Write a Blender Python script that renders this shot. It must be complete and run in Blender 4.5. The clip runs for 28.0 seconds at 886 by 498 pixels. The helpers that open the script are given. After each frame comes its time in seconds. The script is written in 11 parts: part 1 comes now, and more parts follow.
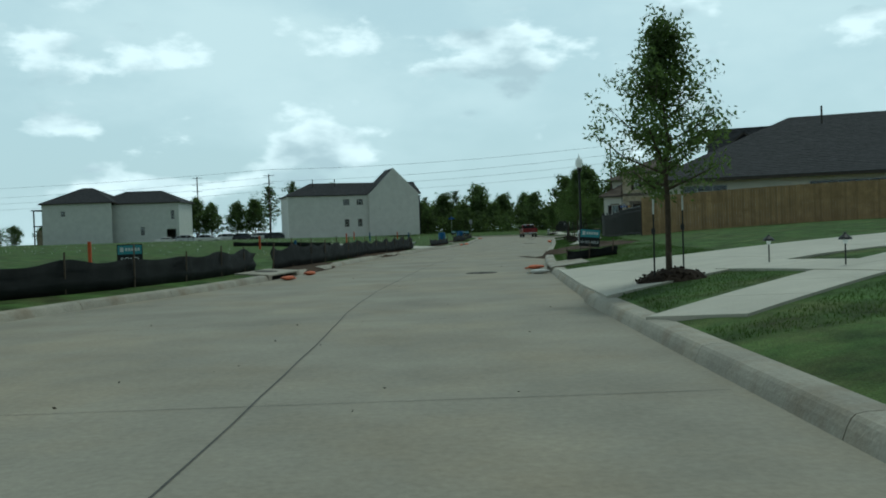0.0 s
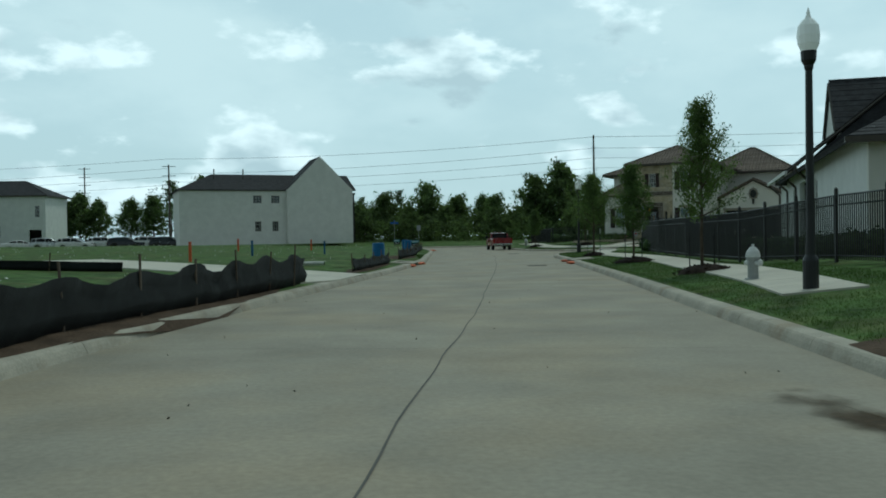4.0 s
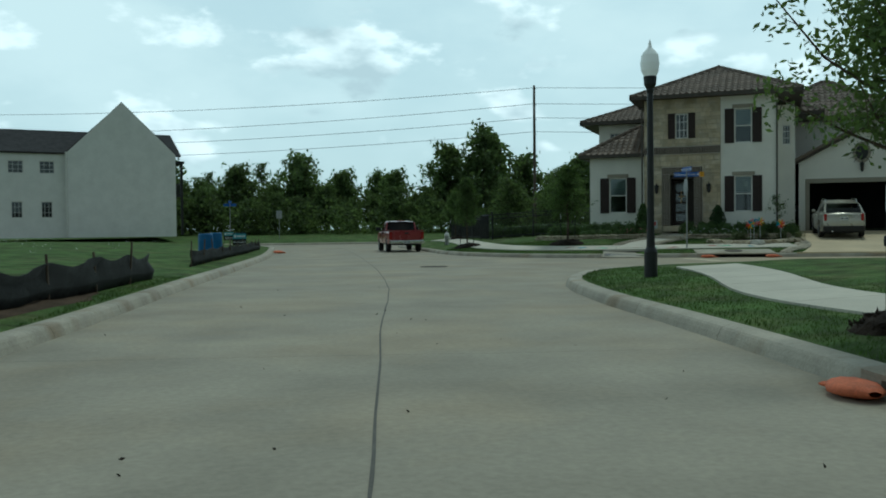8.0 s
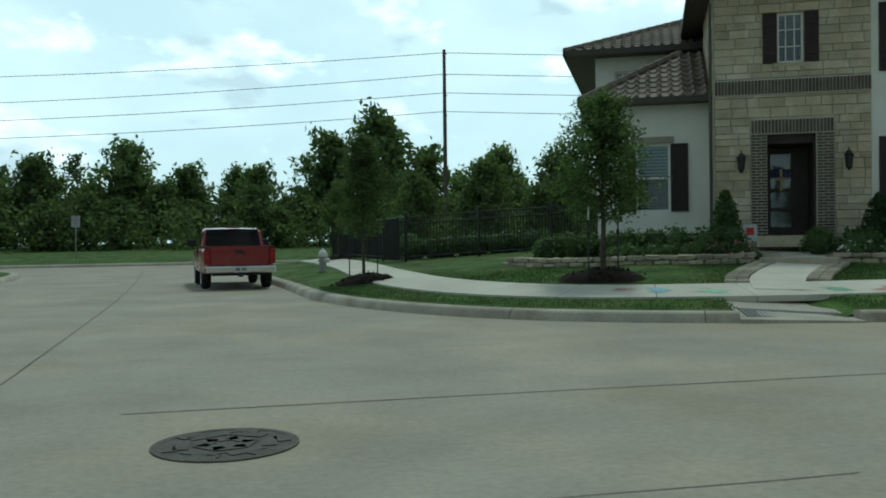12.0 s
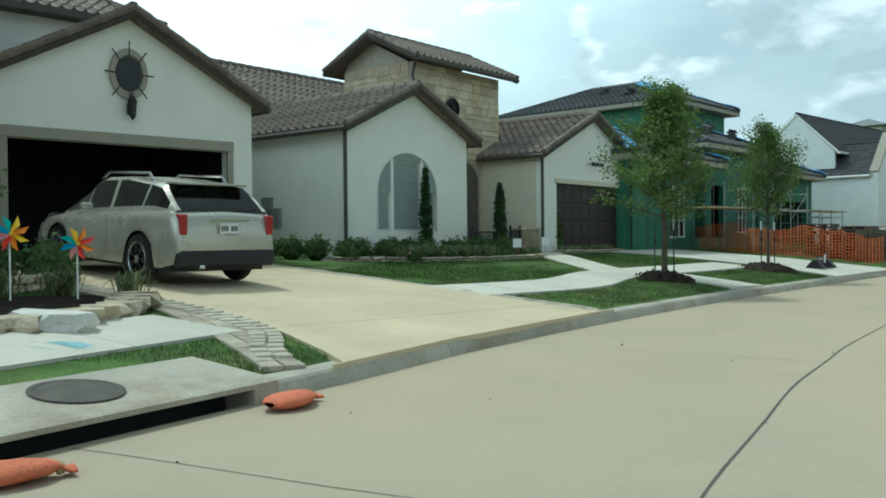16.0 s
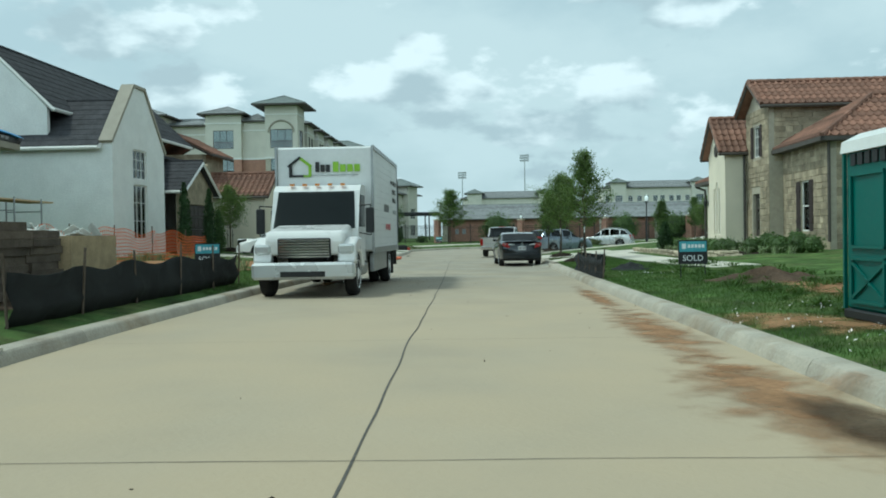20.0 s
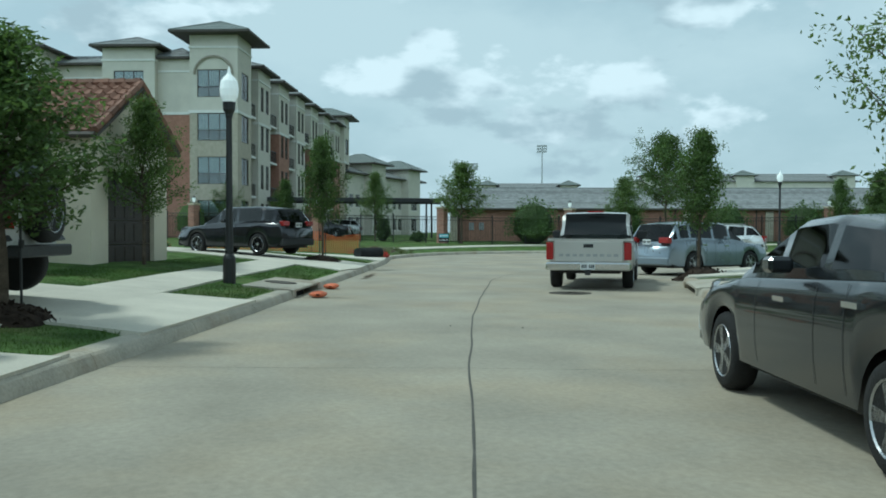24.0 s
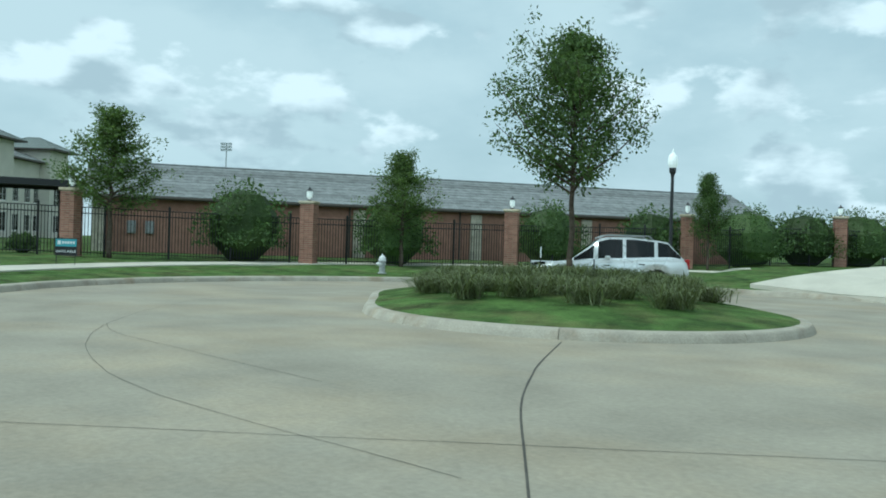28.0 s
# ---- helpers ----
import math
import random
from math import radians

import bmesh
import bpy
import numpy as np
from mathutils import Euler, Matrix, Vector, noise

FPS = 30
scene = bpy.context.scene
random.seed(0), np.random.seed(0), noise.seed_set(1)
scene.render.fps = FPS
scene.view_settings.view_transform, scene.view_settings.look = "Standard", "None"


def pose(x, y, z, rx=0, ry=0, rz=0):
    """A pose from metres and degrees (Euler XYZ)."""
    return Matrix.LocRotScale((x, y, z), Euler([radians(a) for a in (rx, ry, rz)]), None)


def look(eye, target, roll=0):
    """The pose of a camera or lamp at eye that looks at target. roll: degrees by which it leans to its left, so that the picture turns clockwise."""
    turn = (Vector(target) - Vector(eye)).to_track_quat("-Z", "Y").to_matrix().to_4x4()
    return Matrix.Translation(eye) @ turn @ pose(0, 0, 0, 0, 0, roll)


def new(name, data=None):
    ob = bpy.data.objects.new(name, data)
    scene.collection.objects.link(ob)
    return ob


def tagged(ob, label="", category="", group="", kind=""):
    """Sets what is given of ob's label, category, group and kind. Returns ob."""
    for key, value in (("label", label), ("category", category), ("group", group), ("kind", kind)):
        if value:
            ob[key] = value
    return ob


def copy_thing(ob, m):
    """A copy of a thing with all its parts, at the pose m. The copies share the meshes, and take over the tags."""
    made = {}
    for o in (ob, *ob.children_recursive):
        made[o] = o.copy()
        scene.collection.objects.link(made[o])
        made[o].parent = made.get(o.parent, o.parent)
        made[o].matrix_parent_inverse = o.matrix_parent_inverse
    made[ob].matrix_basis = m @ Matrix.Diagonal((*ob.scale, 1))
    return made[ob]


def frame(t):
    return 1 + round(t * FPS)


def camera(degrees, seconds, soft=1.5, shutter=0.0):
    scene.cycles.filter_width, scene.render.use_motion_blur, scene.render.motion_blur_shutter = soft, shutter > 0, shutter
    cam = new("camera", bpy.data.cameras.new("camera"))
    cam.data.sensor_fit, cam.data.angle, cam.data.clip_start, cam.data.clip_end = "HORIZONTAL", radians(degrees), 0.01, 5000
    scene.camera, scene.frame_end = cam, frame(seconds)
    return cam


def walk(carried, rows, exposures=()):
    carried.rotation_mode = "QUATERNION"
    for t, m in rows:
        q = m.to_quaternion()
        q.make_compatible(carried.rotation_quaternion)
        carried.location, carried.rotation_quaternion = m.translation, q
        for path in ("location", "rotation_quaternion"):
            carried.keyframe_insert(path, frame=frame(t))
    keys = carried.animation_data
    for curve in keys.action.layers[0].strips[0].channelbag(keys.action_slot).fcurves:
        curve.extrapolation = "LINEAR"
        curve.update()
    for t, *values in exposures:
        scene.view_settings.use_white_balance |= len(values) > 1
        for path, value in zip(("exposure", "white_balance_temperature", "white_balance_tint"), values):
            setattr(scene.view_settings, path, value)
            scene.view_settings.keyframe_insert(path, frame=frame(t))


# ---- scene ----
# The camera's way: seconds, place, yaw, pitch, roll
cam = camera(53.4, 28.0, soft=1.8)
ROWS = [
    (0.0, 0.000, -0.000, 1.275, 0.07, -1.19, 2.00),
    (0.5, -0.017, 3.662, 1.272, -0.69, -0.89, 1.75),
    (1.0, -0.023, 7.416, 1.302, -1.21, -0.54, 1.36),
    (1.5, -0.027, 11.315, 1.297, -1.50, -0.66, 1.06),
    (2.0, -0.012, 15.407, 1.296, -1.58, -0.83, 0.94),
    (2.5, -0.015, 19.348, 1.333, -1.53, -0.95, 0.96),
    (4.5, 0.343, 37.235, 1.335, -5.46, -0.69, 0.67),
    (5.0, 0.833, 41.896, 1.311, -7.51, -0.70, 0.27),
    (5.5, 1.497, 46.581, 1.333, -9.19, -0.68, 0.03),
    (6.0, 2.190, 51.435, 1.328, -10.24, -0.64, 0.04),
    (6.5, 2.924, 56.191, 1.331, -10.81, -0.80, 0.21),
    (7.0, 3.737, 61.177, 1.313, -10.95, -1.16, 0.39),
    (7.5, 4.446, 65.983, 1.288, -10.64, -1.31, 0.42),
    (8.0, 5.077, 70.658, 1.243, -10.18, -1.32, 0.57),
    (8.5, 5.685, 74.863, 1.251, -9.82, -1.14, 0.65),
    (9.0, 6.407, 78.926, 1.224, -9.69, -0.83, 0.35),
    (9.5, 6.973, 82.518, 1.267, -9.96, -0.76, 0.45),
    (10.0, 7.517, 85.785, 1.272, -10.64, -0.70, 0.65),
    (10.5, 8.062, 88.404, 1.278, -11.76, -0.77, 0.93),
    (11.0, 8.580, 90.525, 1.268, -13.30, -0.85, 0.91),
    (11.5, 9.041, 92.096, 1.274, -15.25, -0.73, 0.79),
    (13.5, 11.152, 96.179, 1.310, -30.41, -0.72, 0.45),
    (14.0, 11.878, 96.863, 1.328, -37.11, -0.85, 0.24),
    (14.5, 12.814, 97.584, 1.332, -45.01, -0.77, 0.13),
    (15.0, 14.031, 98.231, 1.335, -54.01, -0.63, 0.15),
    (15.5, 15.618, 98.803, 1.300, -64.31, -0.44, 0.38),
    (16.0, 17.268, 99.058, 1.331, -74.94, -0.65, 0.53),
    (16.5, 19.266, 99.077, 1.310, -84.84, -0.83, 0.46),
    (17.0, 21.550, 98.850, 1.275, -93.37, -1.15, 0.38),
    (17.5, 24.187, 98.358, 1.254, -100.42, -1.19, 0.17),
    (18.0, 26.874, 97.550, 1.240, -105.56, -0.93, 0.09),
    (18.5, 29.712, 96.552, 1.250, -109.56, -0.71, 0.17),
    (19.0, 32.683, 95.279, 1.295, -112.69, -0.61, 0.51),
    (19.5, 35.812, 93.787, 1.307, -115.18, -0.63, 0.68),
    (20.0, 39.025, 92.174, 1.344, -117.67, -0.86, 0.91),
    (20.5, 42.239, 90.253, 1.321, -119.50, -0.95, 1.08),
    (22.5, 56.429, 82.452, 1.304, -120.90, -0.54, 1.02),
    (23.0, 60.420, 80.380, 1.307, -119.68, -0.73, 1.05),
    (23.5, 64.500, 78.428, 1.306, -118.33, -0.97, 0.54),
    (24.0, 68.553, 76.604, 1.317, -117.12, -1.08, -0.17),
    (24.5, 72.528, 74.829, 1.317, -116.38, -1.11, -0.76),
    (25.0, 75.951, 73.297, 1.316, -116.37, -1.13, -1.38),
    (25.5, 79.477, 71.700, 1.281, -116.97, -1.25, -1.99),
    (26.0, 82.725, 70.081, 1.288, -118.15, -1.27, -2.22),
    (26.5, 85.581, 68.438, 1.310, -120.05, -1.34, -2.36),
    (27.0, 88.084, 66.805, 1.305, -123.42, -1.22, -2.35),
    (27.5, 90.087, 65.147, 1.333, -129.34, -0.52, -2.41),
    (28.0, 91.867, 63.093, 1.351, -137.77, -0.20, -1.71),
]
EXPOSURE = [(0.0, -1.2, 5450, -10), (8.0, -1.1, 5450, -10), (11.0, -0.87, 5450, -10), (13.8, -0.48, 5400, -10), (14.6, -0.05, 5350, -9), (16.0, 0.12, 5400, -9), (17.0, 0.18, 5500, -8), (20.0, 0.05, 5500, -8), (22.5, -0.07, 5300, -8), (26.0, -0.07, 5300, -8), (28.0, 0.03, 5300, -8)]
walk(cam, [(t, pose(x, y, z, 90 + pitch, roll, yaw)) for t, x, y, z, yaw, pitch, roll in ROWS], EXPOSURE)

# ---- sky and sun ----
SUN_ELEV, SUN_AZ = 61.0, 36.0
world = bpy.data.worlds.new("sky")
scene.world = world
world.use_nodes = True
wn, wl = world.node_tree.nodes, world.node_tree.links
wn.clear()


def wnode(kind, **kw):
    n = wn.new(kind)
    for k, v in kw.items():
        if k == "op":
            n.operation = v
        elif k == "mode":
            n.blend_type = v
        else:
            n.inputs[int(k[1:])].default_value = v
    return n


sky = wn.new("ShaderNodeTexSky")
sky.sky_type, sky.sun_disc = "NISHITA", False
sky.sun_elevation, sky.sun_rotation = radians(SUN_ELEV), radians(SUN_AZ)
sky.air_density, sky.dust_density, sky.ozone_density = 1.2, 2.5, 1.0
tc = wn.new("ShaderNodeTexCoord")
sep = wn.new("ShaderNodeSeparateXYZ")
wl.new(tc.outputs["Generated"], sep.inputs[0])


def wnoise(scale, detail, rough, shift):
    m = wn.new("ShaderNodeMapping")
    m.inputs[1].default_value = shift
    m.inputs[3].default_value = (1.0, 1.0, 2.1)
    wl.new(tc.outputs["Generated"], m.inputs[0])
    n = wn.new("ShaderNodeTexNoise")
    n.inputs["Scale"].default_value, n.inputs["Detail"].default_value, n.inputs["Roughness"].default_value = scale, detail, rough
    wl.new(m.outputs[0], n.inputs["Vector"])
    return n.outputs["Fac"]


def wramp(src, a, b):
    r = wn.new("ShaderNodeMapRange")
    r.interpolation_type = "SMOOTHSTEP"
    r.inputs[1].default_value, r.inputs[2].default_value = a, b
    wl.new(src, r.inputs[0])
    return r.outputs[0]


def wmix(fac, a, b):
    m = wn.new("ShaderNodeMix")
    m.data_type = "RGBA"
    for s, v in ((m.inputs[0], fac), (m.inputs[6], a), (m.inputs[7], b)):
        if isinstance(v, (int, float, tuple)):
            s.default_value = v
        else:
            wl.new(v, s)
    return m.outputs[2]


veil = wramp(wnoise(3.0, 6.0, 0.55, (3.0, 1.0, 0.0)), 0.36, 0.62)
puff = wramp(wnoise(7.6, 8.0, 0.52, (1.3, 4.2, 2.6)), 0.52, 0.61)
base = wramp(wnoise(7.6, 5.0, 0.48, (1.3, 4.2, 2.69)), 0.47, 0.62)
hazy = wmix(0.88, sky.outputs[0], (6.1, 6.9, 7.0, 1.0))
veiled = wmix(veil, hazy, (7.1, 7.7, 7.7, 1.0))
cloud = wmix(base, (9.6, 9.8, 9.7, 1.0), (5.5, 6.1, 6.3, 1.0))
clouds = wmix(puff, veiled, cloud)
# the haze glows beside the sun, where the cloud veil is thinnest, and thins overhead
to_sun = wn.new("ShaderNodeVectorMath")
to_sun.operation = "DOT_PRODUCT"
wl.new(tc.outputs["Generated"], to_sun.inputs[0])
GLOW_AZ, GLOW_ELEV = SUN_AZ - 40.0, 52.0
to_sun.inputs[1].default_value = (math.sin(radians(GLOW_AZ)) * math.cos(radians(GLOW_ELEV)), math.cos(radians(GLOW_AZ)) * math.cos(radians(GLOW_ELEV)), math.sin(radians(GLOW_ELEV)))
glow = wn.new("ShaderNodeMapRange")
for i, v in enumerate((0.12, 0.60, 0.92, 2.25)):
    glow.inputs[i + 1].default_value = v
wl.new(to_sun.outputs["Value"], glow.inputs[0])
thin = wn.new("ShaderNodeMapRange")
for i, v in enumerate((0.28, 0.75, 1.0, 0.32)):
    thin.inputs[i + 1].default_value = v
wl.new(sep.outputs[2], thin.inputs[0])
both = wnode("ShaderNodeMath", op="MULTIPLY")
wl.new(glow.outputs[0], both.inputs[0])
wl.new(thin.outputs[0], both.inputs[1])
grey = wn.new("ShaderNodeCombineColor")
for i in range(3):
    wl.new(both.outputs[0], grey.inputs[i])
mulc = wn.new("ShaderNodeMix")
mulc.data_type, mulc.blend_type = "RGBA", "MULTIPLY"
mulc.inputs[0].default_value = 1.0
wl.new(clouds, mulc.inputs[6])
wl.new(grey.outputs[0], mulc.inputs[7])
whole = mulc.outputs[2]
bg = wnode("ShaderNodeBackground", i1=0.1)
wl.new(whole, bg.inputs[0])
wo = wn.new("ShaderNodeOutputWorld")
wl.new(bg.outputs[0], wo.inputs[0])

sun = new("sun", bpy.data.lights.new("sun", "SUN"))
sun.data.energy, sun.data.angle, sun.data.color = 2.0, radians(7.0), (1.0, 0.93, 0.80)
sun.matrix_world = look((60, 60, 80), (60 - math.sin(radians(SUN_AZ)) * math.cos(radians(SUN_ELEV)) * 10, 60 - math.cos(radians(SUN_AZ)) * math.cos(radians(SUN_ELEV)) * 10, 80 - math.sin(radians(SUN_ELEV)) * 10))

# ---- materials ----
MATS = {}


def material(name, color, rough=0.8, metal=0.0, var=0.25, scale=3.0, fine=40.0, bump=0.1, second=None, second_at=0.6, spec=0.4, island=0.0, coat=0.0, thin=0.0):
    """A surface with broad stains and fine grain; second: a second colour in patches; island: brightness spread from piece to piece; thin: share of light let through a leaf."""
    m = bpy.data.materials.new(name)
    m.use_nodes = True
    nt = m.node_tree
    b = nt.nodes["Principled BSDF"]
    b.inputs["Roughness"].default_value, b.inputs["Metallic"].default_value = rough, metal
    b.inputs["Specular IOR Level"].default_value = spec
    b.inputs["Coat Weight"].default_value = coat
    N, L = nt.nodes.new, nt.links.new
    co = N("ShaderNodeTexCoord")
    pos = N("ShaderNodeNewGeometry").outputs["Position"]

    def noise_at(sc, det):
        t = N("ShaderNodeTexNoise")
        t.inputs["Scale"].default_value, t.inputs["Detail"].default_value, t.inputs["Roughness"].default_value = sc, det, 0.6
        L(pos, t.inputs["Vector"])
        return t.outputs["Fac"]

    def rng(src, a, b2, lo, hi):
        r = N("ShaderNodeMapRange")
        for i, v in enumerate((a, b2, lo, hi)):
            r.inputs[i + 1].default_value = v
        L(src, r.inputs[0])
        return r.outputs[0]

    def mix(fac, a, c, mode="MIX"):
        x = N("ShaderNodeMix")
        x.data_type, x.blend_type = "RGBA", mode
        for s, v in ((x.inputs[0], fac), (x.inputs[6], a), (x.inputs[7], c)):
            if isinstance(v, (int, float, tuple)):
                s.default_value = v
            else:
                L(v, s)
        return x.outputs[2]

    broad, grain = noise_at(scale, 4.0), noise_at(fine, 3.0)
    col = (*color, 1.0)
    if second:
        col = mix(rng(noise_at(scale * 0.6, 5.0), second_at - 0.09, second_at + 0.09, 0, 1), col, (*second, 1.0))
    v1 = rng(broad, 0.3, 0.7, 1 - var, 1 + var)
    v2 = rng(grain, 0.3, 0.7, 1 - var * 0.7, 1 + var * 0.7)
    mul = N("ShaderNodeMath")
    mul.operation = "MULTIPLY"
    L(v1, mul.inputs[0])
    L(v2, mul.inputs[1])
    fac = mul.outputs[0]
    if island:
        oi = N("ShaderNodeObjectInfo")
        m2 = N("ShaderNodeMath")
        m2.operation = "MULTIPLY"
        g = N("ShaderNodeNewGeometry")
        add = N("ShaderNodeMath")
        add.operation = "ADD"
        L(oi.outputs["Random"], add.inputs[0])
        L(g.outputs["Random Per Island"], add.inputs[1])
        fr = N("ShaderNodeMath")
        fr.operation = "FRACT"
        L(add.outputs[0], fr.inputs[0])
        L(rng(fr.outputs[0], 0, 1, 1 - island, 1 + island), m2.inputs[0])
        L(fac, m2.inputs[1])
        fac = m2.outputs[0]
    tone = N("ShaderNodeCombineColor")
    for i in range(3):
        L(fac, tone.inputs[i])
    paint = mix(1.0, col, tone.outputs[0], "MULTIPLY")
    L(paint, b.inputs["Base Color"])
    if thin:
        tl, ms = N("ShaderNodeBsdfTranslucent"), N("ShaderNodeMixShader")
        L(mix(1.0, paint, (1.25, 1.3, 0.8, 1.0), "MULTIPLY"), tl.inputs["Color"])
        ms.inputs[0].default_value = thin
        L(b.outputs[0], ms.inputs[1])
        L(tl.outputs[0], ms.inputs[2])
        L(ms.outputs[0], nt.nodes["Material Output"].inputs["Surface"])
    L(rng(grain, 0.2, 0.8, max(rough - 0.1, 0.02), min(rough + 0.08, 1)), b.inputs["Roughness"])
    if bump:
        bp = N("ShaderNodeBump")
        bp.inputs["Strength"].default_value, bp.inputs["Distance"].default_value = min(1.0, bump * 4), 0.02
        L(grain, bp.inputs["Height"])
        L(bp.outputs[0], b.inputs["Normal"])
    MATS[name] = m
    return m


def glass_material(name, tint, clear, ior=1.75):
    """Window glass: part clear, part mirror at grazing angles."""
    m = bpy.data.materials.new(name)
    m.use_nodes = True
    nt = m.node_tree
    nt.nodes.clear()
    N, L = nt.nodes.new, nt.links.new
    tr, gl, fr, mx, o = N("ShaderNodeBsdfTransparent"), N("ShaderNodeBsdfGlossy"), N("ShaderNodeFresnel"), N("ShaderNodeMixShader"), N("ShaderNodeOutputMaterial")
    tr.inputs[0].default_value = (*[c * clear for c in tint], 1)
    gl.inputs["Roughness"].default_value = 0.03
    fr.inputs[0].default_value = ior
    L(fr.outputs[0], mx.inputs[0])
    L(tr.outputs[0], mx.inputs[1])
    L(gl.outputs[0], mx.inputs[2])
    L(mx.outputs[0], o.inputs[0])
    MATS[name] = m
    return m


def lamp_material(name, color, strength):
    m = bpy.data.materials.new(name)
    m.use_nodes = True
    b = m.node_tree.nodes["Principled BSDF"]
    b.inputs["Base Color"].default_value = (*color, 1)
    b.inputs["Emission Color"].default_value = (*color, 1)
    b.inputs["Emission Strength"].default_value = strength
    b.inputs["Roughness"].default_value = 0.25
    MATS[name] = m
    return m


M = material
M("road", (0.315, 0.288, 0.230), 0.85, var=0.17, scale=0.55, fine=16.0, bump=0.08, second=(0.345, 0.298, 0.220), second_at=0.54)
road_mat = MATS["road"]


def tracked_soil(m, color, x0, x1, x2, x3):
    """Tan site soil spread by tyres over one stretch of the street, thinning out at both ends."""
    nt = m.node_tree
    N, L = nt.nodes.new, nt.links.new
    b = nt.nodes["Principled BSDF"]
    old = b.inputs["Base Color"].links[0].from_socket
    pos = N("ShaderNodeNewGeometry").outputs["Position"]
    xyz = N("ShaderNodeSeparateXYZ")
    L(pos, xyz.inputs[0])
    facs = []
    for a, c in ((x0, x1), (x3, x2)):
        r = N("ShaderNodeMapRange")
        r.interpolation_type = "SMOOTHSTEP"
        r.inputs[1].default_value, r.inputs[2].default_value = a, c
        L(xyz.outputs[0], r.inputs[0])
        facs.append(r.outputs[0])
    tex = N("ShaderNodeTexNoise")
    tex.inputs["Scale"].default_value, tex.inputs["Detail"].default_value = 0.45, 7.0
    L(pos, tex.inputs["Vector"])
    r = N("ShaderNodeMapRange")
    for i, v in enumerate((0.3, 0.62, 0.6, 1.0)):
        r.inputs[i + 1].default_value = v
    L(tex.outputs["Fac"], r.inputs[0])
    prod = r.outputs[0]
    for f in facs:
        mu = N("ShaderNodeMath")
        mu.operation = "MULTIPLY"
        L(prod, mu.inputs[0])
        L(f, mu.inputs[1])
        prod = mu.outputs[0]
    mx = N("ShaderNodeMix")
    mx.data_type = "RGBA"
    L(prod, mx.inputs[0])
    L(old, mx.inputs[6])
    mx.inputs[7].default_value = (*color, 1.0)
    L(mx.outputs[2], b.inputs["Base Color"])


tracked_soil(road_mat, (0.43, 0.352, 0.24), 14.0, 26.0, 50.0, 66.0)
M("kerb", (0.40, 0.37, 0.305), 0.85, var=0.18, scale=1.6, fine=30.0, bump=0.1, second=(0.30, 0.25, 0.18), second_at=0.60, island=0.08)
M("walkway", (0.56, 0.53, 0.45), 0.85, var=0.10, scale=0.9, fine=30.0, bump=0.06, island=0.05)
M("driveway", (0.58, 0.48, 0.32), 0.85, var=0.12, scale=0.7, fine=25.0, bump=0.06, island=0.05)
M("paver", (0.42, 0.37, 0.29), 0.9, var=0.15, scale=4, fine=40, bump=0.3, island=0.22, spec=0.2)
M("seal", (0.085, 0.078, 0.066), 0.7, var=0.3, scale=6)
M("stripe", (0.60, 0.535, 0.39), 0.8, var=0.2, scale=4)
M("grass", (0.076, 0.130, 0.034), 0.95, var=0.6, scale=1.4, fine=45.0, bump=0.9, second=(0.100, 0.122, 0.042), second_at=0.56, spec=0.15)
M("blades", (0.072, 0.122, 0.033), 0.7, thin=0.3, var=0.3, scale=1.2, fine=30.0, bump=0, spec=0.15, island=0.22)
M("dirt", (0.085, 0.06, 0.042), 0.95, var=0.4, scale=1.5, fine=20, bump=0.6, spec=0.1)
M("red_mud", (0.30, 0.165, 0.085), 0.95, var=0.35, scale=1.2, fine=16, bump=0.4, spec=0.1)
M("mulch", (0.035, 0.026, 0.02), 0.95, var=0.5, scale=6, fine=60, bump=0.8, spec=0.1, island=0.3)
M("stucco", (0.84, 0.82, 0.755), 0.9, var=0.05, scale=0.8, fine=55, bump=0.12, spec=0.2)
M("stucco_grey", (0.62, 0.59, 0.515), 0.9, var=0.06, scale=0.8, fine=55, bump=0.12, spec=0.2)
M("golden_limestone", (0.55, 0.45, 0.295), 0.9, var=0.16, scale=2.2, fine=28, bump=0.3, second=(0.62, 0.54, 0.40), second_at=0.52, island=0.2, spec=0.2)
M("stucco_cream", (0.68, 0.62, 0.49), 0.9, var=0.06, scale=0.8, fine=55, bump=0.12, spec=0.2)
M("white_brick", (0.80, 0.80, 0.77), 0.85, var=0.06, scale=1.2, fine=18, bump=0.2, spec=0.2)
M("trim", (0.34, 0.31, 0.25), 0.8, var=0.08, scale=2)
M("white_trim", (0.74, 0.73, 0.69), 0.6, var=0.05, scale=2, bump=0)
M("limestone", (0.50, 0.425, 0.295), 0.9, var=0.16, scale=2.2, fine=28, bump=0.3, second=(0.58, 0.52, 0.41), second_at=0.55, island=0.18, spec=0.2)
M("fieldstone", (0.31, 0.26, 0.18), 0.9, var=0.25, scale=2.5, fine=28, bump=0.4, second=(0.40, 0.335, 0.235), second_at=0.55, island=0.24, spec=0.2)
M("pale_mortar", (0.62, 0.58, 0.50), 0.95, var=0.1, scale=5)
M("mortar", (0.40, 0.36, 0.28), 0.95, var=0.1, scale=5)
M("dark_brick", (0.12, 0.095, 0.078), 0.9, var=0.2, scale=6, fine=50, bump=0.2, island=0.3)
M("red_brick", (0.34, 0.185, 0.135), 0.9, var=0.15, scale=3, fine=40, bump=0.2, island=0.2)
M("pale_brick", (0.50, 0.45, 0.36), 0.9, var=0.12, scale=3, fine=40, bump=0.2, island=0.15)
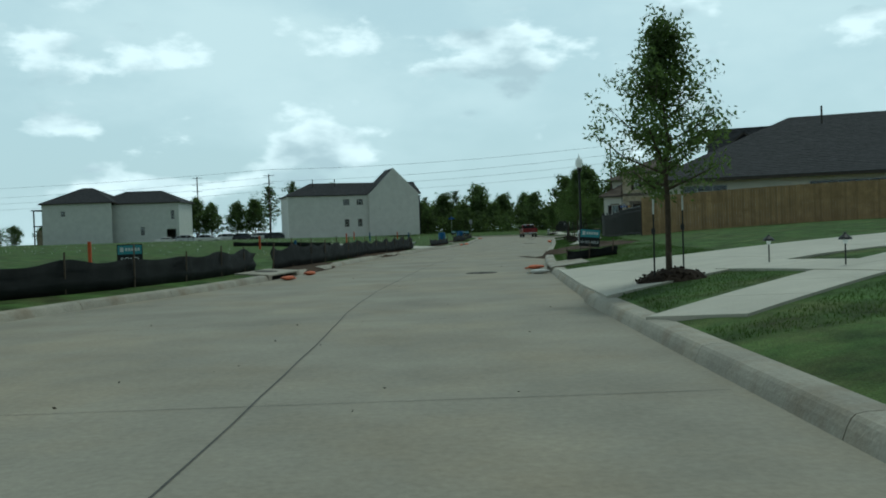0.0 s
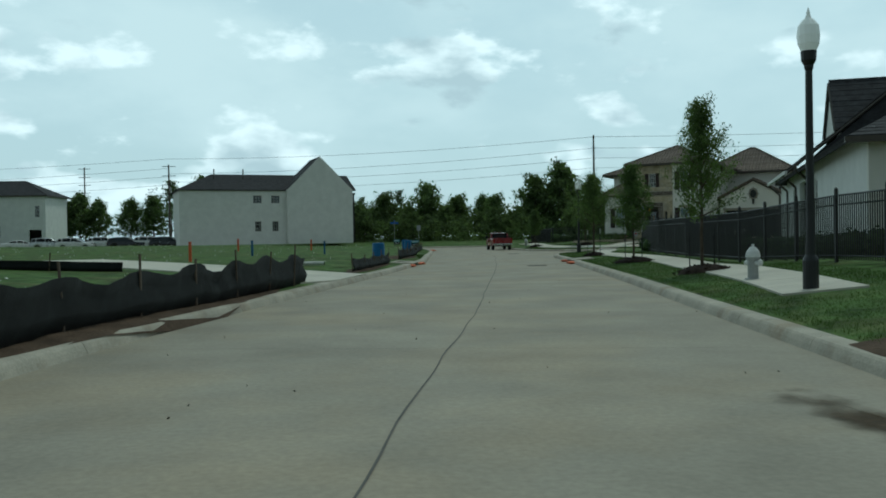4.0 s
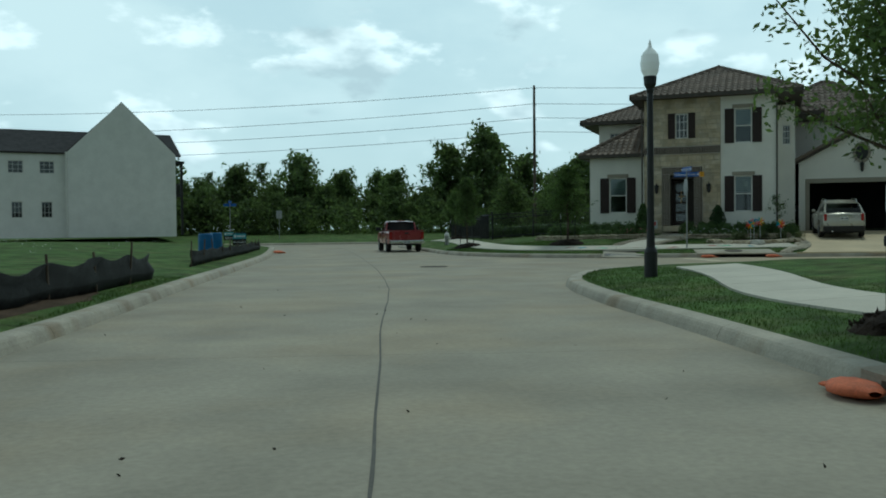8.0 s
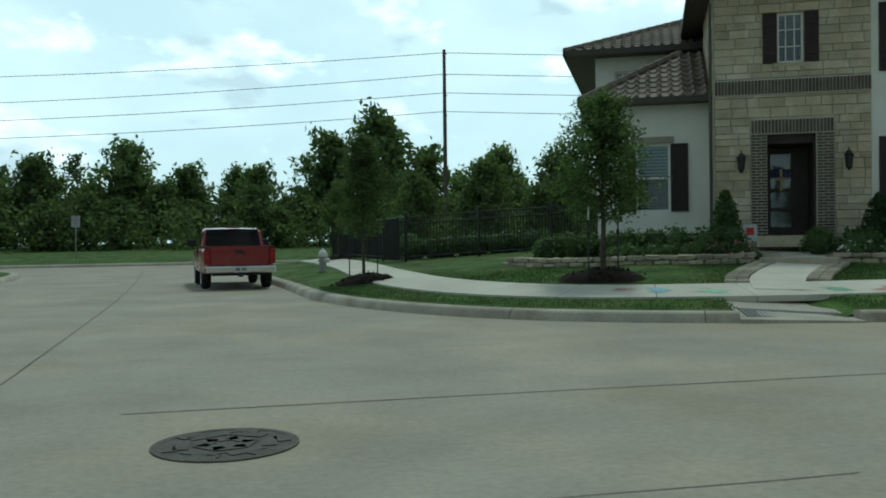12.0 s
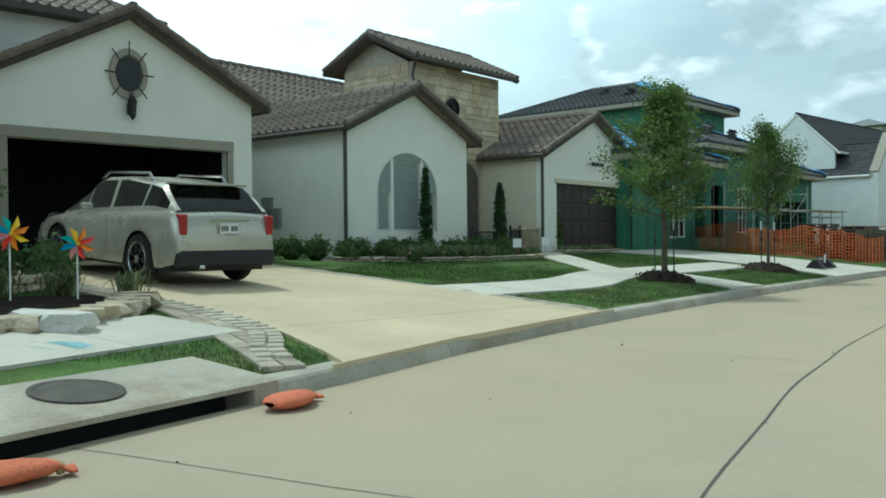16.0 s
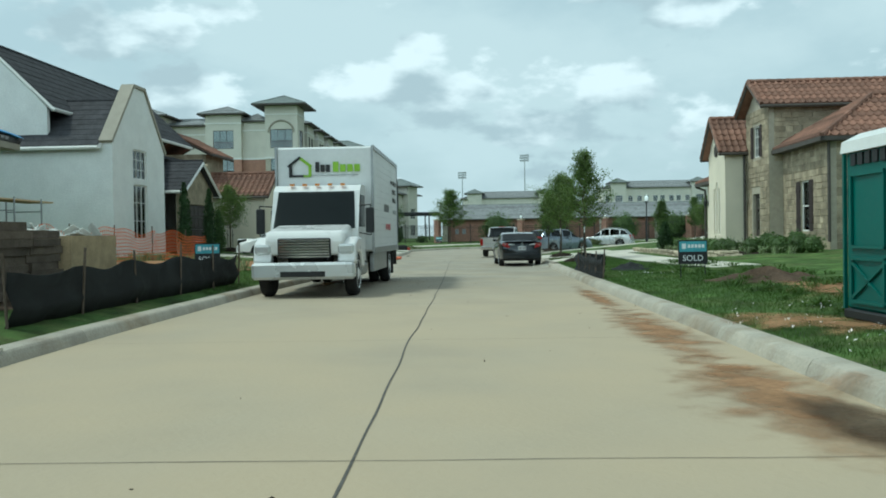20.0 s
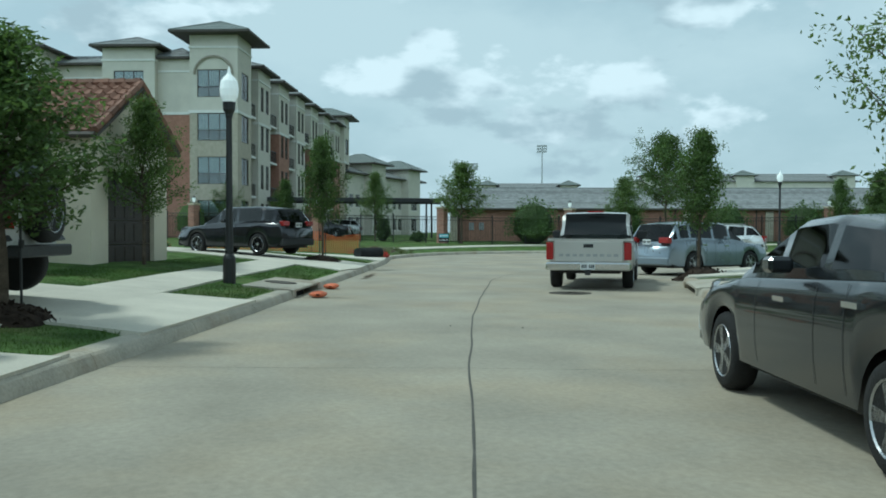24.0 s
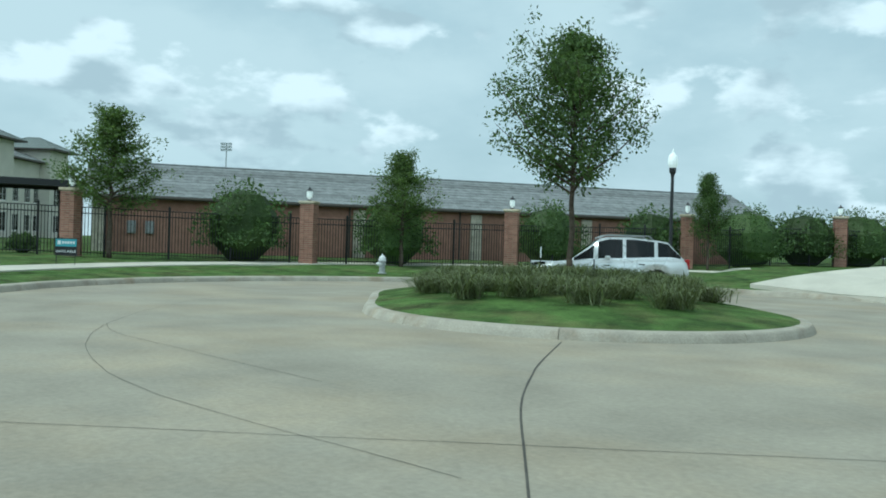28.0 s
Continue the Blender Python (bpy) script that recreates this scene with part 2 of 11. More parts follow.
M("roof_tile", (0.17, 0.135, 0.11), 0.75, var=0.22, scale=1.5, fine=20, bump=0.1, island=0.22)
M("dark_tile", (0.07, 0.07, 0.074), 0.65, var=0.2, scale=1.5, fine=20, bump=0.1, island=0.25)
M("red_tile", (0.20, 0.105, 0.072), 0.8, var=0.22, scale=1.5, fine=20, bump=0.1, island=0.25)
M("shingle", (0.055, 0.055, 0.060), 0.9, var=0.3, scale=2.5, fine=14, bump=0.4, spec=0.2)
M("grey_shingle", (0.22, 0.23, 0.23), 0.9, var=0.25, scale=2.5, fine=14, bump=0.4, spec=0.2, island=0.2)
M("metal_roof", (0.15, 0.175, 0.165), 0.45, var=0.1, scale=1.0, bump=0)
M("gutter", (0.07, 0.06, 0.05), 0.6, var=0.15, scale=3, bump=0)
M("shutter", (0.036, 0.024, 0.022), 0.7, var=0.15, scale=4, bump=0.03)
M("dark_wood", (0.04, 0.03, 0.024), 0.6, var=0.25, scale=4, fine=30)
M("louvre", (0.27, 0.31, 0.29), 0.6, var=0.05, scale=3, bump=0)
M("blind", (0.52, 0.56, 0.56), 0.7, var=0.05, scale=3, bump=0)
# near-black standing in for shade inside rooms, drains, pipes and recesses
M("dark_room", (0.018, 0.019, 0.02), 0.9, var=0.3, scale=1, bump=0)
M("pine_fence", (0.42, 0.28, 0.145), 0.85, var=0.2, scale=2.5, fine=30, bump=0.15, island=0.16)
M("lumber", (0.48, 0.36, 0.21), 0.85, var=0.2, scale=3, fine=30, bump=0.1, island=0.2)
M("old_wood", (0.13, 0.10, 0.075), 0.9, var=0.3, scale=3, fine=30, bump=0.2, island=0.25)
M("iron", (0.012, 0.013, 0.014), 0.45, var=0.2, scale=5, bump=0, spec=0.5)
M("galvanised", (0.33, 0.34, 0.34), 0.4, 0.8, var=0.15, scale=5, bump=0.02)
M("steel", (0.55, 0.55, 0.55), 0.25, 1.0, var=0.05, scale=5, bump=0)
M("sheathing", (0.045, 0.155, 0.095), 0.75, var=0.18, scale=1.2, fine=10, bump=0.03, island=0.12)
M("tape", (0.03, 0.035, 0.035), 0.5, var=0.1, scale=4, bump=0)
M("underlay", (0.07, 0.27, 0.55), 0.6, var=0.15, scale=1.5, bump=0.1)
M("orange_mesh", (0.72, 0.15, 0.03), 0.6, var=0.15, scale=2, bump=0)
M("sandbag", (0.70, 0.19, 0.09), 0.75, var=0.2, scale=6, fine=60, bump=0.4)
M("white_bag", (0.66, 0.66, 0.62), 0.75, var=0.15, scale=6, fine=60, bump=0.4)
M("silt_cloth", (0.018, 0.020, 0.020), 0.8, var=0.3, scale=3, fine=90, bump=0.3, spec=0.25)
M("wood_pole", (0.12, 0.095, 0.075), 0.9, var=0.2, scale=2, bump=0.2)
M("bark", (0.10, 0.08, 0.06), 0.95, var=0.3, scale=8, fine=60, bump=0.6, spec=0.1)
M("leaf", (0.115, 0.168, 0.056), 0.5, thin=0.48, var=0.25, scale=1.2, fine=14, bump=0, spec=0.3, island=0.35)
M("leaf_dark", (0.094, 0.142, 0.050), 0.55, thin=0.48, var=0.3, scale=0.5, fine=8, bump=0, spec=0.25, island=0.4)
M("leaf_wood", (0.118, 0.165, 0.072), 0.6, thin=0.55, var=0.35, scale=0.12, fine=2, bump=0, spec=0.2, island=0.4)
M("shrub_leaf", (0.090, 0.145, 0.048), 0.5, thin=0.35, var=0.3, scale=2, fine=20, bump=0, spec=0.3, island=0.4)
M("cypress_leaf", (0.045, 0.080, 0.032), 0.6, thin=0.3, var=0.3, scale=2, fine=20, bump=0, spec=0.2, island=0.4)
M("pale_grass", (0.20, 0.25, 0.11), 0.7, var=0.3, scale=2, fine=20, bump=0, island=0.4)
M("muhly", (0.150, 0.175, 0.085), 0.75, thin=0.3, var=0.3, scale=1.5, fine=20, bump=0, island=0.4)
M("white_flower", (0.75, 0.73, 0.68), 0.6, var=0.1, scale=5, bump=0)
M("pink_flower", (0.65, 0.25, 0.24), 0.6, var=0.2, scale=5, bump=0)
M("red_flower", (0.50, 0.05, 0.04), 0.6, var=0.2, scale=5, bump=0)
M("tyre", (0.014, 0.014, 0.014), 0.85, var=0.2, scale=6, bump=0.1)
M("rim", (0.42, 0.43, 0.44), 0.3, 0.9, var=0.08, scale=6, bump=0)
M("black_plastic", (0.016, 0.017, 0.018), 0.55, var=0.15, scale=6, bump=0.02)
M("chrome", (0.72, 0.73, 0.74), 0.12, 1.0, var=0.03, scale=5, bump=0)
M("tail_red", (0.28, 0.012, 0.012), 0.25, var=0.1, scale=8, bump=0, coat=0.5)
M("headlamp", (0.62, 0.64, 0.64), 0.12, 0.3, var=0.05, scale=8, bump=0, coat=0.5)
M("amber", (0.65, 0.24, 0.03), 0.3, var=0.05, scale=8, bump=0)
M("plate", (0.62, 0.64, 0.64), 0.5, var=0.05, scale=8, bump=0)
for nm, c, r, mt in (("paint_red", (0.24, 0.022, 0.026), 0.3, 0.1), ("paint_grey", (0.015, 0.018, 0.021), 0.22, 0.4), ("paint_silver", (0.46, 0.45, 0.42), 0.32, 0.5), ("paint_champagne", (0.46, 0.44, 0.37), 0.28, 0.5), ("paint_black", (0.010, 0.011, 0.016), 0.2, 0.2), ("paint_blue", (0.20, 0.24, 0.28), 0.3, 0.5), ("paint_white", (0.74, 0.74, 0.72), 0.3, 0.0), ("paint_light", (0.58, 0.60, 0.60), 0.3, 0.4)):
    M(nm, c, r, mt, var=0.03, scale=0.7, fine=1.2, bump=0, spec=0.5, coat=0.6)
M("truck_box", (0.68, 0.69, 0.68), 0.45, var=0.05, scale=0.6, fine=8, bump=0.02)
M("toilet_green", (0.006, 0.105, 0.085), 0.5, var=0.10, scale=1.5, bump=0.02)
M("toilet_white", (0.66, 0.68, 0.66), 0.5, var=0.06, scale=2, bump=0)
M("barrel_blue", (0.02, 0.13, 0.33), 0.45, var=0.15, scale=3, bump=0)
M("sign_black", (0.013, 0.014, 0.016), 0.5, var=0.1, scale=5, bump=0)
M("sign_teal", (0.10, 0.36, 0.42), 0.5, var=0.1, scale=5, bump=0)
M("sign_brown", (0.075, 0.05, 0.045), 0.5, var=0.1, scale=5, bump=0)
M("sign_blue", (0.018, 0.10, 0.42), 0.45, var=0.05, scale=5, bump=0)
M("sign_yellow", (0.72, 0.36, 0.02), 0.5, var=0.05, scale=5, bump=0)
M("letter_white", (0.78, 0.79, 0.78), 0.6, var=0.03, scale=5, bump=0)
M("letter_black", (0.02, 0.02, 0.02), 0.6, var=0.05, scale=5, bump=0)
M("letter_green", (0.27, 0.47, 0.035), 0.6, var=0.05, scale=5, bump=0)
M("letter_red", (0.42, 0.03, 0.03), 0.6, var=0.05, scale=5, bump=0)
M("hydrant_white", (0.66, 0.67, 0.66), 0.5, var=0.1, scale=6, bump=0.03)
M("hydrant_grey", (0.36, 0.37, 0.36), 0.6, var=0.1, scale=6, bump=0.05)
M("boulder", (0.42, 0.36, 0.26), 0.9, var=0.25, scale=2.5, fine=14, bump=0.5, island=0.25)
M("rock_white", (0.58, 0.57, 0.52), 0.9, var=0.15, scale=3, fine=20, bump=0.4)
M("cast_iron", (0.085, 0.075, 0.062), 0.7, 0.3, var=0.25, scale=6, bump=0.2)
M("stake_orange", (0.62, 0.11, 0.03), 0.6, var=0.2, scale=5)
M("stake_blue", (0.03, 0.12, 0.26), 0.6, var=0.2, scale=5)
M("urn", (0.10, 0.06, 0.05), 0.7, var=0.2, scale=6, bump=0.1)
for nm, c in (("vane_red", (0.72, 0.06, 0.04)), ("vane_orange", (0.80, 0.26, 0.02)), ("vane_yellow", (0.80, 0.55, 0.03)), ("vane_blue", (0.03, 0.34, 0.55)), ("vane_teal", (0.05, 0.45, 0.42)), ("vane_pink", (0.72, 0.30, 0.34))):
    M(nm, c, 0.5, var=0.05, scale=5, bump=0)
glass_material("window_glass", (0.88, 0.94, 0.94), 0.95)
glass_material("car_glass", (0.22, 0.26, 0.26), 0.42, 1.42)
lamp_material("globe", (0.80, 0.83, 0.80), 0.25)


def film_material(name, color, cover):
    """Mud washed thin over concrete: ragged, fading to nothing at its rim."""
    m = material(name, color, 0.95, var=0.3, scale=1.5, fine=18, bump=0.2, spec=0.1)
    nt = m.node_tree
    N, L = nt.nodes.new, nt.links.new
    tc2, sub_, ln = N("ShaderNodeTexCoord"), N("ShaderNodeVectorMath"), N("ShaderNodeVectorMath")
    sub_.operation, ln.operation = "SUBTRACT", "LENGTH"
    sub_.inputs[1].default_value = (0.5, 0.5, 0.5)
    flat_ = N("ShaderNodeVectorMath")
    flat_.operation = "MULTIPLY"
    flat_.inputs[1].default_value = (2.0, 2.0, 0.0)
    L(tc2.outputs["Generated"], sub_.inputs[0])
    L(sub_.outputs[0], flat_.inputs[0])
    L(flat_.outputs[0], ln.inputs[0])
    nz = N("ShaderNodeTexNoise")
    nz.inputs["Scale"].default_value, nz.inputs["Detail"].default_value = 2.2, 7.0
    L(N("ShaderNodeNewGeometry").outputs["Position"], nz.inputs["Vector"])
    ad = N("ShaderNodeMath")
    ad.operation = "MULTIPLY_ADD"
    ad.inputs[1].default_value = 1.6
    L(nz.outputs["Fac"], ad.inputs[0])
    L(ln.outputs["Value"], ad.inputs[2])
    r = N("ShaderNodeMapRange")
    r.interpolation_type = "SMOOTHSTEP"
    for i, v in enumerate((0.9, 1.65, cover, 0.0)):
        r.inputs[i + 1].default_value = v
    L(ad.outputs[0], r.inputs[0])
    L(r.outputs[0], nt.nodes["Principled BSDF"].inputs["Alpha"])
    return m


film_material("chalk_pink", (0.68, 0.40, 0.36), 0.6)
film_material("chalk_green", (0.36, 0.64, 0.46), 0.6)
film_material("chalk_blue", (0.34, 0.58, 0.66), 0.6)
film_material("mud_film", (0.33, 0.19, 0.10), 0.75)
film_material("dirt_film", (0.10, 0.075, 0.05), 0.8)

# ---- the plan: kerb lines, road and the lie of the land ----
def smooth(pts, n=4):
    # Catmull-Rom through the plan points
    out = []
    for i in range(len(pts) - 1):
        p0, p1, p2, p3 = pts[max(i - 1, 0)], pts[i], pts[i + 1], pts[min(i + 2, len(pts) - 1)]
        for k in range(n):
            t = k / n
            out.append(tuple(0.5 * (2 * p1[a] + (p2[a] - p0[a]) * t + (2 * p0[a] - 5 * p1[a] + 4 * p2[a] - p3[a]) * t * t + (3 * p1[a] - p0[a] - 3 * p2[a] + p3[a]) * t ** 3) for a in (0, 1)))
    out.append(pts[-1])
    return out
CX, CY, CR = 103.4, 46.4, 12.7
arc = lambda a0, a1, n, r=CR, cx=CX, cy=CY: [(cx + r * math.cos(math.radians(a0 + (a1 - a0) * i / n)), cy + r * math.sin(math.radians(a0 + (a1 - a0) * i / n))) for i in range(n + 1)]
K_WEST = smooth([(-9.5, -40), (-8.6, 2), (-7.4, 15), (-5.9, 21), (-4.7, 29), (-4.1, 37), (-3.3, 45), (-2.3, 51), (-0.6, 61), (0.6, 68), (2.2, 80), (2.9, 90), (3.7, 101), (4.3, 111), (4.4, 122), (4.2, 131), (2.5, 135.5), (-2, 137.5), (-30, 138), (-160, 138)])
K_EAST = smooth([(2.2, -40), (2.3, 9), (2.5, 16), (3.1, 26), (3.9, 34), (5.4, 46), (6.9, 57), (8.9, 73), (9.8, 80), (10.3, 85), (11.3, 89.5), (13.6, 93.2), (17.5, 95), (22, 94.8), (28, 93.3), (34, 91), (38, 89), (42.7, 86.5), (48, 83.5), (56.4, 78.8), (66.8, 72.8), (72, 69.7), (78, 66.2), (84, 62.3), (88.6, 57.6), (90.8, 51)]) + arc(168, 282, 24)
K_NORTH = smooth([(160, 138), (40, 138), (20, 137.5), (14.5, 135.5), (12.8, 131), (12.7, 118), (12.7, 112.5), (13.4, 109), (15, 106.2), (17.8, 104.3), (21.6, 103.1), (24.6, 102.2), (29, 101), (36, 98.3), (43, 95.2), (50, 91.9), (57, 88), (61, 85.7), (73, 78.4), (83, 72.7), (92.5, 67.4), (102, 62.2), (108, 59.2), (112.2, 55.6)]) + arc(40, -78, 24)[1:]
K_FAR = [(-160, 146), (-40, 146), (40, 146), (160, 146)]
ROAD = K_WEST + [(-160, 146), (160, 146)] + K_NORTH + K_EAST[::-1]
def inside(x, y, poly):
    c = False
    j = len(poly) - 1
    for i in range(len(poly)):
        xi, yi = poly[i]; xj, yj = poly[j]
        if (yi > y) != (yj > y) and x < (xj - xi) * (y - yi) / (yj - yi) + xi: c = not c
        j = i
    return c
def dist(x, y, line):
    best = 1e9
    for i in range(len(line) - 1):
        ax, ay = line[i]; bx, by = line[i + 1]
        dx, dy = bx - ax, by - ay
        t = max(0, min(1, ((x - ax) * dx + (y - ay) * dy) / (dx * dx + dy * dy + 1e-12)))
        best = min(best, math.hypot(x - ax - t * dx, y - ay - t * dy))
    return best
def ground(x, y):
    if inside(x, y, ROAD): return 0.0
    d = min(dist(x, y, K_WEST), dist(x, y, K_EAST), dist(x, y, K_NORTH), dist(x, y, K_FAR))
    dn = dist(x, y, K_NORTH[12:])
    s = 0.12 if (dn <= d + 0.01 and x < 70) else (0.09 if dn <= d + .01 and x < 104 else 0.06)
    if y < 60 and dist(x, y, K_EAST) <= d + 0.01: s = 0.12 if y < 54 else 0.12 - (y - 54) * 0.01
    cap = 1.15 if x < 104 or y > 70 else 0.75
    return 0.15 + cap * (1 - math.exp(-s * d / cap))

# ---- kit ----
def thing(name, x=0.0, y=0.0, z=0.0, turn=0.0, label="", category="", group="", kind=""):
    ob = new(name)
    ob.empty_display_size = 0.2
    ob.matrix_world = pose(x, y, z, 0, 0, turn)
    return tagged(ob, label, category, group, kind)


def part(name, bm, mat, parent=None, label="", smoothed=False):
    me = bpy.data.meshes.new(name)
    bmesh.ops.recalc_face_normals(bm, faces=bm.faces)
    bm.to_mesh(me)
    bm.free()
    return mesh_part(name, me, mat, parent, label, smoothed)


def mesh_part(name, me, mat, parent=None, label="", smoothed=False):
    if not me.materials:
        for m in (mat if isinstance(mat, (list, tuple)) else (mat,)):
            me.materials.append(MATS[m])
    if smoothed:
        me.polygons.foreach_set("use_smooth", [True] * len(me.polygons))
    ob = new(name, me)
    if parent is not None:
        ob.parent = parent
    if label:
        ob["label"] = label
    return ob


def raw(name, verts, faces, mat, parent=None, label="", smoothed=False):
    me = bpy.data.meshes.new(name)
    me.from_pydata(verts, [], faces)
    me.update()
    return mesh_part(name, me, mat, parent, label, smoothed)


def box(bm, x0, x1, y0, y1, z0, z1, m=None, bevel=0.0):
    vs = [bm.verts.new((x, y, z)) for x in (x0, x1) for y in (y0, y1) for z in (z0, z1)]
    fs = [bm.faces.new([vs[i] for i in f]) for f in ((0, 1, 3, 2), (4, 6, 7, 5), (0, 4, 5, 1), (2, 3, 7, 6), (0, 2, 6, 4), (1, 5, 7, 3))]
    if bevel:
        es = list({e for f in fs for e in f.edges})
        r = bmesh.ops.bevel(bm, geom=es, offset=bevel, segments=1, affect="EDGES")
        vs = list({v for f in r["faces"] for v in f.verts} | {v for v in vs if v.is_valid})
    if m is not None:
        bmesh.ops.transform(bm, matrix=m, verts=[v for v in vs if v.is_valid])
    return vs


def boxed(*a, **k):
    bm = bmesh.new()
    box(bm, *a, **k)
    return bm


def prism(bm, poly, a0, a1, axis="y"):
    """A polygon in the plane across an axis, drawn out from a0 to a1 along it."""
    put = {"x": lambda p, a: (a, p[0], p[1]), "y": lambda p, a: (p[0], a, p[1]), "z": lambda p, a: (p[0], p[1], a)}[axis]
    lo, hi = [bm.verts.new(put(p, a0)) for p in poly], [bm.verts.new(put(p, a1)) for p in poly]
    n = len(poly)
    bm.faces.new(lo)
    bm.faces.new(hi[::-1])
    for i in range(n):
        bm.faces.new((lo[i], hi[i], hi[(i + 1) % n], lo[(i + 1) % n]))
    return lo + hi


def rod(bm, a, b, r0, r1=None, n=8, caps=True):
    a, b = Vector(a), Vector(b)
    r1 = r0 if r1 is None else r1
    q = (b - a).to_track_quat("Z", "Y")
    rings = []
    for p, r in ((a, r0), (b, r1)):
        rings.append([bm.verts.new(p + q @ Vector((r * math.cos(2 * math.pi * i / n), r * math.sin(2 * math.pi * i / n), 0))) for i in range(n)])
    for i in range(n):
        bm.faces.new((rings[0][i], rings[0][(i + 1) % n], rings[1][(i + 1) % n], rings[1][i]))
    if caps:
        bm.faces.new(rings[0][::-1])
        bm.faces.new(rings[1])


def lathe(bm, prof, n=16, cx=0.0, cy=0.0):
    """A turned shape from (radius, height) pairs."""
    rings = [[bm.verts.new((cx + r * math.cos(2 * math.pi * i / n), cy + r * math.sin(2 * math.pi * i / n), z)) for i in range(n)] for r, z in prof]
    for a, b in zip(rings, rings[1:]):
        for i in range(n):
            bm.faces.new((a[i], a[(i + 1) % n], b[(i + 1) % n], b[i]))
    bm.faces.new(rings[0][::-1])
    bm.faces.new(rings[-1])


def text_on(body, size, mat, m, parent, name="lettering", align="CENTER", wide=1.0):
    cu = bpy.data.curves.new(name, "FONT")
    cu.body, cu.size, cu.align_x, cu.align_y, cu.extrude = body, size, align, "CENTER", 0.0015
    cu.space_character = 1.0
    ob = new(name, cu)
    dg = bpy.context.evaluated_depsgraph_get()
    me = bpy.data.meshes.new_from_object(ob.evaluated_get(dg))
    bpy.data.objects.remove(ob)
    bpy.data.curves.remove(cu)
    me.materials.clear()
    o = mesh_part(name, me, mat, parent)
    o.matrix_local = m @ Matrix.Diagonal((wide, 1, 1, 1))
    return o


def ngon_xy(bm, pts, z):
    return bm.faces.new([bm.verts.new((x, y, z)) for x, y in pts])


def along(line, step):
    """Even stations on a line: place and heading."""
    out, carry = [], 0.0
    for (ax, ay), (bx, by) in zip(line, line[1:]):
        d = math.hypot(bx - ax, by - ay)
        if d < 1e-6:
            continue
        s = carry
        while s < d:
            out.append((ax + (bx - ax) * s / d, ay + (by - ay) * s / d, math.atan2(by - ay, bx - ax)))
            s += step
        carry = s - d
    return out


def dist_many(xs, ys, line):
    best = np.full(xs.shape, 1e9)
    for (ax, ay), (bx, by) in zip(line, line[1:]):
        dx, dy = bx - ax, by - ay
        t = np.clip(((xs - ax) * dx + (ys - ay) * dy) / (dx * dx + dy * dy + 1e-12), 0, 1)
        best = np.minimum(best, np.hypot(xs - ax - t * dx, ys - ay - t * dy))
    return best


def inside_many(xs, ys, poly):
    c = np.zeros(xs.shape, bool)
    for (xi, yi), (xj, yj) in zip(poly, poly[-1:] + poly[:-1]):
        if yi != yj:
            c ^= ((yi > ys) != (yj > ys)) & (xs < (xj - xi) * (ys - yi) / (yj - yi) + xi)
    return c


def ground_many(xs, ys):
    dk = [dist_many(xs, ys, k) for k in (K_WEST, K_EAST, K_NORTH, K_FAR)]
    d = np.minimum.reduce(dk)
    dn = dist_many(xs, ys, K_NORTH[12:])
    near = dn <= d + 0.01
    s = np.where(near & (xs < 70), 0.12, np.where(near & (xs < 104), 0.09, 0.06))
    s = np.where((ys < 60) & (dk[1] <= d + 0.01), np.clip(0.12 - (ys - 54) * 0.01, 0.06, 0.12), s)
    cap = np.where((xs < 104) | (ys > 70), 1.15, 0.75)
    z = 0.15 + cap * (1 - np.exp(-s * d / cap))
    return z, d, inside_many(xs, ys, ROAD)


PAVED, BEDS = [], []


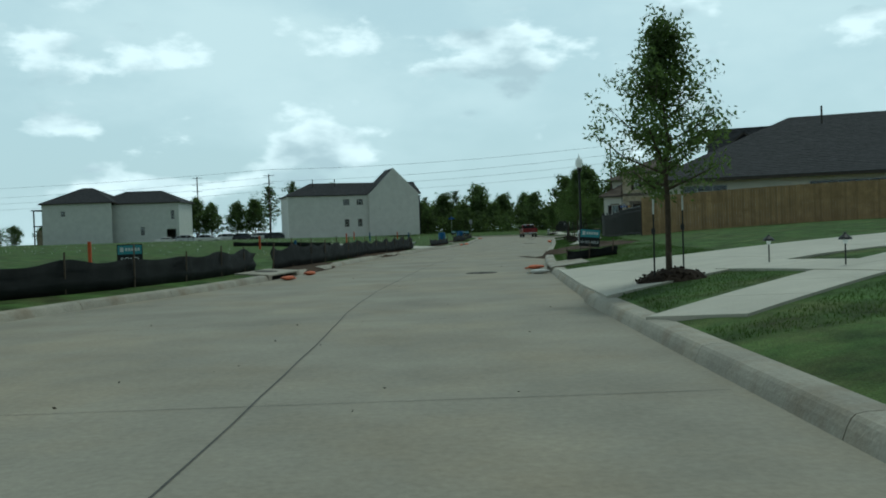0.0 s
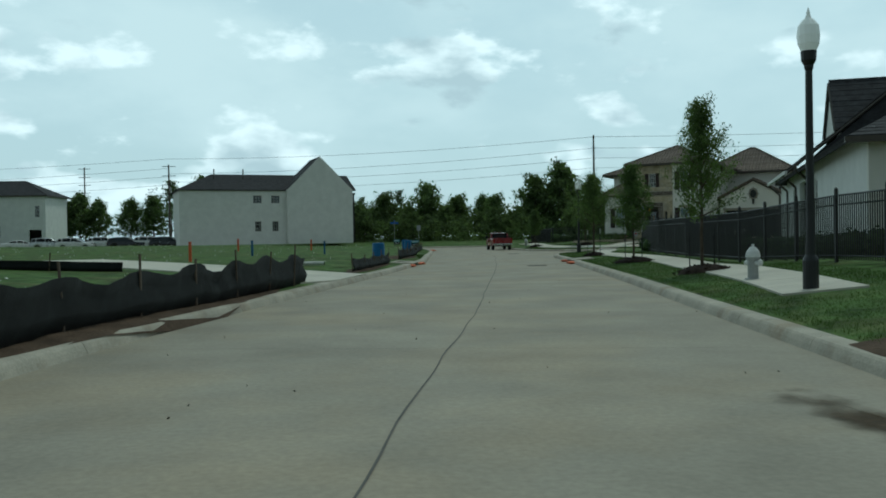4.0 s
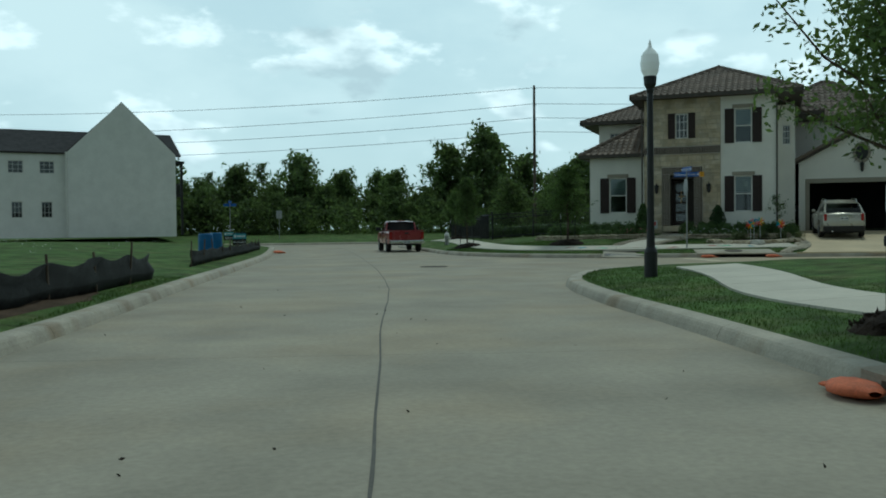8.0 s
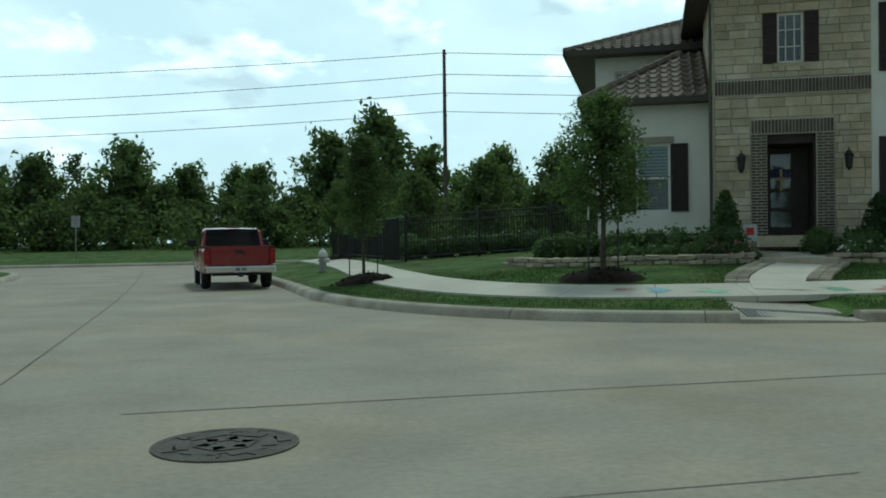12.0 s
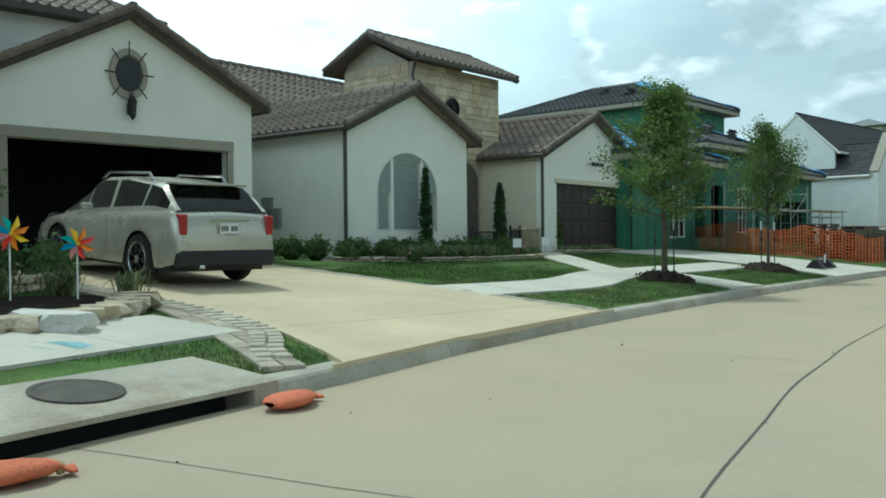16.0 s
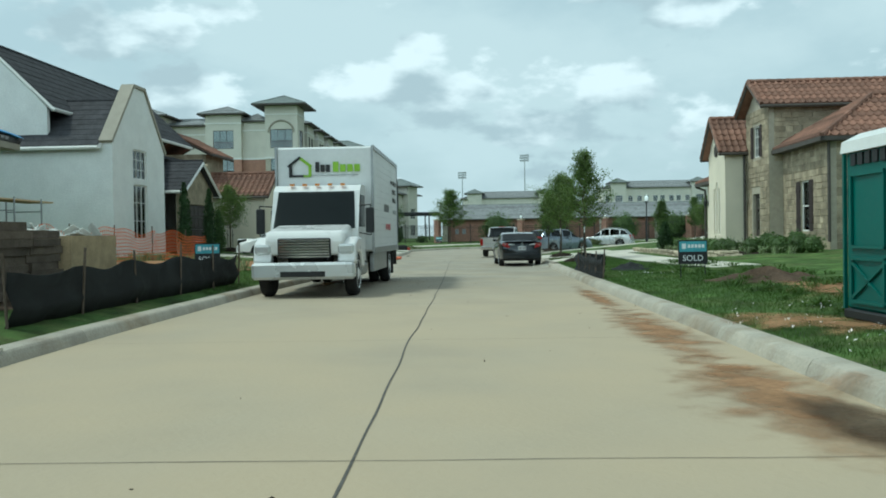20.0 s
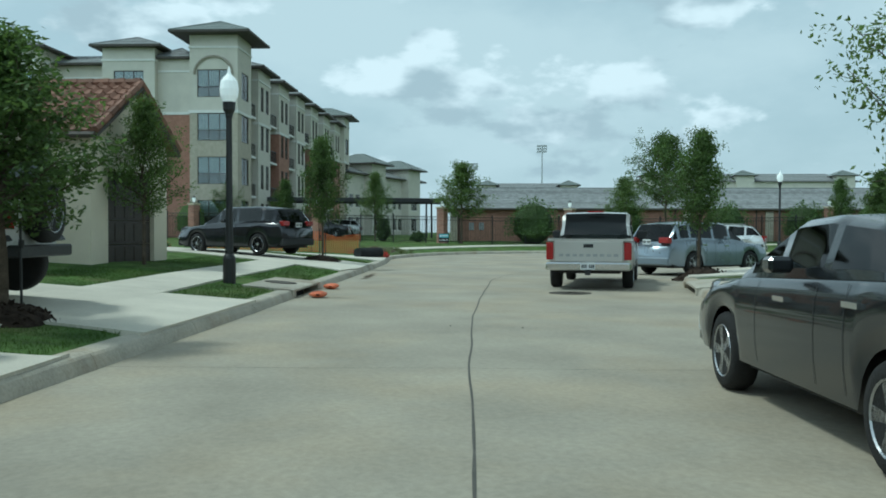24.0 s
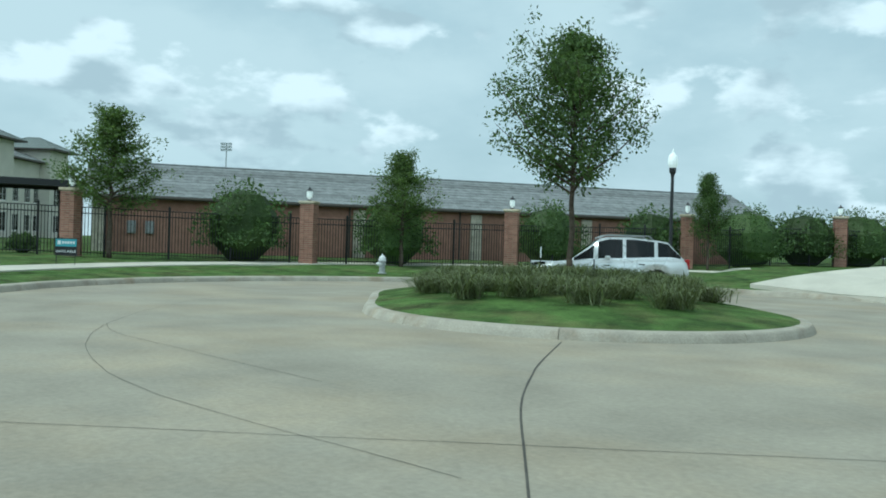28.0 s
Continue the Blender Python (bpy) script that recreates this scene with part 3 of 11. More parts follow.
def ribbon(name, line, width, mat, parent=None, lift=0.035, slab=0.0, z_of=None, label="", kind="structure", thick=0.10):
    """Paving or a strip along a line, lying on the land. width: one number or one a point. slab: length of the pieces."""
    widths = width if isinstance(width, (list, tuple)) else [width] * len(line)
    zf = z_of or ground
    PAVED.append((list(line), max(widths[1:]) / 2))
    if name.startswith("driveway"):
        (ax, ay), (bx, by) = line[0], line[1]
        q = 1.5 / math.hypot(bx - ax, by - ay)
        line = [(ax - (bx - ax) * q, ay - (by - ay) * q)] + list(line[1:])
    cum = [0.0]
    for (ax, ay), (bx, by) in zip(line, line[1:]):
        cum.append(cum[-1] + math.hypot(bx - ax, by - ay))
    total = cum[-1]

    def at(s):
        i = max(k for k in range(len(cum)) if cum[k] <= s + 1e-9)
        i = min(i, len(line) - 2)
        f = (s - cum[i]) / max(cum[i + 1] - cum[i], 1e-9)
        (ax, ay), (bx, by) = line[i], line[i + 1]
        w = widths[i] + (widths[i + 1] - widths[i]) * f
        h0 = math.atan2(by - ay, bx - ax)
        return ax + (bx - ax) * f, ay + (by - ay) * f, h0, w

    line_h = at(total * 0.3)[2]

    def section(s):
        x, y, h, w = at(s)
        if 0.05 < s < total - 0.05:
            h2, h3 = at(max(0, s - 0.4))[2], at(min(total, s + 0.4))[2]
            h = math.atan2(math.sin(h2) + math.sin(h3), math.cos(h2) + math.cos(h3))
        n = 3 if w > 2.0 else 1
        pts = []
        for k in range(n + 1):
            o = (k / n - 0.5) * w
            px, py = x - math.sin(h) * o, y + math.cos(h) * o
            if name.startswith("driveway"):
                for _ in range(60):
                    if not inside(px, py, ROAD):
                        break
                    px, py = px + 0.08 * math.cos(line_h), py + 0.08 * math.sin(line_h)
            pts.append((px, py, zf(px, py) + lift))
        return pts

    step = 0.5 if total < 60 else 1.0
    root = thing(name, label=label, kind=kind) if slab else parent
    pieces = max(1, round(total / slab)) if slab else 1
    for i in range(pieces):
        s0, s1 = total * i / pieces, total * (i + 1) / pieces
        if slab:
            s0, s1 = s0 + 0.006, s1 - 0.006
        m = max(1, int((s1 - s0) / step))
        rows = [section(s0 + (s1 - s0) * k / m) for k in range(m + 1)]
        c = len(rows[0])
        if any(len(r) != c for r in rows):
            c = 2
            rows = [[r[0], r[-1]] for r in rows]
        verts = [p for r in rows for p in r] + [(p[0], p[1], p[2] - thick) for r in rows for p in r]
        k0 = len(rows) * c
        faces = []
        for a in range(len(rows) - 1):
            for b in range(c - 1):
                faces.append((a * c + b, a * c + b + 1, (a + 1) * c + b + 1, (a + 1) * c + b))
            for b in (0, c - 1):
                q = (a * c + b, (a + 1) * c + b, (a + 1) * c + b + k0, a * c + b + k0)
                faces.append(q if b == 0 else q[::-1])
        for a in (0, len(rows) - 1):
            for b in range(c - 1):
                q = (a * c + b, a * c + b + k0, a * c + b + 1 + k0, a * c + b + 1)
                faces.append(q if a == 0 else q[::-1])
        ob = raw("slab" if slab else name, verts, faces, mat, root)
        if not slab and parent is None:
            tagged(ob, label, kind=kind)
            root = ob
    return root


# ---- ground, road, kerbs ----
def build_ground():
    near_x = np.arange(-60, 150.1, 1.0)
    gx = np.concatenate([[-2500, -900, -400, -220, -150, -110, -85, -70], near_x, [160, 175, 200, 240, 300, 420, 700, 1300, 2500]])
    near_y = np.arange(-30, 160.1, 1.0)
    gy = np.concatenate([[-2500, -900, -350, -150, -80, -50, -38], near_y, [168, 180, 200, 240, 320, 500, 900, 2500]])
    X, Y = np.meshgrid(gx, gy, indexing="ij")
    z, d, ins = ground_many(X, Y)
    lumps = 0.03 * np.sin(X * 0.9 + 1.3 * np.sin(Y * 0.37)) * np.sin(Y * 0.7 + X * 0.21)
    z = z + np.where(d > 3, lumps, 0)
    z = np.where(ins | (d < 1.3), -0.25, z)
    verts = list(zip(X.ravel().tolist(), Y.ravel().tolist(), z.ravel().tolist()))
    ny = len(gy)
    faces = []
    low = (ins & (d > 1.6)).ravel()
    for i in range(len(gx) - 1):
        for j in range(ny - 1):
            q = (i * ny + j, (i + 1) * ny + j, (i + 1) * ny + j + 1, i * ny + j + 1)
            if not all(low[k] for k in q):
                faces.append(q)
    # the verge behind each kerb, a fine strip of the same sheet
    for line, side in ((K_WEST, 1), (K_EAST, -1), (K_NORTH, 1), (K_FAR, 1)):
        st = along(line, 0.8)
        if len(st) > 700:
            st = st[:700]
        offs = (0.27, 0.6, 1.1, 1.7, 2.3)
        px = np.array([[x - math.sin(h) * o * side for o in offs] for x, y, h in st])
        py = np.array([[y + math.cos(h) * o * side for o in offs] for x, y, h in st])
        zz, dd, ii = ground_many(px, py)
        zz[:, -1] -= 0.06
        zz[:, 0] -= 0.03
        zz = np.where(np.hypot(px - 18.65, py - 104.6) < 1.15, np.minimum(zz, np.clip(0.17 * (py - 104.1) / 1.1, 0, 1) - 0.02), zz)
        zz = np.where(ii, -0.3, zz)
        k0 = len(verts)
        verts += list(zip(px.ravel().tolist(), py.ravel().tolist(), zz.ravel().tolist()))
        c = len(offs)
        for a in range(len(st) - 1):
            for b in range(c - 1):
                q = (k0 + a * c + b, k0 + (a + 1) * c + b, k0 + (a + 1) * c + b + 1, k0 + a * c + b + 1)
                faces.append(q if side < 0 else q[::-1])
    ob = raw("ground", verts, faces, "grass", smoothed=True)
    return tagged(ob, "mown green lawn and rough grass between the streets", kind="structure")


build_ground()


def build_road():
    bm = bmesh.new()
    ngon_xy(bm, ROAD, 0.0)
    bmesh.ops.triangulate(bm, faces=bm.faces)
    ob = part("road", bm, "road")
    return tagged(ob, "pale concrete street with joints and rusty stains", kind="structure")


road = build_road()


def strip(name, line, w, mat, z, parent, label="", wobble=0.0):
    verts, faces = [], []
    st = along(line, 0.5)
    for k, (x, y, h) in enumerate(st):
        o = wobble * noise.noise((x * 0.6, y * 0.6, 3.0))
        ww = w * (0.75 + 0.6 * abs(noise.noise((x * 1.3, y * 1.3, 9.0))))
        for s in (-0.5, 0.5):
            verts.append((x - math.sin(h) * (s * ww + o), y + math.cos(h) * (s * ww + o), z))
        if k:
            faces.append((2 * k - 2, 2 * k, 2 * k + 1, 2 * k - 1))
    return raw(name, verts, faces, mat, parent, label)


J_ONE = smooth([(-1.5, -30), (-1.5, 5.7), (-1.6, 16), (-1.2, 24), (-0.2, 36), (1.7, 48), (2.7, 55), (4.5, 67.5), (5.6, 76), (6.3, 82), (7.2, 89), (7.72, 95.6), (8.15, 104), (8.6, 118), (8.7, 136)])
J_TWO = smooth([(9.2, 100.4), (18, 99.6), (23.5, 98.6), (28.2, 97.3), (33.8, 95.2), (40.0, 92.35), (45, 89.65), (50, 86.9), (60.5, 81), (71.4, 75), (80.6, 69.9), (87.7, 65.5), (89.8, 64.15), (92.3, 62.0), (94.7, 59.2), (97.1, 56.05), (99.3, 52.2)])
for ln in (J_ONE, J_TWO):
    strip("joint_seal", ln, 0.022, "seal", 0.004, road, "black sealed joint", wobble=0.03)
for ln in (smooth([(104.8, 56.5), (103.6, 57.0), (101.9, 57.2), (98, 57.6)]), smooth([(95.2, 59.2), (100, 58.9), (104.8, 56.5), (109.5, 51.5), (110.8, 46.4)])):
    strip("joint_seal", ln, 0.007, "seal", 0.004, road, wobble=0.03)


def cross_joints(line, left, right, step, skip):
    for k, (x, y, h) in enumerate(along(line, step)):
        if skip(x, y):
            continue
        ends = []
        for s in (1, -1):
            o = 0.0
            while o < 9 and inside(x - math.sin(h) * s * o, y + math.cos(h) * s * o, ROAD):
                o += 0.1
            o = min(o, 5.5)
            ends.append((x - math.sin(h) * s * (o - 0.12), y + math.cos(h) * s * (o - 0.12)))
        strip("joint_seal", ends, 0.010, "seal", 0.004, road, wobble=0.05)


cross_joints(J_ONE, K_WEST, K_EAST, 6.1, lambda x, y: y > 131)
cross_joints(J_TWO, K_NORTH, K_EAST, 6.1, lambda x, y: x < 16 or x > 97)


def kerb_line(line, side, name, gap=3.05, low=()):
    root = thing(name, label="cast concrete street kerb with open joints", kind="structure")
    prof = ((-0.06, 0.0), (-0.035, 0.07), (-0.005, 0.125), (0.02, 0.150), (0.09, 0.164), (0.20, 0.166), (0.29, 0.156), (0.30, 0.02))
    st = along(line, 0.25)
    per = int(round(gap / 0.25))
    segs, cur = [], []
    for k, q in enumerate(st):
        if any(math.hypot(q[0] - x, q[1] - y) < r for x, y, r in low):
            segs.append(cur)
            cur = []
            continue
        cur.append(q)
        if len(cur) > per:
            segs.append(cur)
            cur = [q]
    segs.append(cur)
    for seg in segs:
        if len(seg) < 2:
            continue
        mid = seg[len(seg) // 2]
        if math.hypot(mid[0] - 40, mid[1] - 70) > 125:
            seg = [seg[0], seg[-1]]
        verts, faces = [], []
        for k, (x, y, h) in enumerate(seg):
            sh = 0.006 if k == 0 else (-0.006 if k == len(seg) - 1 else 0)
            x, y = x + math.cos(h) * sh, y + math.sin(h) * sh
            for o, z in prof:
                verts.append((x - math.sin(h) * o * side, y + math.cos(h) * o * side, z))
        c = len(prof)
        for a in range(len(seg) - 1):
            for b in range(c - 1):
                q = (a * c + b, (a + 1) * c + b, (a + 1) * c + b + 1, a * c + b + 1)
                faces.append(q if side < 0 else q[::-1])
        faces.append(tuple(range(c)))
        faces.append(tuple(range((len(seg) - 1) * c, len(seg) * c))[::-1])
        raw("kerb_piece", verts, faces, "kerb", root)
    return root


INLETS = [(-4.65, 26.9, 76, 1), (3.05, 25.6, 82, -1), (1.45, 74.2, 80, 1), (9.15, 75.0, 82, -1), (22.65, 102.62, -17, 1), (86.6, 70.55, -29, 1), (83.7, 62.6, -31, -1)]


def snapped(x, y, line):
    st = along(line, 0.25)
    k = min(range(len(st)), key=lambda i: math.hypot(st[i][0] - x, st[i][1] - y))
    a, b = st[max(k - 6, 0)], st[min(k + 6, len(st) - 1)]
    return st[k][0], st[k][1], math.degrees(math.atan2(b[1] - a[1], b[0] - a[0]))


INLETS = [(*snapped(x, y, K_WEST[:78] if s > 0 and x < 6 else (K_EAST if s < 0 else K_NORTH[8:])), s) for x, y, a, s in INLETS]
ROOM = [(x, y, 1.45) for x, y, a, s in INLETS]
kerb_line(K_WEST[:78], 1, "kerb_west", low=ROOM)
kerb_line(K_EAST, -1, "kerb_east", low=ROOM)
kerb_line(K_NORTH[8:], 1, "kerb_north", low=ROOM + [(18.4, 104.08, 0.85)])
kerb_line(K_FAR, 1, "kerb_far")
ISLE = lambda a: 5.6 + 1.3 * math.cos(2 * (a - radians(135)))
ISLAND = [(103.3 + ISLE(a) * math.cos(a), 46.5 + ISLE(a) * math.sin(a)) for a in [2 * math.pi * i / 72 for i in range(73)]]
kerb_line(ISLAND, 1, "kerb_island", gap=3.1)


def inlet(x, y, ang, side):
    """A kerb inlet: lid slab with a manhole, dark mouth, throat walls."""
    t = thing("storm_inlet", x, y, 0, ang, "concrete storm drain inlet with a dark curb opening and a lid", "drain", "storm inlets")
    L, s = 1.5, side
    q = t.matrix_world @ Vector((0, 0.98 * s, 0))
    g = max(0.2, ground(q.x, q.y) + 0.035)
    bm = bmesh.new()
    prism(bm, [(-0.05 * s, 0.125), (-0.05 * s, 0.165), (0.0, 0.18), (0.98 * s, g), (0.98 * s, 0.05), (0.3 * s, 0.125)], -L, L, "x")
    part("lid_slab", bm, "kerb", t)
    tip = math.atan2(g - 0.18, 0.98 * s)
    for x0, x1 in ((-L, -L + 0.28), (L - 0.28, L)):
        part("throat_wall", boxed(x0, x1, min(-0.05 * s, 0.6 * s), max(-0.05 * s, 0.6 * s), -0.12, 0.124), "kerb", t)
    # black panel set in the mouth; the drain's inner shade is its colour
    part("mouth", boxed(-L + 0.28, L - 0.28, min(0.28 * s, 0.34 * s), max(0.28 * s, 0.34 * s), -0.15, 0.124), "dark_room", t, "black opening of the drain")
    bm = bmesh.new()
    lathe(bm, [(0.34, 0.185), (0.34, 0.197), (0.30, 0.199), (0.29, 0.194), (0.05, 0.196)], 24)
    part("cover", bm, "cast_iron", t, "round cast iron cover").matrix_local = Matrix.Translation((0, 0.55 * s, (g - 0.18) * 0.56 - 0.002)) @ Matrix.Rotation(tip, 4, "X")
    return t


for i in INLETS:
    inlet(*i)


def manhole(x, y, r=0.46):
    t = thing("manhole_cover", x, y, 0, 20, "round patterned cast iron manhole cover in the street", "manhole", "manhole covers")
    bm = bmesh.new()
    lathe(bm, [(r, 0.0), (r, 0.010), (r * 0.9, 0.012), (r * 0.88, 0.006), (0.02, 0.006)], 32)
    part("rim_ring", bm, "cast_iron", t)
    bm = bmesh.new()
    for k in range(6):
        for rr, w in ((0.28, 0.10), (0.58, 0.12), (0.78, 0.09)):
            a = k * math.pi / 3 + rr
            box(bm, -0.05, 0.05, -w, w, 0.006, 0.012, pose(math.cos(a) * r * rr, math.sin(a) * r * rr, 0, 0, 0, math.degrees(a)))
    part("tread", bm, "cast_iron", t)
    return t


for x, y in ((1.05, 25.75), (6.9, 71.7), (9.87, 99.1), (41.4, 89.3), (84.35, 65.4)):
    manhole(x, y)

# ---- paving ----
ribbon("sidewalk_east", smooth([(7.3, 46.5), (8.2, 50.5), (9.0, 55), (10.7, 64), (11.7, 72), (12.0, 78), (12.2, 82), (13.6, 86), (14.6, 89.5)]), 1.35, "walkway", slab=1.5, label="pale concrete pavement beside the street")
ribbon("sidewalk_corner", smooth([(15.9, 132), (15.6, 123), (14.9, 115.5), (14.8, 110.8), (16.0, 107.6), (18.6, 106.0), (22, 105.2), (26.0, 104.25)]), 1.35, "walkway", slab=1.5, label="pale concrete pavement with coloured chalk marks")
RAMP = ribbon("ramp", [(18.38, 103.98), (18.9, 105.3)], [1.78, 1.6], "kerb", lift=0.03, z_of=lambda x, y: max(0.0, 0.17 * (y - 104.1) / 1.1), label="sloped concrete kerb ramp")
ribbon("driveway_south", [(3.0, 18.2), (4.5, 18.5), (6.5, 18.9), (11, 19.6), (17, 20.6)], [9.2, 6.4, 5.2, 4.8, 4.8], "walkway", slab=2.2, label="pale concrete driveway")
ribbon("path_south", [(2.75, 9.8), (5.0, 11.8), (8.5, 14.8), (10.2, 17.0)], [1.3, 1.3, 1.5, 1.8], "walkway", slab=1.4, label="pale concrete garden path")
ribbon("path_south_cross", [(5.4, 15.8), (6.6, 11.5), (8.2, 7.5), (11, 3)], 1.3, "walkway", slab=1.4, label="pale concrete path over the lawn", lift=0.045)
ribbon("driveway_west", [(-1.6, 58.9), (-3.4, 60.2), (-7, 62.5), (-12, 65.6)], [6.0, 4.6, 4.4, 4.4], "walkway", slab=2.2, label="pale concrete driveway into an empty lot")
ribbon("driveway_corner", [(28.3, 101.35), (28.75, 102.3), (29.35, 103.55), (30.6, 106.5), (33.2, 111.2)], [7.0, 5.5, 5.2, 5.0, 5.0], "driveway", slab=2.4, label="warm concrete driveway")
ribbon("sidewalk_two", smooth([(31.6, 102.9), (35, 101.2), (38.2, 100.6), (42, 98.9), (45.2, 97.5)]), 1.3, "walkway", slab=1.5, label="pale concrete pavement across the lawns")
ribbon("path_two", [(38.4, 100.4), (41, 101.6), (44.5, 102.9), (46.6, 103.9)], 1.1, "walkway", slab=1.2, label="pale concrete path to a front door")
ribbon("path_verge", [(38.2, 97.6), (39.6, 99.8)], [1.5, 1.3], "walkway", slab=1.2, label="short concrete path over the verge")
ribbon("driveway_two", [(46.9, 93.6), (48.0, 95.6), (50.2, 99.0), (52.4, 103.2)], [6.8, 5.2, 4.9, 4.9], "walkway", slab=2.4, label="pale concrete driveway")
ribbon("driveway_opposite", [(38.2, 88.4), (37.3, 86.6), (35.6, 83.2), (33, 78)], [6.2, 5.0, 4.8, 4.8], "walkway", slab=2.4, label="pale concrete driveway")
ribbon("sidewalk_three", smooth([(75.5, 80.0), (79, 77.4), (83.5, 74.9), (88, 72.6), (93, 69.9), (97.5, 67.6)]), 1.3, "walkway", slab=1.5, label="pale concrete pavement along the lawns")
ribbon("driveway_three", [(75.4, 77.2), (76.6, 79.2), (79, 83)], [4.6, 3.4, 3.4], "walkway", slab=2.4, label="pale concrete driveway with parked cars")
ribbon("driveway_jeep", [(81.0, 74.1), (82.2, 76.2), (84.5, 80.0)], [5.0, 4.2, 4.2], "walkway", slab=2.4, label="pale concrete driveway")
ribbon("driveway_four", [(95.4, 66.0), (97.2, 67.0), (100.2, 68.7), (105, 72)], [5.2, 4.6, 4.4, 4.4], "walkway", slab=2.4, label="pale concrete driveway")
ribbon("driveway_end", [(103.0, 61.8), (104.4, 64.2), (107.5, 69)], [4.6, 3.9, 3.9], "walkway", slab=2.4, label="pale concrete driveway")
ribbon("sidewalk_four", smooth([(56.5, 74), (63.5, 70.6), (70, 66.9), (76, 63.4), (80, 61)]), 1.3, "walkway", slab=1.5, label="pale concrete pavement along the lawns")
ribbon("path_lawn", [(69.2, 71.2), (71.0, 68.9), (72.6, 66)], [1.8, 1.4, 1.4], "walkway", slab=1.3, label="short concrete path over the verge")
ribbon("driveway_five", [(76.2, 67.0), (74.9, 64.6), (72.4, 60), (69.8, 55.5)], [6.0, 4.8, 4.6, 4.6], "walkway", slab=2.4, label="pale concrete driveway")
ribbon("driveway_six", [(87.6, 58.6), (85.8, 56.6), (82.5, 52.5)], [5.6, 4.8, 4.6], "walkway", slab=2.4, label="pale concrete driveway")
ribbon("driveway_island", [(99.6, 34.0), (97.6, 30.0), (94, 23)], [9.5, 7.5, 7], "walkway", slab=2.6, z_of=lambda x, y: ground(x, y) + 0.5 * (1 - math.exp(-dist(x, y, K_EAST) / 2.2)), thick=0.75, label="pale concrete driveway rising from the turning circle")
ribbon("sidewalk_end", smooth([(115.2, 56.8), (118.2, 52.5), (120.6, 47), (121, 41), (119, 34), (114.5, 28.5), (108, 25)]), 1.3, "walkway", slab=1.5, label="pale concrete pavement round the turning circle")
for x, y, c in ((16.9, 106.9, "chalk_pink"), (19.3, 105.6, "chalk_pink"), (18.2, 106.05, "chalk_green"), (20.4, 105.3, "chalk_green"), (20.9, 105.05, "chalk_pink"), (17.5, 106.4, "chalk_blue"), (22.6, 104.95, "chalk_pink"), (23.1, 104.8, "chalk_green"), (24, 104.6, "chalk_blue")):
    verts, faces = [], []
    for k in range(4):
        a, cx, cy = random.uniform(0, 6), x + random.uniform(-0.3, 0.3), y + random.uniform(-0.3, 0.3)
        k0 = len(verts)
        for i in range(7):
            u = -0.3 + 0.1 * i
            for w in (-0.11, 0.11):
                px, py = cx + math.cos(a) * u - math.sin(a) * (w + 0.1 * u * u), cy + math.sin(a) * u + math.cos(a) * (w + 0.1 * u * u)
                verts.append((px, py, ground(px, py) + 0.0385))
        faces += [(k0 + 2 * i, k0 + 2 * i + 2, k0 + 2 * i + 3, k0 + 2 * i + 1) for i in range(6)]
    tagged(raw("chalk_drawing", verts, faces, c), "smudged coloured chalk lines on the pavement", "chalk mark", "chalk marks")


def warning_plate():
    """Truncated-dome plate at the foot of the ramp."""
    d = Vector((0.52, 1.32, 0)).normalized()
    e = Vector((d.y, -d.x, 0))
    o = Vector((18.38, 103.98, 0)) + d * 0.18

    def at(u, v, h):
        p = o + e * u + d * v
        return (p.x, p.y, max(0.0, 0.17 * (p.y - 104.1) / 1.1) + 0.03 + h)
    bm = bmesh.new()
    vs = [bm.verts.new(at(u, v, h)) for h in (0.002, 0.012) for u, v in ((-0.76, 0), (0.76, 0), (0.76, 0.55), (-0.76, 0.55))]
    for f in ((0, 3, 2, 1), (4, 5, 6, 7), (0, 1, 5, 4), (1, 2, 6, 5), (2, 3, 7, 6), (3, 0, 4, 7)):
        bm.faces.new([vs[i] for i in f])
    plate_ob = part("warning_plate", bm, "cast_iron", RAMP, "grey plate of raised warning domes")
    verts, faces = [], []
    for i in range(24):
        for j in range(9):
            u, v = -0.73 + 0.0635 * i, 0.03 + 0.061 * j
            k = len(verts)
            for r, h in ((0.022, 0.0121), (0.013, 0.024)):
                verts += [at(u + r * math.cos(q * 1.0472), v + r * math.sin(q * 1.0472), h) for q in range(6)]
            faces += [(k + q, k + (q + 1) % 6, k + 6 + (q + 1) % 6, k + 6 + q) for q in range(6)] + [tuple(range(k + 6, k + 12))]
    tagged(raw("dome", verts, faces, "galvanised", plate_ob), kind="stuff")


warning_plate()
bm = bmesh.new()
ngon_xy(bm, [(20.25, 103.3), (20.66, 103.2), (20.5, 99.5), (19.98, 99.62)], 0.005)
part("stripe", bm, "stripe", road, "worn pale painted line")


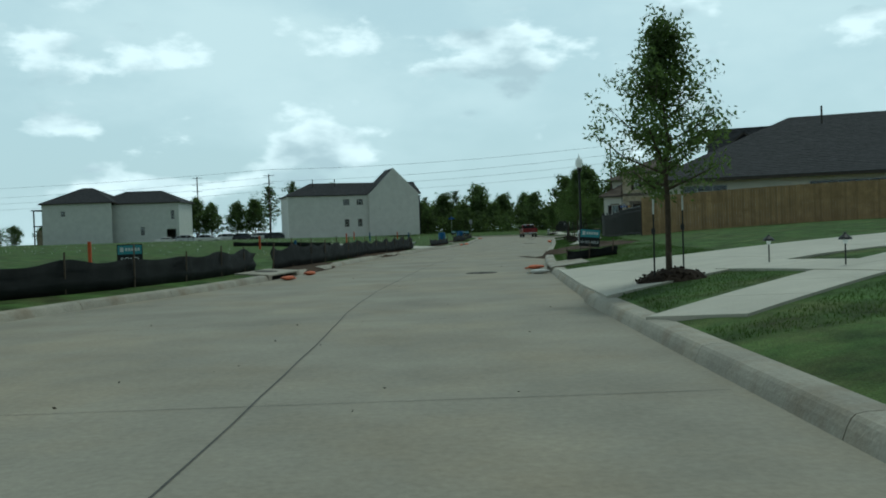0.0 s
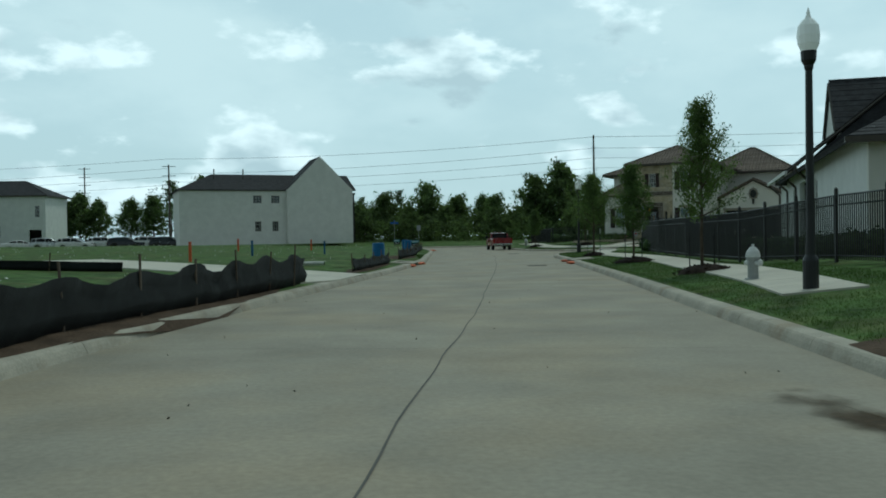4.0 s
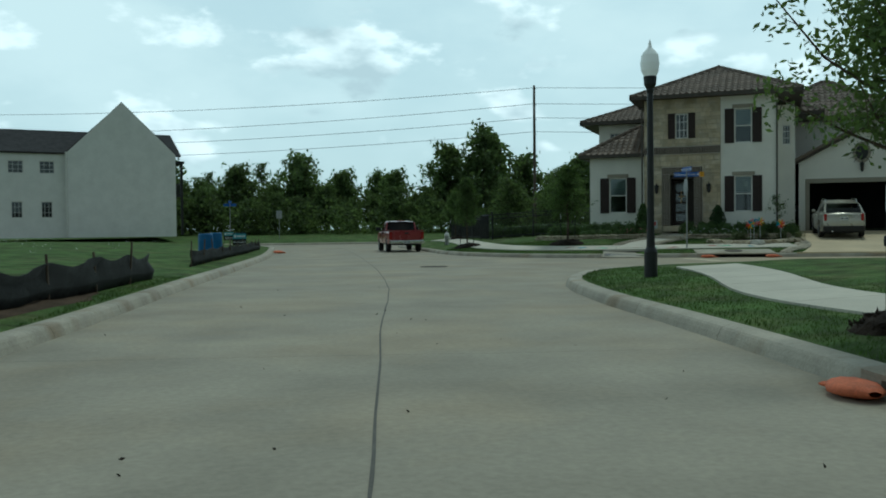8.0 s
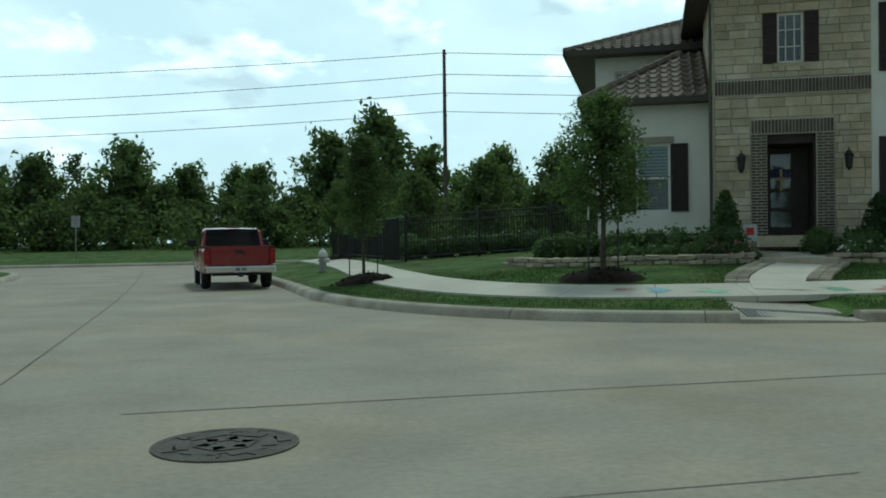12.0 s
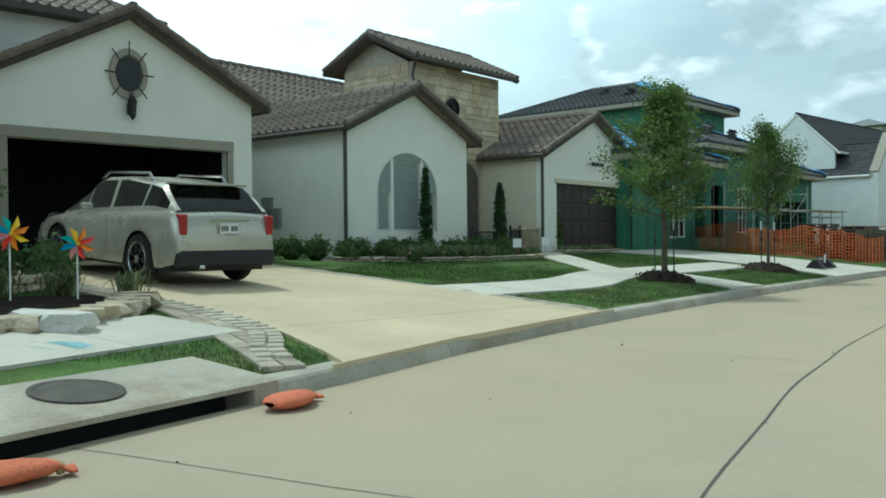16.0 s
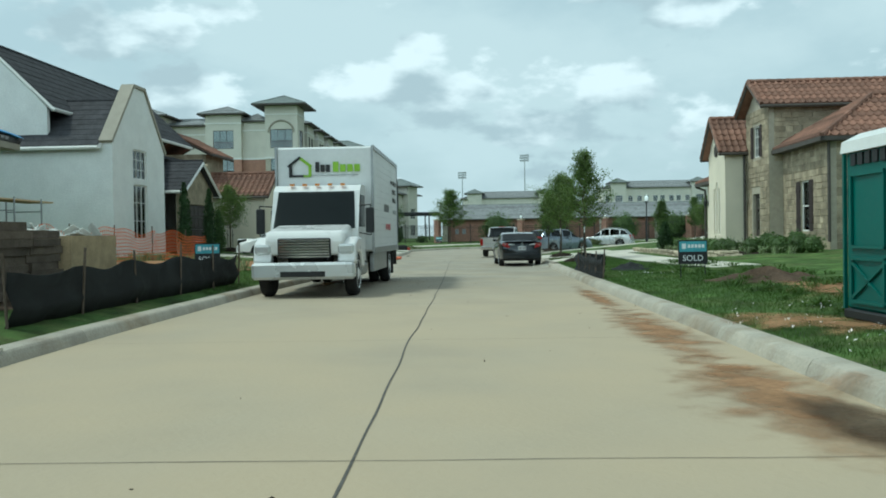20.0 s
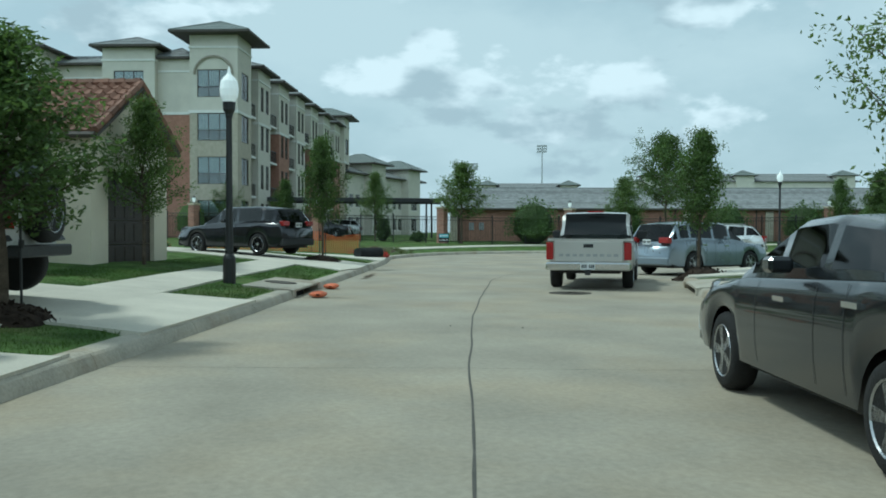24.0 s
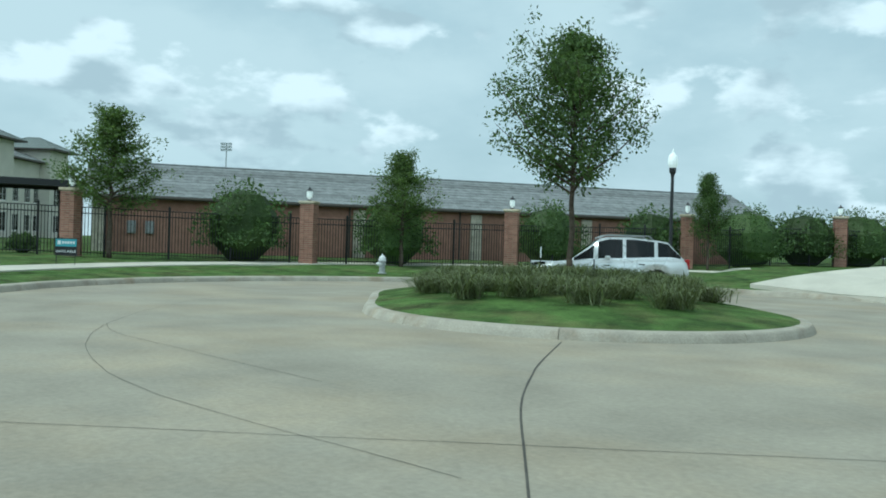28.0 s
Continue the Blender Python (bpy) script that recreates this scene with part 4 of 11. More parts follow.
def paver_edge(line, widths, side, name):
    """A border of small tumbled pavers along one side of a drive."""
    root = thing(name, label="border of small tumbled stone pavers along a driveway", kind="structure")
    me = bpy.data.meshes.new("paver")
    bm = bmesh.new()
    box(bm, -0.098, 0.098, -0.10, 0.10, -0.06, 0.0, bevel=0.008)
    bm.to_mesh(me)
    bm.free()
    me.materials.append(MATS["paver"])
    pts = []
    for i, (x, y) in enumerate(line):
        a, b = line[max(i - 1, 0)], line[min(i + 1, len(line) - 1)]
        h = math.atan2(b[1] - a[1], b[0] - a[0])
        o = side * (widths[i] / 2 + 0.22)
        pts.append((x - math.sin(h) * o, y + math.cos(h) * o))
    for x, y, h in along(smooth(pts), 0.205):
        for o in (-0.11, 0.11):
            px, py = x - math.sin(h) * o, y + math.cos(h) * o
            if inside(px, py, ROAD) or dist(px, py, K_NORTH) < 0.25:
                continue
            ob = new("paver", me)
            ob.parent = root
            cx, sx = math.cos(h) * 0.1, math.sin(h) * 0.1
            up = math.degrees(math.atan((ground(px + cx, py + sx) - ground(px - cx, py - sx)) / 0.2))
            over = math.degrees(math.atan((ground(px - sx, py + cx) - ground(px + sx, py - cx)) / 0.2))
            ob.matrix_local = pose(px, py, ground(px, py) + 0.028 + random.uniform(0, 0.006), over, -up, math.degrees(h) + random.uniform(-2, 2))


paver_edge([(27.45, 100.2), (29.2, 103.6), (30.6, 106.5), (33.2, 111.2)], [7.3, 5.2, 5.0, 5.0], 1, "paver_border_west")
paver_edge([(27.45, 100.2), (29.2, 103.6), (30.6, 106.5), (33.2, 111.2)], [7.3, 5.2, 5.0, 5.0], -1, "paver_border_east")

# ---- house kit ----
def on_wall(a, b):
    """The frame of a wall that runs from a to b in plan: x along it, y inwards (to the left), z up."""
    return Matrix.Translation((a[0], a[1], 0)) @ Matrix.Rotation(math.atan2(b[1] - a[1], b[0] - a[0]), 4, "Z")


def cells(bm, x0, x1, z0, z1, th, holes, y0=0.0):
    """A slab pierced by rectangular holes, as one closed shell."""
    xs = sorted({x0, x1, *[min(max(h[k], x0), x1) for h in holes for k in (0, 1)]})
    zs = sorted({z0, z1, *[min(max(h[k], z0), z1) for h in holes for k in (2, 3)]})
    nx, nz = len(xs) - 1, len(zs) - 1

    def solid(i, j):
        if not (0 <= i < nx and 0 <= j < nz):
            return False
        cx, cz = (xs[i] + xs[i + 1]) / 2, (zs[j] + zs[j + 1]) / 2
        return not any(h[0] < cx < h[1] and h[2] < cz < h[3] for h in holes)
    made = {}

    def v(i, j, k):
        if (i, j, k) not in made:
            made[(i, j, k)] = bm.verts.new((xs[i], y0 + (th if k else 0.0), zs[j]))
        return made[(i, j, k)]
    for i in range(nx):
        for j in range(nz):
            if not solid(i, j):
                continue
            bm.faces.new((v(i, j, 0), v(i + 1, j, 0), v(i + 1, j + 1, 0), v(i, j + 1, 0)))
            bm.faces.new((v(i, j, 1), v(i, j + 1, 1), v(i + 1, j + 1, 1), v(i + 1, j, 1)))
            for di, dj, (a, b) in ((-1, 0, ((0, 0), (0, 1))), (1, 0, ((1, 1), (1, 0))), (0, -1, ((1, 0), (0, 0))), (0, 1, ((0, 1), (1, 1)))):
                if not solid(i + di, j + dj):
                    bm.faces.new((v(i + a[0], j + a[1], 0), v(i + b[0], j + b[1], 0), v(i + b[0], j + b[1], 1), v(i + a[0], j + a[1], 1)))


def wall(parent, a, b, z0, z1, mat, holes=(), th=0.22, name="wall", label="", gable=None):
    """holes: (s0, s1, z0, z1, kind). gable: (s, z) of a peak over the wall."""
    m = on_wall(a, b)
    L = math.hypot(b[0] - a[0], b[1] - a[1])
    bm = bmesh.new()
    cells(bm, 0, L, z0, z1, th, holes)
    if gable:
        prism(bm, [(0, z1), (L, z1), *gable], 0, th)
        bmesh.ops.remove_doubles(bm, verts=bm.verts, dist=0.0005)
    ob = part(name, bm, mat, parent, label)
    ob.matrix_local = m
    for h in holes:
        opening(parent, m, h, th)
    return ob


def opening(parent, m, h, th):
    s0, s1, z0, z1, kind = h
    w, hh = s1 - s0, z1 - z0
    if kind in ("open", "none"):
        return
    if kind == "garage":
        bm = bmesh.new()
        n = 4
        for i in range(n):
            za, zb = z0 + hh * i / n, z0 + hh * (i + 1) / n - 0.015
            box(bm, s0, s1, 0.12, 0.17, za, zb)
            k = max(2, round(w / 0.6))
            for j in range(k):
                box(bm, s0 + w * (j + 0.12) / k, s0 + w * (j + 0.88) / k, 0.105, 0.12, za + 0.07, zb - 0.07)
        part("garage_door", bm, "dark_wood", parent, "dark panelled overhead garage door").matrix_local = m
        return
    if kind == "door":
        d = part("door", boxed(s0, s1, 0.14, 0.20, z0, z1), "dark_wood", parent, "dark wooden front door with glazed panels")
        d.matrix_local = m
        for i in range(3):
            za = z0 + hh * (0.16 + 0.27 * i)
            part("pane", boxed(s0 + w * 0.22, s1 - w * 0.22, 0.132, 0.139, za, za + hh * 0.2), "window_glass", d)
        return
    fr = 0.055 if kind != "far" else 0.09
    bm = bmesh.new()
    cols, rows = [s0 + fr, s1 - fr], [z0 + fr, z1 - fr]
    bar = 0.024
    if kind in ("hung", "blind", "apt"):
        rows.insert(1, z0 + hh * (0.5 if kind != "apt" else 0.36))
        bar = 0.05
    if kind == "apt":
        k = max(2, round(w / 0.85))
        cols[1:1] = [s0 + w * j / k for j in range(1, k)]
    if kind in ("grid", "far"):
        cols[1:1] = [s0 + w * j / 3 for j in (1, 2)]
        rows[1:1] = [z0 + hh * j / 3 for j in (1, 2)]

    def gaps(q):
        return [(a + (bar / 2 if i else 0), b - (bar / 2 if i < len(q) - 2 else 0)) for i, (a, b) in enumerate(zip(q, q[1:]))]
    cells(bm, s0, s1, z0, z1, 0.07, [(*a, *b) for a in gaps(cols) for b in gaps(rows)], 0.06)
    win = part("window", bm, "white_trim" if kind != "apt" else "gutter", parent)
    win.matrix_local = m
    part("pane", boxed(s0 + fr, s1 - fr, 0.09, 0.098, z0 + fr, z1 - fr), "window_glass", win)
    if kind in ("blind", "hung", "apt"):
        bm = bmesh.new()
        top = z1 - fr
        low = z0 + fr if kind != "hung" else z0 + hh * 0.48
        if kind == "apt":
            low = z0 + hh * 0.42
        n = max(3, int((top - low) / 0.085))
        for i in range(n):
            zc = low + (top - low) * (i + 0.5) / n
            box(bm, s0 + fr, s1 - fr, -0.042, 0.042, -0.003, 0.003, Matrix.Translation((0, 0.15, zc)) @ Matrix.Rotation(1.05, 4, "X"))
        part("blind", bm, "blind", win)
    # black sheet behind the glass: the room's shade put into its colour
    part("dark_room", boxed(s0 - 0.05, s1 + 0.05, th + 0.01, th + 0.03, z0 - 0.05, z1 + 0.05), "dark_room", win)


def shutters(parent, m, s0, s1, z0, z1, w):
    """A pair of board shutters, each of grooved boards with two battens."""
    for a in (s0 - w - 0.01, s1 + 0.01):
        n = 5
        poly = [(a, -0.003)]
        for i in range(n):
            xa, xb = a + w * i / n, a + w * (i + 1) / n
            poly += [(xa + 0.001, -0.045), (xa + 0.008, -0.055), (xb - 0.008, -0.055), (xb - 0.001, -0.045)]
        poly += [(a + w, -0.003)]
        bm = bmesh.new()
        prism(bm, poly, z0, z1, "z")
        sh = part("shutter", bm, "shutter", parent)
        sh.matrix_local = m
        for f in (0.2, 0.8):
            part("batten", boxed(a, a + w, -0.072, -0.0555, z0 + (z1 - z0) * f - 0.06, z0 + (z1 - z0) * f + 0.06), "shutter", sh)


def trim_bar(parent, m, s0, s1, z0, z1, mat="trim", proud=0.04, name="lintel"):
    part(name, boxed(s0, s1, -proud, 0.05, z0, z1, bevel=0.008), mat, parent).matrix_local = m


class Tiles:
    """Gathers the slopes of one roof: barrel tiles in courses, or flat boards of shingle."""

    def __init__(self, wave=0.30, course=0.40, flat=False):
        self.v, self.f, self.wave, self.course, self.flat = [], [], wave, course, flat

    def slope(self, A, B, C, D):
        A, B, C, D = Vector(A), Vector(B), Vector(C), Vector(D)
        e = (B - A).normalized()
        rise = (D - A) - e * (D - A).dot(e)
        if rise.length < 0.05:
            rise = (C - B) - e * (C - B).dot(e)
        n = e.cross(rise).normalized()
        if n.z < 0:
            n = -n
        k = len(self.v)
        low = -0.05
        self.v += [tuple(p + n * low) for p in (A, B, C, D)] + [tuple(p + n * (low - 0.09)) for p in (A, B, C, D)]
        self.f += [(k, k + 1, k + 2, k + 3), (k + 4, k + 7, k + 6, k + 5), (k, k + 4, k + 5, k + 1), (k + 1, k + 5, k + 6, k + 2), (k + 3, k + 2, k + 6, k + 7), (k, k + 3, k + 7, k + 4)]
        L = rise.length
        rows = max(1, round(L / self.course))
        up = rise.normalized()
        for i in range(rows):
            t0, t1 = i / rows, min(1.0, (i + 1.12) / rows)
            a0, b0, a1, b1 = A.lerp(D, t0), B.lerp(C, t0), A.lerp(D, t1), B.lerp(C, t1)
            s0, s1 = (a0 - A).dot(e), (b0 - A).dot(e)
            r0, r1 = (a1 - A).dot(e), (b1 - A).dot(e)
            if s1 - s0 < 0.08:
                continue
            if self.flat:
                step, shape = 0.33, (0.0, 0.0)
                ss = [s0] + [x * step for x in range(int(s0 / step) + 1, int(s1 / step) + 1) if s0 < x * step < s1] + [s1]
                hs = [0.012 * abs(noise.noise((x * 3.1, i * 1.7, 2))) for x in ss]
            else:
                q = self.wave / 4
                ss = [s0] + [x * q for x in range(math.ceil(s0 / q), int(s1 / q) + 1) if s0 < x * q < s1] + [s1]
                hs = [0.075 * max(0.0, math.cos(2 * math.pi * x / self.wave)) ** 0.7 if math.cos(2 * math.pi * x / self.wave) > 0 else -0.015 for x in ss]
            k = len(self.v)
            tilt = 0.035 if not self.flat else 0.014
            jit = 0.006 * noise.noise((i * 2.3, s0, 1.0))
            for x, h in zip(ss, hs):
                xr = min(max(x, r0), r1)
                p0 = A + e * x + up * (L * t0)
                p1 = A + e * xr + up * (L * t1)
                self.v += [tuple(p0 + n * (h + tilt + jit)), tuple(p1 + n * (h * 0.92)), tuple(p0 + n * (-0.03))]
            for j in range(len(ss) - 1):
                self.f += [(k + 3 * j, k + 3 * j + 3, k + 3 * j + 4, k + 3 * j + 1), (k + 3 * j + 2, k + 3 * j + 5, k + 3 * j + 3, k + 3 * j)]

    def cap(self, a, b, r=0.11):
        a, b = Vector(a), Vector(b)
        n = max(1, round((b - a).length / 0.42))
        q = (b - a).to_track_quat("Z", "Y")
        for i in range(n):
            p0, p1 = a.lerp(b, i / n), a.lerp(b, min(1, (i + 1.1) / n))
            k = len(self.v)
            for p, rr in ((p0, r * 1.12), (p1, r * 0.92)):
                for j in range(6):
                    g = 2 * math.pi * j / 6
                    self.v.append(tuple(p + q @ Vector((rr * math.cos(g), rr * math.sin(g), 0)) + Vector((0, 0, 0.02))))
            for j in range(6):
                self.f.append((k + j, k + (j + 1) % 6, k + 6 + (j + 1) % 6, k + 6 + j))
            self.f.append(tuple(range(k, k + 6)))

    def done(self, name, mat, parent, label=""):
        return raw(name, self.v, self.f, mat, parent, label)


def hip(parent, x0, x1, y0, y1, z, rise, mat, over=0.45, label="", flat=False, caps=True, gutter=True):
    """A hipped roof over a plan rectangle; z: the height of the eave."""
    x0, x1, y0, y1 = x0 - over, x1 + over, y0 - over, y1 + over
    w, d = x1 - x0, y1 - y0
    k = min(w, d) / 2
    if w >= d:
        r0, r1 = (x0 + k, (y0 + y1) / 2, z + rise), (x1 - k, (y0 + y1) / 2, z + rise)
    else:
        r0, r1 = ((x0 + x1) / 2, y0 + k, z + rise), ((x0 + x1) / 2, y1 - k, z + rise)
    c = [(x0, y0, z), (x1, y0, z), (x1, y1, z), (x0, y1, z)]
    t = Tiles(flat=flat)
    if w >= d:
        t.slope(c[0], c[1], r1, r0), t.slope(c[1], c[2], r1, r1), t.slope(c[2], c[3], r0, r1), t.slope(c[3], c[0], r0, r0)
        hips = ((c[0], r0), (c[3], r0), (c[1], r1), (c[2], r1))
    else:
        t.slope(c[0], c[1], r0, r0), t.slope(c[1], c[2], r1, r0), t.slope(c[2], c[3], r1, r1), t.slope(c[3], c[0], r0, r1)
        hips = ((c[0], r0), (c[1], r0), (c[2], r1), (c[3], r1))
    if caps:
        for a, b in hips:
            t.cap(a, b, 0.10 if not flat else 0.05)
        if (Vector(r0) - Vector(r1)).length > 0.1:
            t.cap(r0, r1, 0.11 if not flat else 0.05)
    ob = t.done("roof", mat, parent, label)
    if gutter:
        bm = bmesh.new()
        for a, b in ((c[0], c[1]), (c[1], c[2]), (c[2], c[3]), (c[3], c[0])):
            m = on_wall(a, b)
            L = math.hypot(b[0] - a[0], b[1] - a[1])
            box(bm, -0.06, L + 0.06, -0.06, 0.05, z - 0.17, z - 0.01, m)
        part("gutter", bm, "gutter", parent)
        part("soffit", boxed(x0 + 0.06, x1 - 0.06, y0 + 0.06, y1 - 0.06, z - 0.16, z - 0.12), "gutter", parent)
    return ob


def gabled(parent, x0, x1, y0, y1, z, rise, mat, axis="y", over=0.3, rake=0.3, label="", flat=False, bargeboard="gutter"):
    """A gable roof; axis: the way its ridge runs."""
    t = Tiles(flat=flat)
    if axis == "y":
        x0, x1, y0, y1 = x0 - over, x1 + over, y0 - rake, y1 + rake
        xm = (x0 + x1) / 2
        a, b, c, d, r0, r1 = (x0, y0, z), (x1, y0, z), (x1, y1, z), (x0, y1, z), (xm, y0, z + rise), (xm, y1, z + rise)
        t.slope(d, a, r0, r1), t.slope(b, c, r1, r0)
        ends = ((a, r0), (b, r0), (d, r1), (c, r1))
    else:
        x0, x1, y0, y1 = x0 - rake, x1 + rake, y0 - over, y1 + over
        ym = (y0 + y1) / 2
        a, b, c, d, r0, r1 = (x0, y0, z), (x1, y0, z), (x1, y1, z), (x0, y1, z), (x0, ym, z + rise), (x1, ym, z + rise)
        t.slope(a, b, r1, r0), t.slope(c, d, r0, r1)
        ends = ((a, r0), (d, r0), (b, r1), (c, r1))
    t.cap(r0, r1, 0.11 if not flat else 0.05)
    if not flat:
        for p, q in ends:
            t.cap(p, q, 0.085)
    ob = t.done("roof", mat, parent, label)
    bm = bmesh.new()
    for p, q in ends:
        rod(bm, Vector(p) - Vector((0, 0, 0.13)), Vector(q) - Vector((0, 0, 0.13)), 0.075, n=4)
    for p, q in (((d, a), (b, c)) if axis == "y" else ((a, b), (c, d))):
        rod(bm, Vector(p) - Vector((0, 0, 0.09)), Vector(q) - Vector((0, 0, 0.09)), 0.08, n=6)
    part("gutter", bm, bargeboard, parent)
    return ob


def block(parent, x0, x1, y0, y1, z0, z1, mat, front=(), left=(), right=(), back=(), label=""):
    """Four walls; the holes of each are given along it, seen from outside from left to right."""
    t = 0.22
    wall(parent, (x0, y0), (x1, y0), z0, z1, mat, front, label=label)
    wall(parent, (x1, y0 + t), (x1, y1 - t), z0, z1, mat, right)
    wall(parent, (x1, y1), (x0, y1), z0, z1, mat, back)
    wall(parent, (x0, y1 - t), (x0, y0 + t), z0, z1, mat, left)


def pipe(parent, pts, r, mat, name="downpipe", n=8):
    bm = bmesh.new()
    for a, b in zip(pts, pts[1:]):
        rod(bm, a, b, r, n=n)
    return part(name, bm, mat, parent)


def stones(parent, m, s0, s1, z0, z1, mat, holes, hmin, hmax, wmin, wmax, seed, name="stone", gap=0.012, proud=0.03, limit=300):
    """Laid stones as single pieces before a wall, round its openings."""
    rng = random.Random(seed)
    z, n = z0, 0
    while z < z1 - 0.02:
        h = min(rng.uniform(hmin, hmax), z1 - z)
        if z1 - z - h < hmin * 0.5:
            h = z1 - z
        s = s0
        while s < s1 - 0.02:
            w = min(rng.uniform(wmin, wmax), s1 - s)
            if s1 - s - w < wmin * 0.5:
                w = s1 - s
            pieces = [(s, s + w, z, z + h)]
            for q in holes:
                nxt = []
                for a, b, c, d in pieces:
                    if b <= q[0] or a >= q[1] or d <= q[2] or c >= q[3]:
                        nxt.append((a, b, c, d))
                        continue
                    if a < q[0]:
                        nxt.append((a, q[0], c, d))
                    if b > q[1]:
                        nxt.append((q[1], b, c, d))
                    mid = (max(a, q[0]), min(b, q[1]))
                    if d > q[3]:
                        nxt.append((*mid, q[3], d))
                    if c < q[2]:
                        nxt.append((*mid, c, q[2]))
                pieces = nxt
            for a, b, c, d in pieces:
                if b - a < 0.04 or d - c < 0.03:
                    continue
                p = proud + rng.uniform(-0.008, 0.008)
                g = gap / 2
                v = [(a + g, -p * 0.6, c + g), (b - g, -p * 0.6, c + g), (b - g, -p * 0.6, d - g), (a + g, -p * 0.6, d - g)]
                i = 0.012
                v2 = [(a + g + i, -p, c + g + i), (b - g - i, -p, c + g + i), (b - g - i, -p, d - g - i), (a + g + i, -p, d - g - i)]
                v3 = [(x, -0.002, zz) for x, y, zz in v]
                ob = raw(name, v3 + v + v2, [(8, 9, 10, 11)] + [(k, (k + 1) % 4, 4 + (k + 1) % 4, 4 + k) for k in range(4)] + [(4 + k, 4 + (k + 1) % 4, 8 + (k + 1) % 4, 8 + k) for k in range(4)], mat, parent)
                ob.matrix_local = m
                n += 1
            s += w
        z += h
    return n

# ---- corner house of stone and white stucco ----
def corner_house():
    H = thing("corner_house", 24.6, 111.7, 0, -31, "two-storey stucco and limestone house with brown tile roofs", "house")
    # stone entrance tower
    m = on_wall((-1.9, 0), (1.78, 0))
    door, up = (1.25, 2.42, 1.28, 3.82), (1.52, 2.14, 5.6, 6.85)
    tower = wall(H, (-1.9, 0), (1.78, 0), 0.8, 7.62, "mortar", ((*door, "none"), (*up, "grid")), label="coursed pale limestone front")
    holes = [door, up, (0.86, 2.83, 0.8, 4.2), (0, 3.68, 4.82, 5.21)]
    stones(tower, Matrix.Identity(4), 0, 3.68, 0.9, 7.62, "limestone", holes, 0.13, 0.26, 0.26, 0.62, 4)
    side = wall(H, (-1.9, 4), (-1.9, 0.2), 0.8, 7.62, "mortar")
    stones(side, Matrix.Identity(4), 0, 3.8, 5.0, 7.62, "limestone", [], 0.13, 0.26, 0.26, 0.62, 5)
    shutters(H, m, up[0], up[1], up[2], up[3], 0.34)
    trim_bar(H, m, 1.4, 2.26, 5.5, 5.6, "limestone", name="sill")
    # brick surround and belt
    sur = part("brick_surround", boxed(0.86, 2.83, -0.05, 0.0, 3.83, 4.2), "pale_mortar", H, "dark brick soldier course round the door")
    sur.matrix_local = m
    bm = bmesh.new()
    for a, b in ((0.86, 1.25), (2.42, 2.83)):
        box(bm, a, b, -0.05, 0.14, 1.25, 3.83)
    jamb = part("brick_jamb", bm, "pale_mortar", H)
    jamb.matrix_local = m
    bme = bpy.data.meshes.new("brick")
    bb = bmesh.new()
    box(bb, -0.5, 0.5, -0.02, 0.0, -0.5, 0.5)
    bb.to_mesh(bme)
    bb.free()
    bme.materials.append(MATS["dark_brick"])

    def brick(parent, s, z, w, h):
        o = new("brick", bme)
        o.parent = parent
        o.matrix_local = Matrix.Translation((s, -0.052, z)) @ Matrix.Diagonal((w, 1, h, 1))
    for a, b in ((0.86, 1.25), (2.42, 2.83)):
        n = 34
        for i in range(n):
            cut = a + (b - a) * (0.36 if i % 2 else 0.64)
            zc = 1.27 + (i + 0.5) * 2.56 / n
            brick(jamb, (a + cut) / 2, zc, cut - a - 0.022, 2.56 / n - 0.022)
            brick(jamb, (cut + b) / 2, zc, b - cut - 0.022, 2.56 / n - 0.022)
    for i in range(24):
        brick(sur, 0.87 + (i + 0.5) * 1.95 / 24, 4.015, 1.95 / 24 - 0.024, 0.33)
    belt = part("brick_belt", boxed(0, 3.68, -0.05, 0, 4.82, 5.21), "pale_mortar", H, "dark brick belt course")
    belt.matrix_local = m
    for i in range(46):
        brick(belt, (i + 0.5) * 3.68 / 46, 5.015, 3.68 / 46 - 0.022, 0.34)
    # deep front door with glass panels
    d = part("front_door", boxed(1.3, 2.12, 0.95, 1.0, 1.3, 3.55), "dark_wood", H, "dark panelled door with a pale cross hung on it")
    d.matrix_local = m
    for i in range(4):
        part("pane", boxed(1.45, 1.95, 0.935, 0.948, 1.5 + 0.5 * i, 1.9 + 0.5 * i), "window_glass", d)
    bm = bmesh.new()
    box(bm, 1.68, 1.74, 0.91, 0.93, 2.45, 3.0)
    box(bm, 1.55, 1.87, 0.91, 0.93, 2.72, 2.79)
    part("cross", bm, "lumber", d)
    bm = bmesh.new()
    box(bm, 1.25, 1.3, 0.14, 1.0, 1.28, 3.82)
    box(bm, 2.37, 2.42, 0.14, 1.0, 1.28, 3.82)
    box(bm, 1.3, 2.37, 0.14, 1.0, 3.6, 3.82)
    box(bm, 2.12, 2.37, 0.95, 1.0, 1.3, 3.6)
    part("porch_lining", bm, "dark_wood", H).matrix_local = m
    part("porch_step", boxed(1.0, 2.7, -0.6, 1.0, 1.0, 1.28), "limestone", H).matrix_local = m
    for s in (0.62, 3.13):
        lantern(H, m @ Matrix.Translation((s, -0.06, 3.1)))
    bm = bmesh.new()
    box(bm, 0.5, 0.82, -0.05, -0.03, 2.82, 2.95)
    part("number_plaque", bm, "limestone", H).matrix_local = m
    bm = bmesh.new()
    for i in range(3):
        box(bm, 0.56 + 0.08 * i, 0.61 + 0.08 * i, -0.056, -0.051, 2.85, 2.92)
